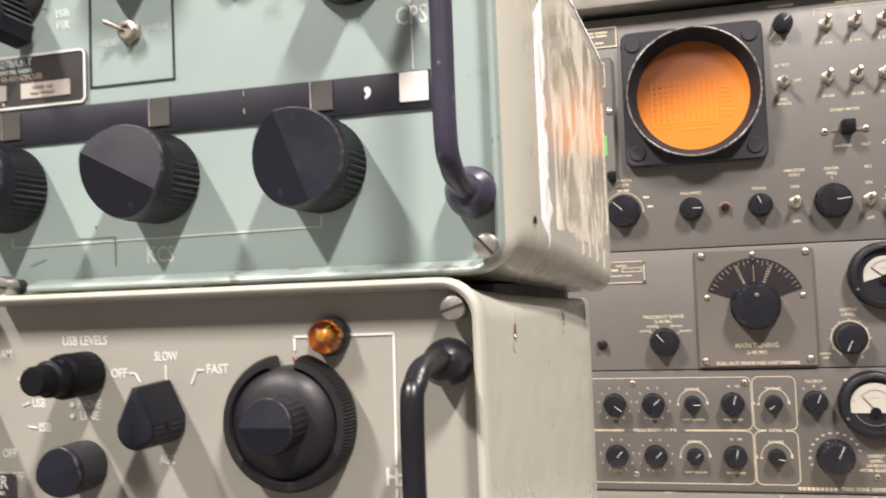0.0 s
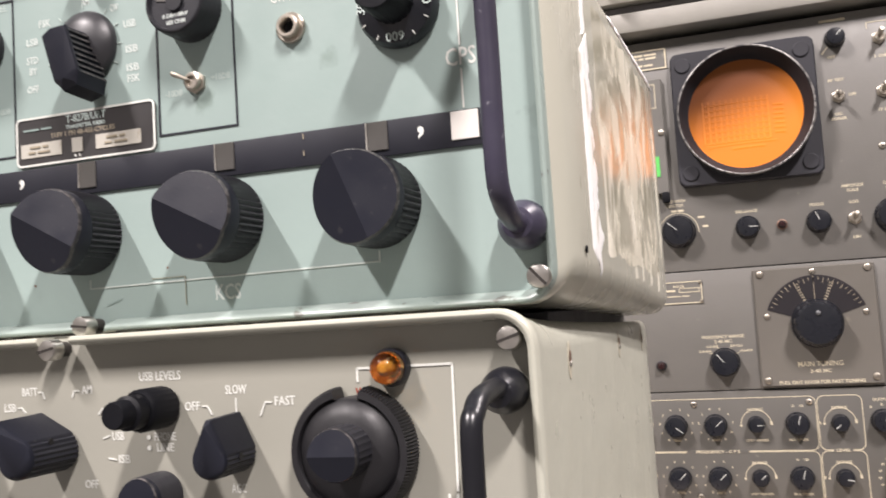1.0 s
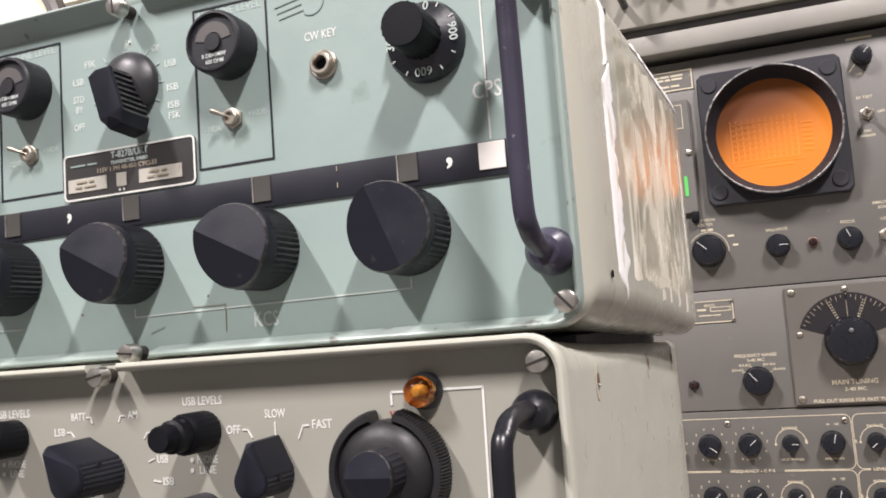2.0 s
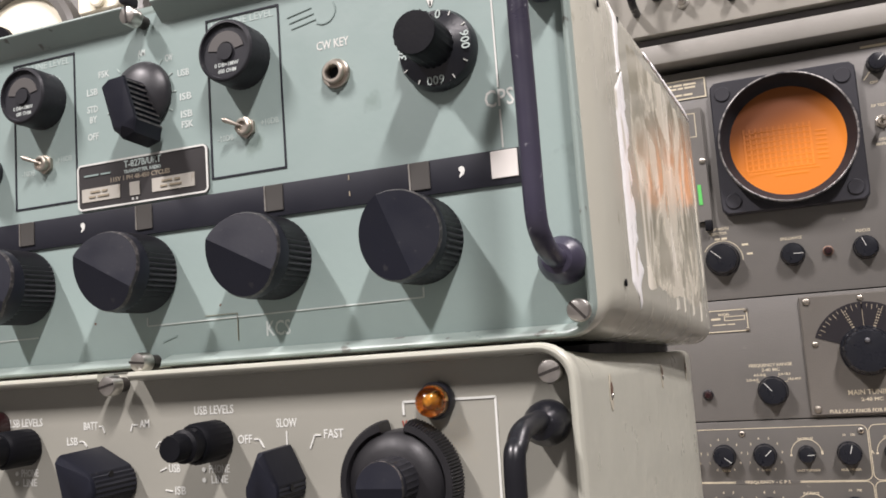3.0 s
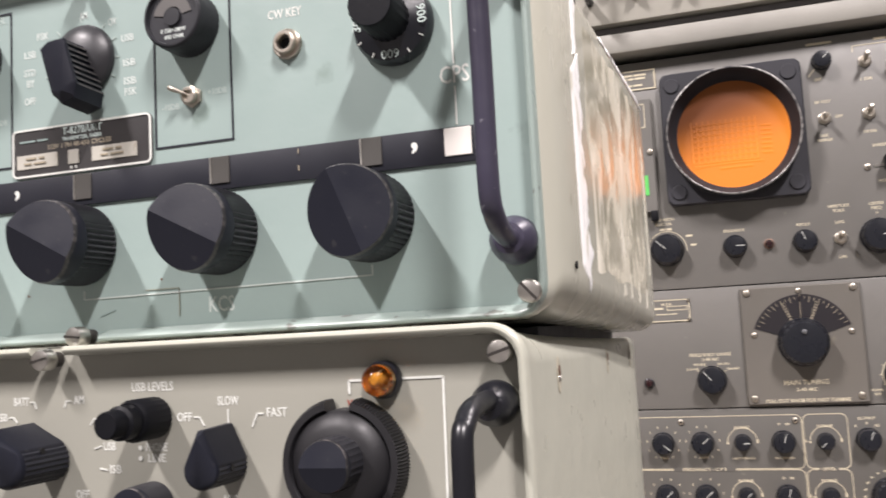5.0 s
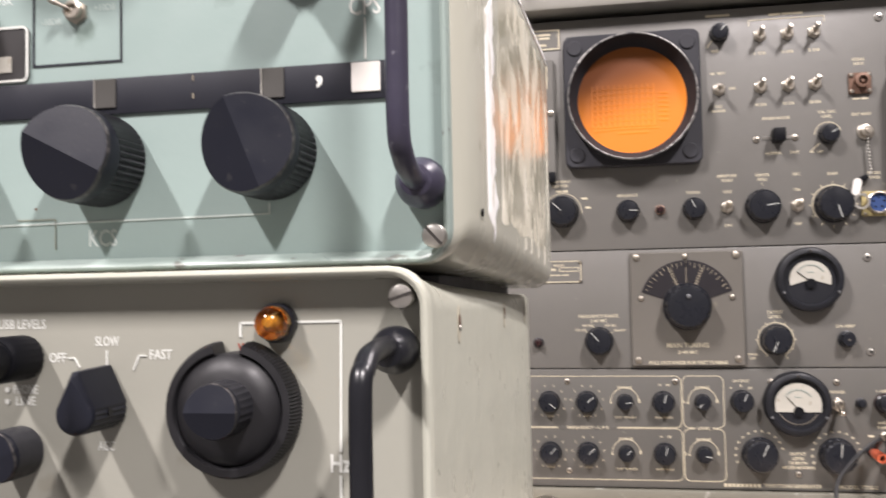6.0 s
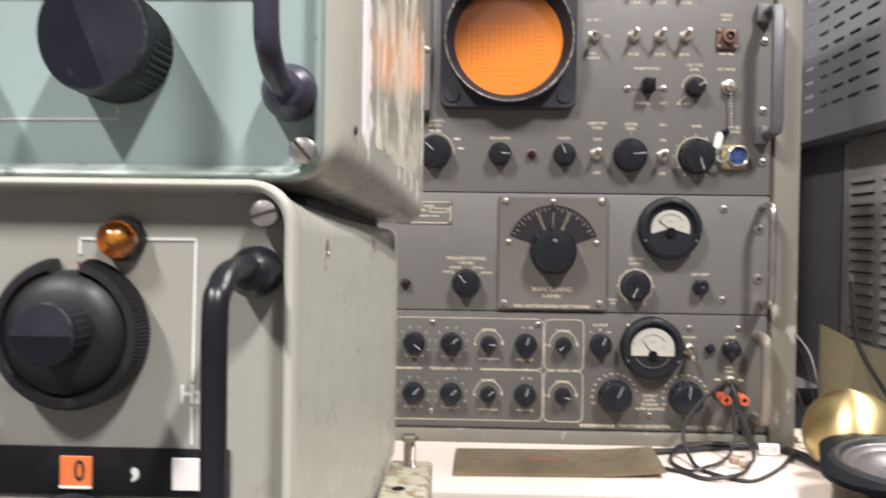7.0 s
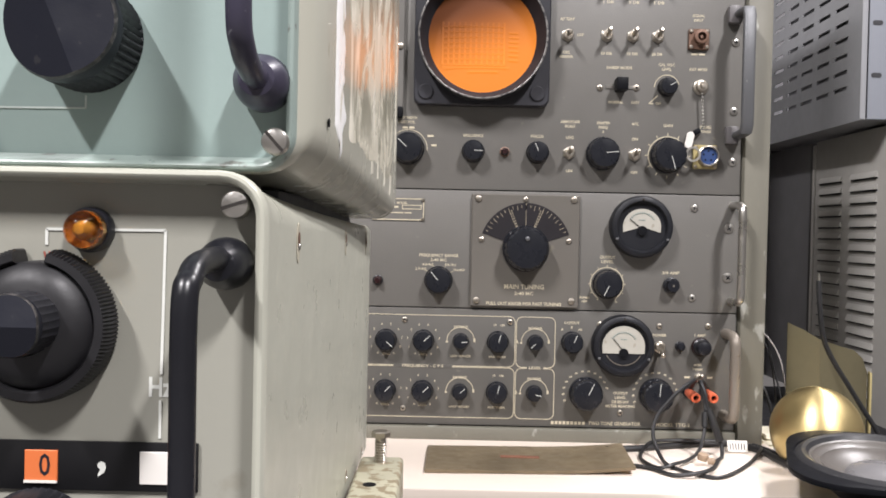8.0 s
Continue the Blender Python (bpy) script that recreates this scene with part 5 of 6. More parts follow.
# probe power connector with its tag and chain
probe = part("probe_connector", plate(0.0270, 0.0270, 0.003, 0.002, 0.0005), M["khaki"], sa, "khaki probe connector with a blue insert", at=(0.2000, 0, 1.0740))
part("shell", lathe([(0.0118, 0.002), (0.0118, 0.0105), (0.0106, 0.0112), (0.0100, 0.0108), (0.0098, 0.006)], 32), M["dull_steel"], probe, at=(0.2020, 0, 1.0748))
part("insert", lathe([(0.0099, 0.0080), (0, 0.0082)], 28), M["blue"], probe, "blue insert with pin holes", at=(0.2020, 0, 1.0748))
for k in range(5):
    a = 2 * math.pi * k / 5
    part("pin_hole", lathe([(0.0011, 0), (0.0011, 0.0005), (0, 0.0006)], 8), M["black_matt"], probe, at=(0.2020 + 0.0055 * math.sin(a), -0.0081, 1.0748 + 0.0055 * math.cos(a)))
for sx in (-1, 1):
    for sz in (-1, 1):
        pan_screw(probe, 0.2000 + sx * 0.0108, -0.003, 1.0740 + sz * 0.0108, 0.0019)
tag = part("cap_tag", plate(0.0085, 0.0190, 0.0015, 0.0038, 0.0004), M["white"], sa, "white plastic tag", at=(0.1815, -0.004, 1.0925), turn=(0, 12, 0))
part("loop", lathe([(0.0085, 0.0), (0.0085, 0.002), (0.0062, 0.002), (0.0062, 0.0)], 24), M["alu"], sa, at=(0.1835, -0.012, 1.0760))
part("clip", box(-0.004, 0.004, -0.0065, -0.001, -0.003, 0.003, 0.001), M["black_matt"], sa, at=(0.1895, 0, 1.1020), turn=(0, -30, 0))
chain = part("bead_chain", lathe([(0.0013, 0), (0.0013, 0.001), (0, 0.001)], 6), M["steel"], sa, at=(0.1938, -0.006, 1.1440))
for k in range(11):
    bm = bmesh.new()
    bmesh.ops.create_icosphere(bm, subdivisions=1, radius=0.00155)
    put("bead", shared("bead", lambda b=bm: b, "steel"), chain, (0.1938 + 0.0002 * k, -0.007, 1.1440 - 0.0037 * k))
knob_words(sa, (("PROBE", 0.0125), ("POWER", 0.0125)), 0.2005, 1.1075)

# right-hand group
part("ext_mod_jack", lathe([(0.0085, 0), (0.0085, 0.002), (0.0072, 0.0028), (0.0060, 0.0028), (0.0060, 0.009), (0.0048, 0.0098), (0.003, 0.0098), (0.0022, 0.012), (0, 0.0122)], 26), M["dull_steel"], sa, "dull brass jack with a small cap", at=(0.1936, 0, 1.1520))
knob_words(sa, (("EXT MOD", 0.0195),), 0.1905, 1.1720)
round_knob(sa, 0.1556, 0, 1.1514, 0.0108, 0.015, 62)
part("scale_arc", arc_line(0.0138, -90, 75, 0.0008), M["cream_ink"], sa, at=(0.1556, 0, 1.1514), smooth=False)
part("scale_line", bar(-0.0095, -0.0090, -0.0195, -0.0185, 0.0010, bm=bar(-0.0195, -0.0185, -0.0150, -0.0185, 0.0010)), M["cream_ink"], sa, at=(0.1556, 0, 1.1514), smooth=False)
knob_words(sa, (("CAL OSC", 0.0185), ("LEVEL", 0.0105)), 0.1550, 1.1765)
knob_words(sa, (("OFF", 0.0065),), 0.1465, 1.1330)
slide = part("mode_slider", box(-0.0062, 0.0062, -0.019, 0, -0.0072, 0.0072, 0.0012), M["black_matt"], sa, "black slide switch between two screws", at=(0.1029, 0, 1.1520))
part("slot_plate", box(-0.016, 0.016, -0.0010, -0.0002, -0.0016, 0.0016), M["steel"], slide, at=(0.1029, 0, 1.1505))
pan_screw(sa, 0.0808, 0, 1.1495)
pan_screw(sa, 0.1214, 0, 1.1500)
knob_words(sa, (("SWEEP MODE", 0.0290),), 0.1020, 1.1722)
knob_words(sa, (("NORMAL", 0.0170),), 0.0990, 1.1335)
knob_words(sa, (("FAST", 0.0090),), 0.1208, 1.1335)
toggle(sa, 0.0432, 0, 1.2073, lean=0)
knob_words(sa, (("RF TEST", 0.0160),), 0.0425, 1.2255)
knob_words(sa, (("OFF", 0.0075),), 0.0572, 1.2080)
knob_words(sa, (("OSC", 0.0080), ("MARKER", 0.0150)), 0.0420, 1.1885)
for row, (z, names) in enumerate(((1.2075, ("10 DB", "15 DB", "20 DB")), (1.2650, ("1 DB", "3 DB", "5 DB")))):
    for k, word in enumerate(names):
        x = (0.0872, 0.1163, 0.1442)[k] + 0.001 * row
        toggle(sa, x, 0, z, lean=12)
        words(word, 0.0030, sa, x - 0.0006, 0, z - 0.0195, "cream_ink", width=0.0118)
bm = bar(0.0770, 1.2830, 0.1560, 1.2830, 0.0008)
bar(0.0770, 1.2830, 0.0770, 1.2765, 0.0008, bm=bm)
bar(0.1560, 1.2830, 0.1560, 1.2765, 0.0008, bm=bm)
part("bracket_line", bm, M["cream_ink"], sa, at=(0, 0, 0), smooth=False)
dashes(sa, 0.1165, 0, 1.2880, (0.012, 0.022), 0.0026)
round_knob(sa, 0.0448, 0, 1.2705, 0.0106, 0.015, 45)
part("scale_line", bar(-0.0070, -0.0070, -0.0140, -0.0155, 0.0010), M["cream_ink"], sa, at=(0.0448, 0, 1.2705), smooth=False)
knob_words(sa, (("OFF", 0.0075),), 0.0400, 1.2510)
dashes(sa, 0.0440, 0, 1.2910, (0.026,), 0.0026)
sig = part("signal_input", plate(0.0230, 0.0230, 0.003, 0.001, 0.0005), M["rust"], sa, "browned signal input socket", at=(0.1898, 0, 1.2055))
part("socket", lathe([(0.0078, 0.002), (0.0078, 0.010), (0.0068, 0.0105), (0.0048, 0.0105), (0.0046, 0.004), (0.002, 0.004), (0.0018, 0.008), (0, 0.0082)], 26), M["rust"], sig, at=(0.1912, 0, 1.2072))
for sx in (-1, 1):
    for sz in (-1, 1):
        pan_screw(sig, 0.1898 + sx * 0.0088, -0.003, 1.2055 + sz * 0.0088, 0.0022)
knob_words(sa, (("SIGNAL", 0.0135), ("INPUT", 0.0105)), 0.1895, 1.2320)
dashes(sa, 0.1900, 0, 1.1890, (0.007, 0.007), 0.0018)
flat_handle(sa, 0.2335, 1.0985, 1.2330)
# handle bases in a darker grey than the handle: shading put into colour
part("shaded_handle_base", box(-0.010, 0.004, -0.010, 0, -0.010, 0.010, 0.002), M["filler"], sa, at=(0.2310, 0, 1.0985))
part("shaded_handle_base", box(-0.010, 0.004, -0.010, 0, -0.010, 0.010, 0.002), M["filler"], sa, at=(0.2310, 0, 1.2330))
for z in (1.0690, 1.1260, 1.2030, 1.2770):
    pan_screw(sa, 0.2315 if z < 1.25 else 0.2118, 0, z, 0.0045)
flat_handle(sa, -0.2335, 1.0985, 1.2330)

# -- tuning unit
rf = rack_unit("tuning_unit", S1, S2, "grey radio tuning unit with a half-round dial and round meter", "tuner")
dp = part("tuning_plate", plate(0.1215, 0.1268, 0.0050, 0.0015, 0.0012), M["tuning_plate"], rf, "raised tuning plate with a black fan dial", at=(0.0004, 0, 0.9644))
fan = bmesh.new()
rows = []
for k in range(33):
    a = radians(-71 + 142 * k / 32)
    rows.append([fan.verts.new((q * math.sin(a), -h, q * math.cos(a))) for q, h in ((0.014, 0), (0.014, 0.0006), (0.0515, 0.0006), (0.0515, 0))])
for a, b in zip(rows, rows[1:]):
    for k in range(3):
        fan.faces.new((a[k], a[k + 1], b[k + 1], b[k]))
fan.faces.new(rows[0])
fan.faces.new(rows[-1][::-1])
MTX, MTZ = 0.0005, 0.9668
part("fan_dial", fan, M["dial_black"], dp, "black fan-shaped frequency dial", at=(MTX, -0.0050, MTZ), smooth=False)
ticks = bmesh.new()
for k in range(23):
    a = radians(-66 + 6 * k)
    r0 = 0.0435 if k % 2 else 0.0462
    bar(r0 * math.sin(a), r0 * math.cos(a), 0.0492 * math.sin(a), 0.0492 * math.cos(a), 0.0006, bm=ticks)
for ang in (-24, 24, -21, 21):
    a = radians(ang)
    for q in range(7):
        r0 = 0.0265 + 0.0030 * q
        bar(r0 * math.sin(a), r0 * math.cos(a), (r0 + 0.0016) * math.sin(a), (r0 + 0.0016) * math.cos(a), 0.0012, bm=ticks)
bar(0, 0.020, 0, 0.0510, 0.0006, bm=ticks)
put("scale", mesh_of(ticks, M["dim_ink"], False), dp, (MTX, -0.0056, MTZ))
round_knob(dp, MTX, -0.005, MTZ, 0.0262, 0.026, 0, line=False, scallops=16, name="tuning_knob")
pan_screw(dp, MTX, -0.0310, MTZ + 0.0115, 0.0026, "dull_alu")
for x, z in ((-0.0530, 1.0222), (0.0540, 1.0228), (-0.0533, 0.9078), (0.0533, 0.9088), (0.0, 1.0222)):
    pan_screw(dp, x, -0.005, z, 0.0038 if abs(x) > 0.01 else 0.0030)
for x in (-0.0488, 0.0492):
    pan_screw(dp, x, -0.005, 0.9765, 0.0030)
words("MAIN TUNING", 0.0052, dp, 0.0, -0.005, 0.9238, "cream_ink", width=0.0445)
words("2-40 MC", 0.0036, dp, 0.0, -0.005, 0.9163, "cream_ink", width=0.0210)
words("PULL OUT KNOB FOR FAST TUNING", 0.0036, dp, 0.0, -0.005, 0.9048, "cream_ink", width=0.0840)
plate2 = part("data_plate", plate(0.060, 0.0262, 0.0008, 0.0004, 0.0002), M["rack"], rf, "small engraved data plate", at=(-0.1432, 0, 1.0085))
part("border", frame_line(0.058, 0.0245, 0.0010), M["cream_ink"], plate2, at=(-0.1432, -0.0008, 1.0085), smooth=False)
words("MODEL", 0.0026, plate2, -0.139, -0.0008, 1.0155, "cream_ink", width=0.012)
part("border", frame_line(0.0220, 0.0050, 0.0008), M["cream_ink"], plate2, at=(-0.128, -0.0008, 1.0110), smooth=False)
dashes(plate2, -0.148, -0.0008, 1.0110, (0.010,), 0.0022)
dashes(plate2, -0.140, -0.0008, 1.0045, (0.014, 0.008), 0.0012)
for x, z in ((-0.1155, 1.0190), (-0.1155, 0.9980)):
    pan_screw(plate2, x, -0.0008, z, 0.0018)
pin = part("pilot_jewel", lathe([(0.0058, 0), (0.0058, 0.0022), (0.0048, 0.0026)], 22), M["black"], rf, "dark red pilot jewel", at=(-0.1645, 0, 0.9280))
part("lens", lathe([(0.0048, 0.002), (0.0044, 0.0062), (0.0028, 0.009), (0, 0.0096)], 20), M["maroon"], pin, at=(-0.1645, 0, 0.9280))
round_knob(rf, -0.0962, 0, 0.9294, 0.0160, 0.018, 320, scallops=12)
knob_words(rf, (("FREQUENCY RANGE", 0.0440), ("2-40 MC", 0.0185)), -0.0965, 0.9572, h=0.0033, step=0.0052)
for x, z in ((-0.1085, 0.9468), (-0.0830, 0.9468), (-0.1165, 0.9418), (-0.0735, 0.9412)):
    words({-0.1085: "4.0-8.8", -0.0830: "8.8-18.6", -0.1165: "2.0-4.0", -0.0735: "18.6-40.0"}[x], 0.0026, rf, x, 0, z, "cream_ink", width=0.0125)
bm = bar(-0.1090, 0.9395, -0.1120, 0.9395, 0.0006)
bar(-0.1090, 0.9395, -0.1075, 0.9375, 0.0006, bm=bm)
bar(-0.1035, 0.9450, -0.1015, 0.9450, 0.0006, bm=bm)
bar(-0.1015, 0.9450, -0.1012, 0.9425, 0.0006, bm=bm)
bar(-0.0890, 0.9450, -0.0905, 0.9425, 0.0006, bm=bm)
bar(-0.0800, 0.9393, -0.0850, 0.9380, 0.0006, bm=bm)
part("engraved_line", bm, M["cream_ink"], rf, at=(0, 0, 0), smooth=False)


def panel_meter(parent, x, z, r, v=0.0, needle=-50, lower=False):
    """A round black panel meter: rim, card, lower cover, needle and glass."""
    ob = part("panel_meter", lathe([(r, 0), (r, 0.012), (r * 0.97, 0.0155), (r * 0.90, 0.0170), (r * 0.82, 0.0172), (r * 0.79, 0.0160), (r * 0.77, 0.0120), (0, 0.0120)], 56), M["meter_rim"], parent, "round black panel meter with a white card", at=(x, 0, z))
    card = bmesh.new()
    rr, low = r * (0.69 if lower else 0.61), -r * (0.12 if lower else 0.06)
    pts = [(rr * math.sin(radians(a)), rr * math.cos(radians(a)) * 0.95) for a in range(-88, 89, 8)]
    pts += [(rr * 0.98, low - r * 0.12)] + ([] if lower else [(0, low + r * 0.06)]) + [(-rr * 0.98, low - r * 0.12)]
    loft([[(px, -h, pz) for px, pz in pts] for h in (0.0, 0.0008)], bm=card, close_first=True, close_last=True)
    part("card", card, M["paper"], ob, "white meter card", at=(x, -0.0121, z), smooth=False)
    sc = arc_line(r * 0.42, -58, 58, 0.0005)
    for k in range(13):
        a = radians(-58 + 116 * k / 12)
        q = r * (0.42 if k % 3 else 0.40)
        bar(q * math.sin(a), q * math.cos(a), r * 0.47 * math.sin(a), r * 0.47 * math.cos(a), 0.0005, bm=sc)
    dashes(ob, x, -0.0130, z + r * 0.22, (0.0024, 0.0040), 0.0007, "pencil", 0.0008)
    part("scale", sc, M["pencil"], ob, at=(x, -0.0130, z + r * 0.02), smooth=False)
    a = radians(needle)
    part("needle", bar(0, 0, r * 0.50 * math.sin(a), r * 0.50 * math.cos(a), 0.0006), M["black_matt"], ob, at=(x, -0.0137, z - r * (0.16 if lower else 0.06)), smooth=False)
    part("hub", lathe([(r * 0.15, 0), (r * 0.15, 0.003), (0, 0.0032)], 22), M["black_matt"], ob, at=(x, -0.0122, z - r * (0.22 if lower else 0.12)))
    part("zero_screw", lathe([(r * 0.05, 0), (r * 0.05, 0.001), (0, 0.0012)], 12), M["steel"], ob, at=(x, -0.0125, z - r * 0.16))
    for sx in (-1, 1):
        pan_screw(ob, x + sx * r * 0.80, -0.0165, z - r * 0.40, 0.0017, "dull_alu")
    pan_screw(ob, x, -0.0165, z + r * 0.87, 0.0016, "slot_grey")
    if lower:
        part("window_line", arc_line(r * 0.62, 118, 242, 0.0010), M["dull_steel"], ob, at=(x, -0.0125, z), smooth=False)
    return ob


panel_meter(rf, 0.1291, 0.9941, 0.0348, needle=-52)
round_knob(rf, 0.0938, 0, 0.9290, 0.0168, 0.018, 205, scallops=12)
part("scale_arc", arc_line(0.0186, -150, 150, 0.0009, n=40), M["cream_ink"], rf, at=(0.0938, 0, 0.9290), smooth=False)
for ang in range(-150, 151, 30):
    a = radians(ang)
    part("tick", bar(0.0188 * math.sin(a), 0.0188 * math.cos(a), 0.0212 * math.sin(a), 0.0212 * math.cos(a), 0.0008), M["cream_ink"], rf, at=(0.0938, 0, 0.9290), smooth=False)
knob_words(rf, (("OUTPUT", 0.0172), ("LEVEL", 0.0140)), 0.0938, 0.9590, h=0.0033)
knob_words(rf, (("POWER", 0.0110), ("OFF", 0.0065)), 0.0690, 0.9130, h=0.0024, step=0.0042)
words("10", 0.0022, rf, 0.1045, 0, 0.9088, "cream_ink")
fuse = part("fuse_holder", lathe([(0.0092, 0), (0.0092, 0.004), (0.0080, 0.005), (0.0080, 0.012), (0.0066, 0.0135), (0, 0.0135)], 14, 0.30, (2, 3)), M["black"], rf, "black fluted fuse holder", at=(0.1658, 0, 0.9290))
part("cap", lathe([(0.0012, 0), (0.0012, 0.0008), (0, 0.001)], 12), M["dull_steel"], fuse, at=(0.1658, -0.0135, 0.9290))
words("3/4 AMP", 0.0033, rf, 0.1655, 0, 0.9428, "cream_ink", width=0.0195)
pan_screw(rf, 0.1902, 0, 1.0165, 0.0042)
pan_screw(rf, 0.1898, 0, 0.9152, 0.0040)
for z in (0.9944, 0.9390):
    pan_screw(rf, 0.2295, 0, z, 0.0056)
pull_handle(rf, 0.2330, 0.9125, 1.0200, 0.036, 0.0044, "steel")
pull_handle(rf, -0.2330, 0.9125, 1.0200, 0.036, 0.0044, "steel")

# -- tone generator
tg = rack_unit("tone_generator", RB, S1, "grey two-tone generator panel with rows of small black knobs", "generator", "rack_falloff")
cols = (-0.1970, -0.1540, -0.1118, -0.0697, -0.0279, 0.0143)
for row, (z, angs) in enumerate(((0.8612, (60, 128, 48, 88, 16, 228)), (0.8040, (60, 44, 46, 48, 14, 100)))):
    for k, x in enumerate(cols):
        small = k in (3, 5)
        round_knob(tg, x, 0, z, 0.0092 if small else 0.0124, 0.014 if small else 0.016, angs[k], scallops=8)
        if k < 3:
            for i in range(10):
                a = radians(-150 + 300 * i / 9)
                words(str(i), 0.0025, tg, x + 0.0180 * math.sin(a), 0, z + 0.0180 * math.cos(a), "cream_ink")
            words("TENS" if k == 1 else "UNITS", 0.0024, tg, x, 0, z - 0.0165, "cream_ink", width=0.0095)
        elif small:
            part("scale_arc", arc_line(0.0155, -88, 84, 0.0007), M["cream_ink"], tg, at=(x, 0, z), smooth=False)
            words("INCREASE", 0.0026, tg, x, 0, z + 0.0158, "cream_ink", width=0.0155)
            part("arrow_head", bar(0.0154, 0.003, 0.0156, -0.001, 0.0022), M["cream_ink"], tg, at=(x, 0, z), smooth=False)
            part("dot", lathe([(0.0012, 0), (0.0012, 0.0004), (0, 0.0004)], 10), M["cream_ink"], tg, at=(x - 0.0155, 0, z - 0.001))
            if k == 3:
                words("UNIT VERNIER", 0.0024, tg, x, 0, z - 0.0175, "cream_ink", width=0.0235)
        else:
            words("10", 0.0024, tg, x - 0.0035, 0, z + 0.0185, "cream_ink")
            words("100", 0.0024, tg, x + 0.0050, 0, z + 0.0185, "cream_ink")
            words("MULTIPLIER", 0.0024, tg, x, 0, z - 0.0175, "cream_ink", width=0.0195)
for w, x0, z in ((0.222, -0.2300, 0.8612), (0.222, -0.2300, 0.8030)):
    part("outline", frame_line(w, 0.0578, 0.0007, r=0.007), M["cream_ink"], tg, at=(x0 + w / 2, 0, z), smooth=False)
for z in (0.8612, 0.8030):
    part("outline", frame_line(0.0445, 0.0578, 0.0007, r=0.007), M["cream_ink"], tg, at=(0.0150, 0, z), smooth=False)
gap = part("legend_gap", box(-0.033, 0.033, -0.00046, 0, -0.0018, 0.0018), M["rack_falloff"], tg, at=(-0.1120, 0, 0.8321), smooth=False)
words("FREQUENCY - C P S", 0.0030, gap, -0.1120, -0.00046, 0.8321, "cream_ink", width=0.0460)
gap = part("legend_gap", box(-0.0095, 0.0095, -0.00046, 0, -0.0018, 0.0018), M["rack_falloff"], tg, at=(0.0150, 0, 0.8321), smooth=False)
words("LEVEL", 0.0030, gap, 0.0150, -0.00046, 0.8321, "cream_ink", width=0.0140)
words("A", 0.0036, tg, -0.0058, -0.0005, 0.8612, "cream_ink")
words("B", 0.0036, tg, -0.0058, -0.0005, 0.8040, "cream_ink")
for x, z in ((-0.1334, 0.8842), (-0.0144, 0.8838), (-0.1334, 0.7838), (0.0870, 0.8835), (0.1542, 0.8828), (0.2090, 0.8836), (0.1120, 0.7838)):
    pan_screw(tg, x, 0, z, 0.0032)
round_knob(tg, 0.0558, 0, 0.8625, 0.0124, 0.016, 24, scallops=8)
words("OUTPUT", 0.0030, tg, 0.0555, 0, 0.8840, "cream_ink", width=0.0172)
for word, x in (("A", 0.0448), ("B", 0.0555), ("AB", 0.0650)):
    words(word, 0.0026, tg, x, 0, 0.8765 if word != "B" else 0.8790, "cream_ink")
panel_meter(tg, 0.1120, 0.8606, 0.0345, needle=-40, lower=True)
toggle(tg, 0.1548, 0, 0.8590, lean=-25)
words("POWER", 0.0030, tg, 0.1545, 0, 0.8722, "cream_ink", width=0.0155)
pin = part("pilot_jewel", lathe([(0.0056, 0), (0.0056, 0.0022), (0.0050, 0.0026)], 22), M["black"], tg, "dark pilot jewel", at=(0.1777, 0, 0.8605))
part("lens", lathe([(0.0050, 0.002), (0.0046, 0.007), (0.003, 0.009), (0, 0.0096)], 20), M["black"], pin, at=(0.1777, 0, 0.8605))
fuse = part("fuse_holder", lathe([(0.0098, 0), (0.0098, 0.006), (0.0084, 0.007), (0.0086, 0.015), (0.0070, 0.0180), (0.0036, 0.0192), (0, 0.0194)], 28), M["black_gloss"], tg, "black fuse holder with a maroon collar", at=(0.2008, 0, 0.8605))
part("collar", lathe([(0.0104, 0.0005), (0.0106, 0.0035), (0.0099, 0.0046)], 24), M["maroon"], fuse, at=(0.2008, 0, 0.8605))
words("1 AMP", 0.0030, tg, 0.2000, 0, 0.8730, "cream_ink", width=0.0125)
for x, ang in ((0.0726, 26), (0.1517, 6)):
    round_knob(tg, x, 0, 0.8048, 0.0190, 0.020, ang, scallops=14)
    for i in range(12):
        a = radians(-110 + 185 * i / 11)
        part("number", bar(0.0003, 0, 0.0013, 0, 0.0019, bm=bar(-0.0013, 0, -0.0003, 0, 0.0019)), M["cream_ink"], tg, at=(x + 0.0250 * math.sin(a), 0, 0.8048 + 0.0250 * math.cos(a)), turn=(0, math.degrees(a) * 0.3, 0), smooth=False)
knob_words(tg, (("OUTPUT", 0.0165), ("LEVEL", 0.0130), ("DB BELOW", 0.0190), ("METER READING", 0.0330)), 0.1122, 0.8055, h=0.0030, step=0.0049)
dashes(tg, 0.0535, 0, 0.7708, (0.0030,) * 9, 0.0034, gap=0.0014)
words("TWO TONE GENERATOR", 0.0038, tg, 0.1060, 0, 0.7708, "cream_ink", width=0.0590)
words("MODEL TTG-2", 0.0038, tg, 0.1722, 0, 0.7708, "cream_ink", width=0.0385)
words("600", 0.0026, tg, 0.1985, 0, 0.8395, "cream_ink", width=0.0085)
words("TERM", 0.0026, tg, 0.1985, 0, 0.8345, "cream_ink", width=0.0110)
toggle(tg, 0.1998, 0, 0.8255, lean=20, s=0.7)
for x in (0.1870, 0.2125):
    dashes(tg, x, 0, 0.8255, (0.006,), 0.0022)
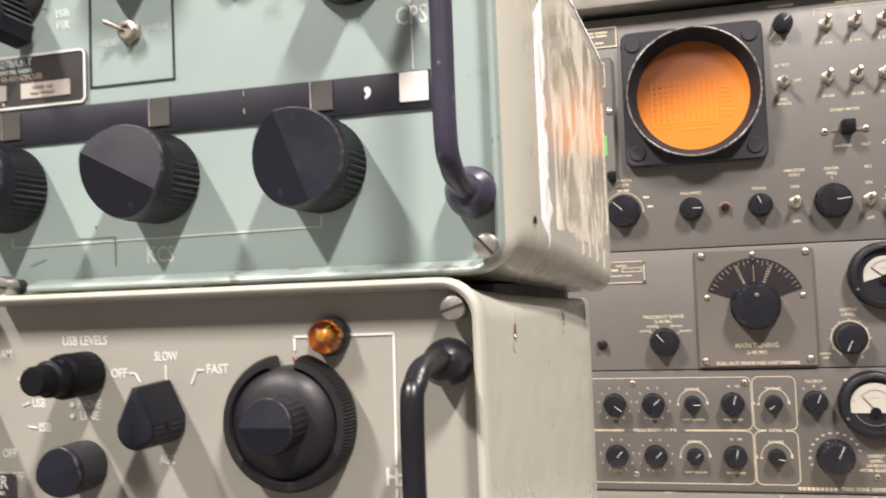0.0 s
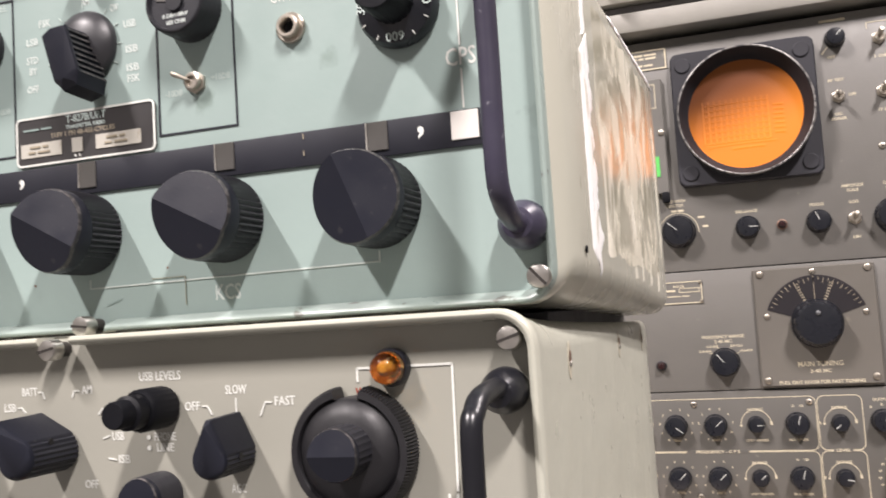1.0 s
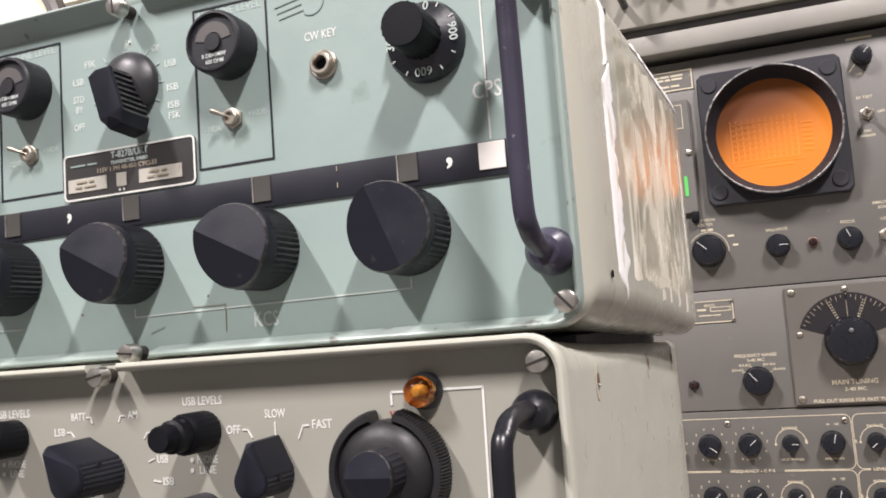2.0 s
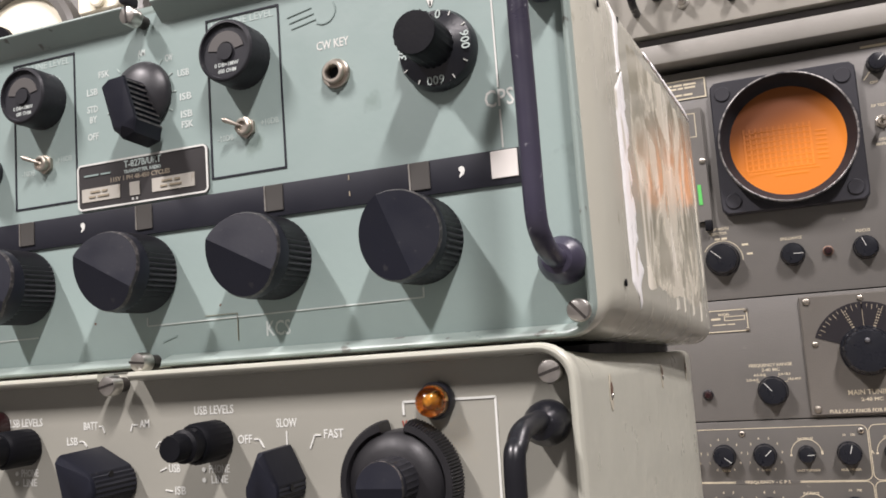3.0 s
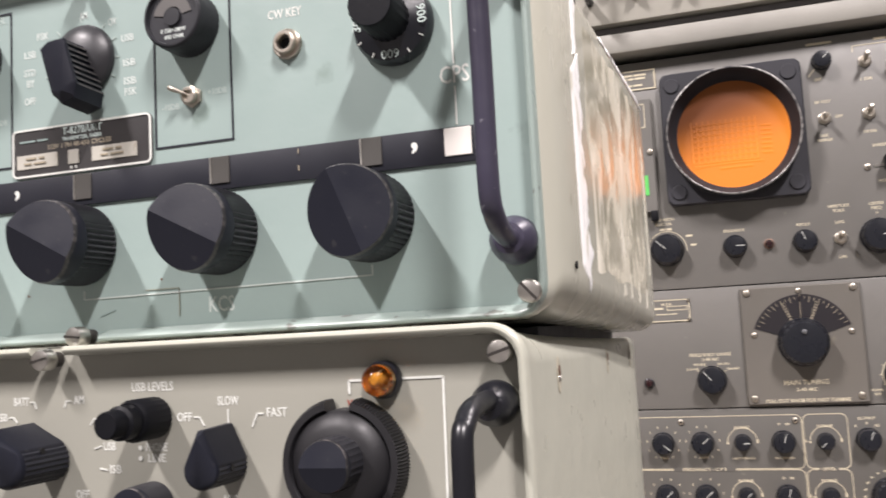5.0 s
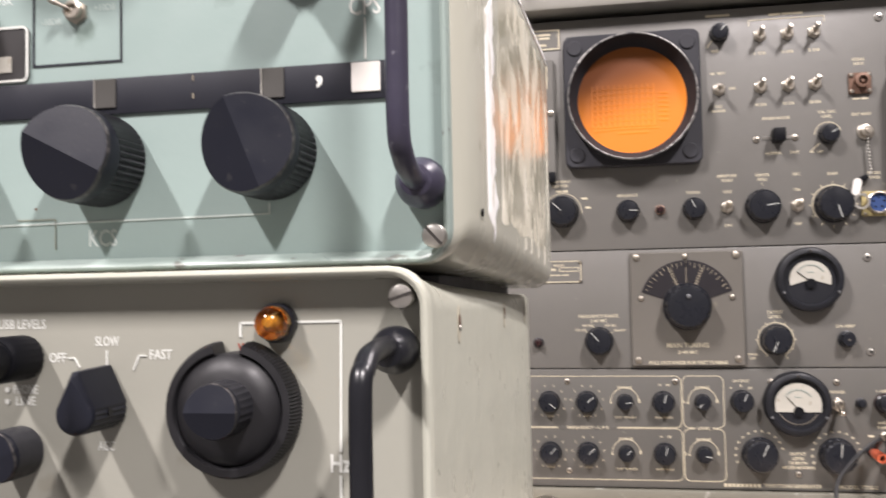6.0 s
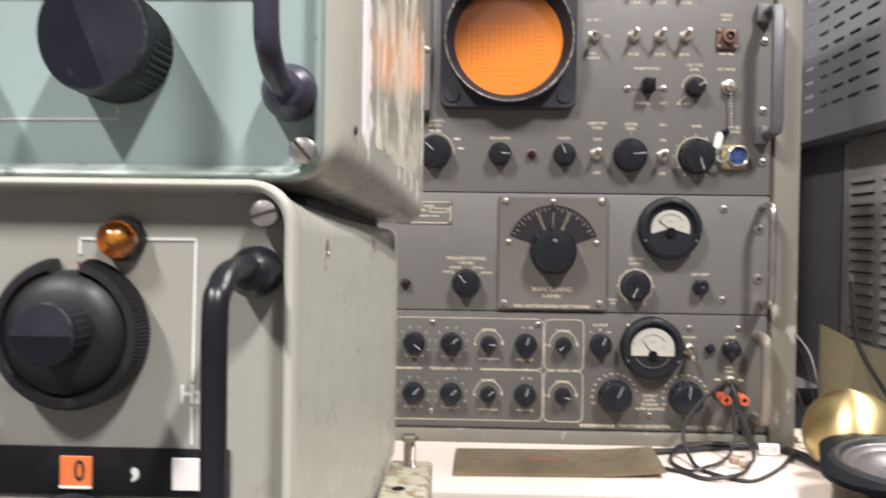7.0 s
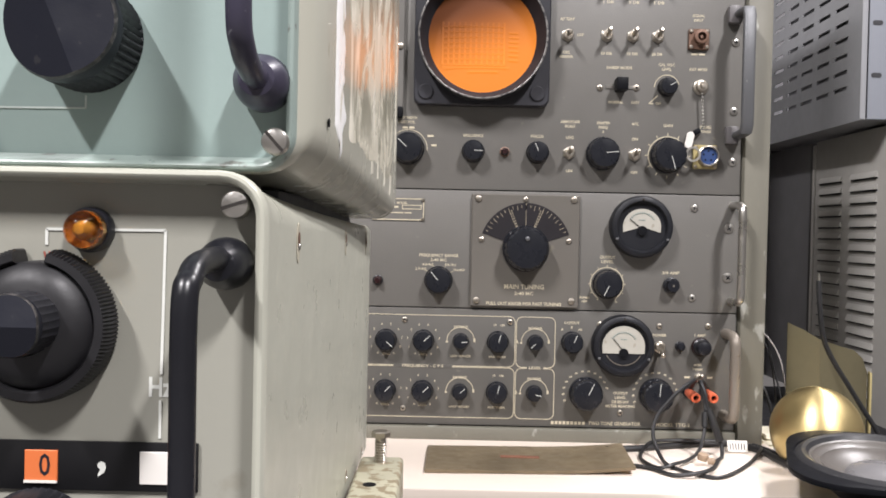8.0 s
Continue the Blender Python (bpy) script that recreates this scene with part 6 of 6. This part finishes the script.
for x in (0.1870, 0.2065):
    post = part("binding_post", lathe([(0.0062, 0), (0.0062, 0.004), (0.0044, 0.006), (0.0044, 0.010)], 20), M["black"], tg, at=(x, 0, 0.8100))
    plug = part("banana_plug", lathe([(0.0036, 0.006), (0.0046, 0.008), (0.0052, 0.020), (0.0054, 0.036), (0.0049, 0.0376), (0.0030, 0.0376), (0.0028, 0.030), (0, 0.030)], 22), M["orange_plug"], post, "orange banana plug", at=(x, 0, 0.8100), turn=(2, 0, 0))
    part("socket", lathe([(0.0028, 0.0305), (0, 0.0306)], 14), M["black_matt"], plug, at=(x, 0, 0.8100), turn=(2, 0, 0))
pull_handle(tg, 0.2290, 0.7840, 0.8760, 0.036, 0.0058, "handle_tan")
pull_handle(tg, -0.2290, 0.7840, 0.8760, 0.036, 0.0058, "handle_tan")

# -- instrument above the rack
up = rack_unit("top_instrument", 1.3385, 1.5600, "pale grey instrument with small knobs on top of the rack", "instrument", "light_panel", y=-0.030)
UY = -0.030
for x, z, r in ((-0.172, 1.3850, 0.0085), (-0.0925, 1.3655, 0.0058), (-0.032, 1.3700, 0.0058), (0.02, 1.384, 0.0085), (-0.118, 1.3830, 0.0085)):
    put("knob", shared(("uk", r), lambda q=r: lathe([(q, 0), (q, 0.006), (q * 0.85, 0.007), (q * 0.8, 0.017), (0, 0.018)], 24), "black"), up, (x, UY, z))
for x in (-0.1455, -0.062, 0.05, 0.09):
    post = part("terminal", lathe([(0.0070, 0), (0.0070, 0.003), (0.0050, 0.004), (0.0056, 0.012), (0.004, 0.0135), (0, 0.0136)], 20), M["alu"], up, at=(x, UY, 1.3695 if x < -0.1 else 1.374))
    part("cap", lathe([(0.0036, 0.0137), (0.0036, 0.018), (0, 0.0182)], 14), M["steel"], post, at=WHERE[post.name])
pull_handle(up, -0.1970, 1.3665, 1.47, 0.04, 0.0045, "black", y=UY)
for x in (-0.20, 0.15):
    dashes(up, x + 0.06, UY, 1.40, (0.012, 0.010), 0.003, "black_matt")

# ---------- instrument cabinet further back, with pale dials ----------
ic = thing("dial_cabinet", (-1.05, 0.0, 1.0), "grey cabinet with large cream dials on the bench", "cabinet")
part("front_panel", box(-1.75, -0.80, 0.0, 0.02, BENCH, 1.62, 0.004), M["rack"], ic)
part("body", box(-1.74, -0.81, 0.02, 0.4, BENCH, 1.61), M["rack"], ic)
dl = part("round_dial", lathe([(0.115, 0), (0.115, 0.02), (0.108, 0.026), (0.098, 0.026), (0.096, 0.014)], 56), M["rack"], ic, "large round dial with a cream card", at=(-1.140, 0, 1.500))
part("card", lathe([(0.0965, 0.0145), (0, 0.0150)], 48), M["cream_card"], dl, "cream dial card", at=(-1.140, 0, 1.500))
part("hub", lathe([(0.030, 0.015), (0.030, 0.024), (0, 0.025)], 26), M["black_matt"], dl, at=(-1.185, 0, 1.525))
mt = part("square_meter", plate(0.075, 0.085, 0.022, 0.006, 0.002), M["cream_card"], ic, "square cream panel meter", at=(-0.984, 0, 1.582))
part("hub", lathe([(0.013, 0.022), (0.013, 0.028), (0.010, 0.030), (0, 0.030)], 22), M["cream_card"], mt, at=(-0.980, 0, 1.556))
part("needle", bar(0, 0, -0.020, 0.022, 0.0014), M["black_matt"], mt, at=(-0.985, -0.0222, 1.560), smooth=False)
part("upright_bar", box(-0.001, 0.012, -0.045, -0.015, 0, 0.25, 0.004), M["black_gloss"], ic, "dark glossy upright bar", at=(-0.925, 0, 1.53))
part("brass_edge", box(0.004, 0.008, -0.047, -0.045, 0, 0.25), M["brass"], ic, at=(-0.915, 0, 1.56))

# ---------- bench clutter ----------
bp = thing("brass_plate", (-0.002, -0.094, BENCH), "tarnished brass plate lying flat on the bench", "plate")
bm, ring = bmesh.new(), []
for k in range(13):
    u = k / 12
    rise = 0.0048 * max(0.0, (u - 0.55) / 0.45) ** 2
    back, front = (-0.1036 + 0.2102 * u, -0.0476 + 0.0081 * u), (-0.1049 + 0.2061 * u, -0.1464 + 0.0085 * u)
    ring.append([(back[0], back[1], 0.0004 + rise), (back[0], back[1], 0.0036 + rise), (front[0], front[1], 0.0036 + rise), (front[0], front[1], 0.0004 + rise)])
loft(ring, bm=bm, close_first=True, close_last=True)
part("sheet", bm, M["brass_dull"], bp, at=(0, 0, BENCH), smooth=False)
part("printing", box(-0.030, 0.010, -0.003, 0.006, 0, 0.0004), M["faded_red"], bp, "faded red printing", at=(0.002, -0.092, BENCH + 0.0037))
B = BENCH
lead = thing("test_leads", (0.2, -0.05, B), "pair of black test leads looping over the bench", "cable")
part("lead", tube([(0.1880, -0.010, 0.8150), (0.1870, -0.028, 0.8240), (0.1835, -0.042, 0.8290), (0.168, -0.045, 0.819), (0.153, -0.045, 0.803), (0.142, -0.047, 0.788), (0.137, -0.055, 0.772), (0.139, -0.075, 0.757), (0.142, -0.108, B + 0.0022), (0.164, -0.140, B + 0.0022), (0.180, -0.147, B + 0.0022), (0.203, -0.126, B + 0.0022), (0.233, -0.085, B + 0.003), (0.254, -0.050, B + 0.006), (0.262, -0.030, B + 0.004)], 0.0021, 8, 8), M["cable"], lead)
part("lead", tube([(0.2050, -0.010, 0.8150), (0.1980, -0.026, 0.8240), (0.1905, -0.042, 0.8270), (0.1930, -0.049, 0.817), (0.1955, -0.051, 0.803), (0.202, -0.055, 0.784), (0.209, -0.057, 0.765), (0.205, -0.075, 0.7555), (0.194, -0.098, B + 0.0066), (0.178, -0.132, B + 0.0066), (0.156, -0.148, B + 0.0055), (0.136, -0.142, B + 0.0024), (0.120, -0.118, B + 0.0024), (0.100, -0.108, B + 0.0024)], 0.0022, 8, 8), M["cable"], lead)
part("lead", tube([(0.1900, -0.043, 0.8250), (0.1935, -0.051, 0.800), (0.190, -0.060, 0.775), (0.181, -0.072, 0.759), (0.165, -0.090, B + 0.004), (0.145, -0.116, B + 0.0066), (0.129, -0.116, B + 0.0024), (0.119, -0.083, B + 0.0022), (0.128, -0.051, B + 0.0045), (0.146, -0.031, B + 0.0095), (0.200, -0.024, B + 0.0095), (0.240, -0.026, B + 0.0085)], 0.0019, 8, 8), M["cable"], lead)
part("plug_body", tube([(0.196, -0.052, 0.800), (0.202, -0.056, 0.783), (0.208, -0.058, 0.767)], 0.0042, 12, 5), M["cable"], lead, "moulded black plug body")
part("sleeve", tube([(0.192, -0.054, 0.797), (0.191, -0.058, 0.782)], 0.0034, 12, 5, smooth=False), M["cable"], lead, "moulded black plug sleeve")
stub = thing("rubber_stub", (0.180, -0.092, B), "small tan rubber stub lying under the test leads", "stub")
part("body", lathe([(0.0, -0.001), (0.0052, 0.0), (0.0058, 0.003), (0.0050, 0.0062), (0.0034, 0.0066), (0, 0.0066)], 16), M["tan_rubber"], stub, at=(0.1790, -0.094, B + 0.0060), turn=(-78, 0, 25))
part("tip", lathe([(0.0034, 0.006), (0.0034, 0.012), (0.0026, 0.0132), (0, 0.0132)], 12), M["tan_rubber"], stub, at=(0.1790, -0.094, B + 0.0040), turn=(-10, 0, 60))
cord = thing("power_cord", (0.25, -0.06, B), "thick black power cord with a white paper tag", "cable")
part("cord", tube([(0.088, -0.050, B + 0.0037), (0.125, -0.041, B + 0.0037), (0.159, -0.028, B + 0.0037), (0.205, -0.014, B + 0.0037), (0.239, -0.013, B + 0.0037), (0.257, -0.039, B + 0.0037), (0.263, -0.082, B + 0.0037), (0.270, -0.121, B + 0.0037), (0.279, -0.130, B + 0.0037)], 0.0036, 10, 8), M["cable"], cord)
part("cord", tube([(0.257, -0.018, B + 0.0037), (0.268, -0.045, B + 0.0037), (0.274, -0.085, B + 0.0037), (0.278, -0.110, B + 0.0037)], 0.0030, 10, 8), M["cable"], cord)
part("tag", box(-0.0105, 0.0105, -0.001, 0.0, -0.006, 0.006), M["white"], cord, "white paper tag with printed lines", at=(0.2330, -0.0385, B + 0.0075), turn=(-25, 0, -4))
bm = bmesh.new()
for k in range(6):
    bar(-0.0080 + 0.0030 * k, -0.0042, -0.0080 + 0.0030 * k, 0.0030, 0.0010, bm=bm)
part("tag_print", bm, M["black_matt"], cord, "plain printed bars on the tag", at=(0.2330, -0.0394, B + 0.0080), turn=(-25, 0, -4), smooth=False)
part("clip", box(-0.009, 0.009, -0.003, 0.003, -0.0025, 0.0025, 0.001), M["wire"], cord, at=(0.268, -0.075, B + 0.012), turn=(0, 20, -20))

# side shelf to the right of the bench
side = thing("side_table", (0.55, 0.0, 0), "low dark side table beside the bench", "table")
part("table_top", box(0.284, 1.1, -0.55, 0.5, 0.70, 0.735, 0.003), M["dark"], side)
for lx in (0.33, 1.05):
    for ly in (-0.5, 0.45):
        part("leg", box(lx - 0.02, lx + 0.02, ly - 0.02, ly + 0.02, 0, 0.70), M["dark"], side)

globe = thing("brass_globe", (0.303, -0.080, 0.735), "satin brass globe behind the loudspeaker", "globe")
bm = bmesh.new()
bmesh.ops.create_uvsphere(bm, u_segments=48, v_segments=28, radius=0.0460)
part("shell", bm, M["brass"], globe, at=(0.3005, -0.080, 0.7850))
part("foot_ring", lathe([(0.030, -0.0055), (0.030, 0.0), (0.024, 0.004)], 30), M["brass"], globe, at=(0.3020, -0.080, 0.7405), turn=(-90, 0, 0))

spk = thing("loudspeaker", (0.345, -0.235, 0.735), "bare loudspeaker with a grey cone lying face up", "loudspeaker")
SP, ST = (0.303, -0.214, 0.7865), (-85, 0, -20)
part("flange", loft([[(x, -d, z) for x, z in rounded(h, h, c, 11)] for d, h, c in ((-0.0025, 0.070, 0.070), (-0.0025, 0.0790, 0.048), (0.0006, 0.0796, 0.0486), (0.0026, 0.0790, 0.048), (0.0040, 0.0760, 0.058), (0.0040, 0.0738, 0.0738), (0.0020, 0.0725, 0.0725))]), M["black_matt"], spk, "black pressed steel flange", at=SP, turn=ST)
part("basket", lathe([(0.0, -0.0370), (0.030, -0.0370), (0.034, -0.0340), (0.068, -0.004), (0.072, -0.001)], 56), M["black_matt"], spk, at=SP, turn=ST)
part("surround", lathe([(0.0730, 0.0020), (0.0705, 0.0048), (0.0670, 0.0062), (0.0635, 0.0052), (0.0605, 0.0016)], 64), M["cone_surround"], spk, "rolled rubber surround", at=SP, turn=ST)
part("cone", lathe([(0.0608, 0.0018), (0.0585, 0.0006), (0.0578, 0.0011), (0.0566, -0.0004), (0.0510, -0.0026), (0.0502, -0.0021), (0.0490, -0.0036), (0.040, -0.0078), (0.030, -0.0115)], 64), M["cone"], spk, "grey paper cone", at=SP, turn=ST)
part("dust_cap", lathe([(0.0305, -0.0118), (0.027, -0.0070), (0.018, -0.0030), (0.008, -0.0012), (0, -0.0008)], 40), M["dust_cap"], spk, at=SP, turn=ST)

# ---------- cabinets to the right ----------
NEAR, FAR = Vector((0.459, 0.182, 0)), Vector((0.459, 0.582, 0))
along = (FAR - NEAR).normalized()
turn_side = math.degrees(math.atan2(-along.y, -along.x))


def on_side(name, make, parent, s, z, out=0.0, label=""):
    """A piece in the cabinets' side plane: s metres back from its near corner, local x forward along the side."""
    n = Vector((along.y, -along.x, 0)) * -1
    p = NEAR + along * s + n * out
    return put(name, make, parent, (p.x, p.y, z), label, turn=(0, 0, turn_side))


def perforated(w, h, cols, rows, sw, sh, x0, z0, dx, dz, stagger=0.0, thick=0.0015):
    """A sheet with real slots: strips of cells are left out."""
    xs = sorted({0.0, w} | {round(x0 + dx * c + o, 5) for c in range(cols) for o in (0, sw)})
    zs = sorted({0.0, h} | {round(z0 + dz * r + o, 5) for r in range(rows) for o in (0, sh)})
    bm = bmesh.new()
    holes = {(round(x0 + dx * c, 5), round(z0 + dz * r, 5)) for c in range(cols) for r in range(rows)}
    vert = {}

    def v(x, z):
        if (x, z) not in vert:
            vert[x, z] = bm.verts.new((-x, 0, z))
        return vert[x, z]
    for xa, xb in zip(xs, xs[1:]):
        for za, zb in zip(zs, zs[1:]):
            if (xa, za) not in holes:
                bm.faces.new((v(xa, za), v(xb, za), v(xb, zb), v(xa, zb)))
    solid = bmesh.ops.extrude_face_region(bm, geom=bm.faces[:])
    for g in solid["geom"]:
        if isinstance(g, bmesh.types.BMVert):
            g.co.y += thick
    return bm


vc = thing("ventilated_cabinet", (0.46, 0.3, 1.147), "blue-grey cabinet with rows of ventilation slots in its side", "cabinet")
on_side("side_panel", mesh_of(perforated(0.46, 0.42, 7, 16, 0.0400, 0.0055, 0.0455, 0.0465, 0.0580, 0.0228), M["vent_grey"], False), vc, 0.0, 1.1450, label="slotted side panel")
on_side("underside", mesh_of(box(-0.46, 0.0, 0.0015, 0.40, 0, 0.0015), M["vent_grey"]), vc, 0.0, 1.1450)
# sheet added behind the slots to keep them dark
on_side("light_block", mesh_of(box(-0.330, 0.0, 0.030, 0.034, 0.0016, 0.42), M["gap_grey"]), vc, 0.0, 1.1450)
on_side("rear", mesh_of(box(-0.46, 0.0, 0.39, 0.40, 0.0016, 0.42), M["light_panel"]), vc, 0.0, 1.1450)
on_side("flange", mesh_of(box(0.0002, 0.004, -0.0035, 0.0045, 0, 0.42, 0.001), M["vent_grey"]), vc, 0.0, 1.1450, label="narrow front flange")
rail = on_side("mounting_rail", mesh_of(box(0.0045, 0.007, 0.0050, 0.042, 0, 0.42, 0.0006), M["rail_grey"]), vc, 0.0, 1.1450, label="front mounting rail with oval holes")
for k in range(6):
    put("rail_hole", shared("rail_hole", lambda: loft([[(x, -d, z) for x, z in rounded(0.0068, 0.0030, 0.0028)] for d in (0.0, 0.0006)], close_first=True, close_last=True), "dark"), rail, (0.4745, 0.1749, 1.2030 + 0.0690 * k))

lc = thing("louvred_cabinet", (0.5, 0.3, 0.735), "warm grey cabinet with two columns of louvres in its side", "cabinet")
OUT = -0.041


def louvre():
    """One pressed louvre: a sloped hood over a dark slot."""
    bm = bmesh.new()
    w, h, d = 0.0800, 0.0098, 0.0040
    loft([[(0, 0, h), (-w, 0, h), (-w, 0, h - 0.001), (0, 0, h - 0.001)], [(-0.001, -d * 0.6, h * 0.55), (-w + 0.001, -d * 0.6, h * 0.55), (-w + 0.001, -d * 0.55, h * 0.5), (-0.001, -d * 0.55, h * 0.5)],
          [(-0.001, -d, 0.0012), (-w + 0.001, -d, 0.0012), (-w + 0.001, -d + 0.0008, 0.0012), (-0.001, -d + 0.0008, 0.0012)]], bm=bm, close_first=True, close_last=True)
    for x in (0.0, -w):
        f = bm.faces.new([bm.verts.new(p) for p in ((x, 0.0002, h), (x, 0.0002, 0.0012), (x + (0.001 if x < 0 else -0.001), -d, 0.0012))])
    return bm


LOUV = mesh_of(louvre(), M["louvre_grey"])
SLOT = mesh_of(box(-0.0795, -0.0005, -0.0005, 0.0003, -0.0012, 0.0012), M["dark"])
on_side("side_panel", mesh_of(box(-0.2360, 0.10, 0.0, 0.004, 0, 0.405, 0.001), M["louvre_grey"]), lc, 0.0, 0.7350, OUT, "louvred side panel")
on_side("body", mesh_of(box(-0.230, 0.10, 0.004, 0.30, 0.001, 0.4), M["dark"]), lc, 0.0, 0.7350, OUT)
on_side("corner_post", mesh_of(box(-0.246, -0.2362, -0.002, 0.004, 0, 0.40, 0.001), M["louvre_grey"]), lc, 0.0, 0.7350, OUT)
for col in (0.033, 0.141):
    for k in range(19):
        on_side("louvre", LOUV, lc, col, 0.765 + 0.0170 * k, OUT)
        on_side("slot", SLOT, lc, col, 0.765 + 0.0170 * k, OUT)
# cabinet side drawn in darker grey to carry the gap's shade
dark = thing("cabinet_back", (0.40, 0.45, 0.735), "cabinet side in the gap behind the rack, shade put into its grey", "cabinet")
part("panel", box(0.28, 0.62, 0.62, 0.64, 0.735, 1.60, 0.002), M["gap_grey"], dark)
part("side", box(0.50, 0.52, 0.44, 0.62, 0.735, 1.14, 0.002), M["gap_grey"], dark)

sheet = thing("olive_sheet", (0.36, 0.05, 0.735), "bent olive-gold metal sheet leaning against the cabinet", "sheet")
bm = loft([[(x, y, 0.0), (x - 0.002, y - 0.004, h), (x - 0.002, y - 0.0028, h), (x, y + 0.0012, 0.0)] for x, y, h in ((0.322, 0.058, 0.150), (0.336, 0.046, 0.143), (0.352, 0.037, 0.133), (0.374, 0.040, 0.126), (0.396, 0.045, 0.120), (0.408, 0.049, 0.110), (0.417, 0.056, 0.092))], close_first=True, close_last=True)
part("metal", bm, M["olive_sheet"], sheet, at=(0, 0, 0.735))
part("folded_edge", box(-0.0012, 0.0012, 0, 0.012, 0, 0.092, 0.0004), M["khaki"], sheet, "pale folded edge", at=(0.4200, 0.052, 0.735), turn=(0, 0, -12))
bm = bmesh.new()
for k in range(4):
    box(-0.03 + 0.004 * k, 0.045 - 0.006 * k, -0.02, 0.03, 0.0065 * k, 0.0065 * k + 0.0045, bm=bm)
books = thing("paper_stack", (0.30, 0.05, 0.735), "small stack of yellowed papers behind the globe", "papers")
part("sheets", bm, M["cream_card"], books, at=(0.300, 0.03, 0.7355), smooth=False)

drop = thing("hanging_cable", (0.40, 0.0, 0.735), "black cable hanging in front of the louvres", "cable")
part("cable", tube([(0.3328, 0.0, 0.938), (0.334, -0.001, 0.91), (0.340, 0.0, 0.8724), (0.3525, 0.0, 0.846), (0.3682, 0.0, 0.8218), (0.387, 0.0, 0.793), (0.4016, 0.0, 0.7713), (0.418, 0.0, 0.738)], 0.0028, 10, 8), M["cable"], drop)
part("tip", tube([(0.3328, 0.0, 0.938), (0.3325, 0.0002, 0.946)], 0.0011, 8, smooth=False), M["steel"], drop)
wires = thing("loose_wires", (0.30, 0.12, 0.735), "thin loose wires behind the rack corner", "wire")
part("wire", tube([(0.285, 0.10, 0.93), (0.292, 0.10, 0.945), (0.300, 0.11, 0.94), (0.31, 0.12, 0.90), (0.33, 0.12, 0.82), (0.345, 0.10, 0.74)], 0.0013, 6, 8), M["cable"], wires)
part("wire", tube([(0.276, 0.08, 0.92), (0.290, 0.08, 0.895), (0.302, 0.09, 0.865), (0.312, 0.08, 0.83), (0.32, 0.07, 0.74)], 0.0009, 6, 8), M["cable"], wires)
part("wire", tube([(0.276, 0.09, 0.885), (0.30, 0.10, 0.875), (0.322, 0.09, 0.845), (0.330, 0.08, 0.80), (0.33, 0.07, 0.74)], 0.0009, 6, 8), M["wire"], wires)
part("wire", tube([(0.274, 0.07, 0.83), (0.284, 0.06, 0.815), (0.295, 0.05, 0.80), (0.31, 0.04, 0.74)], 0.0022, 6, 8), M["cable"], wires)
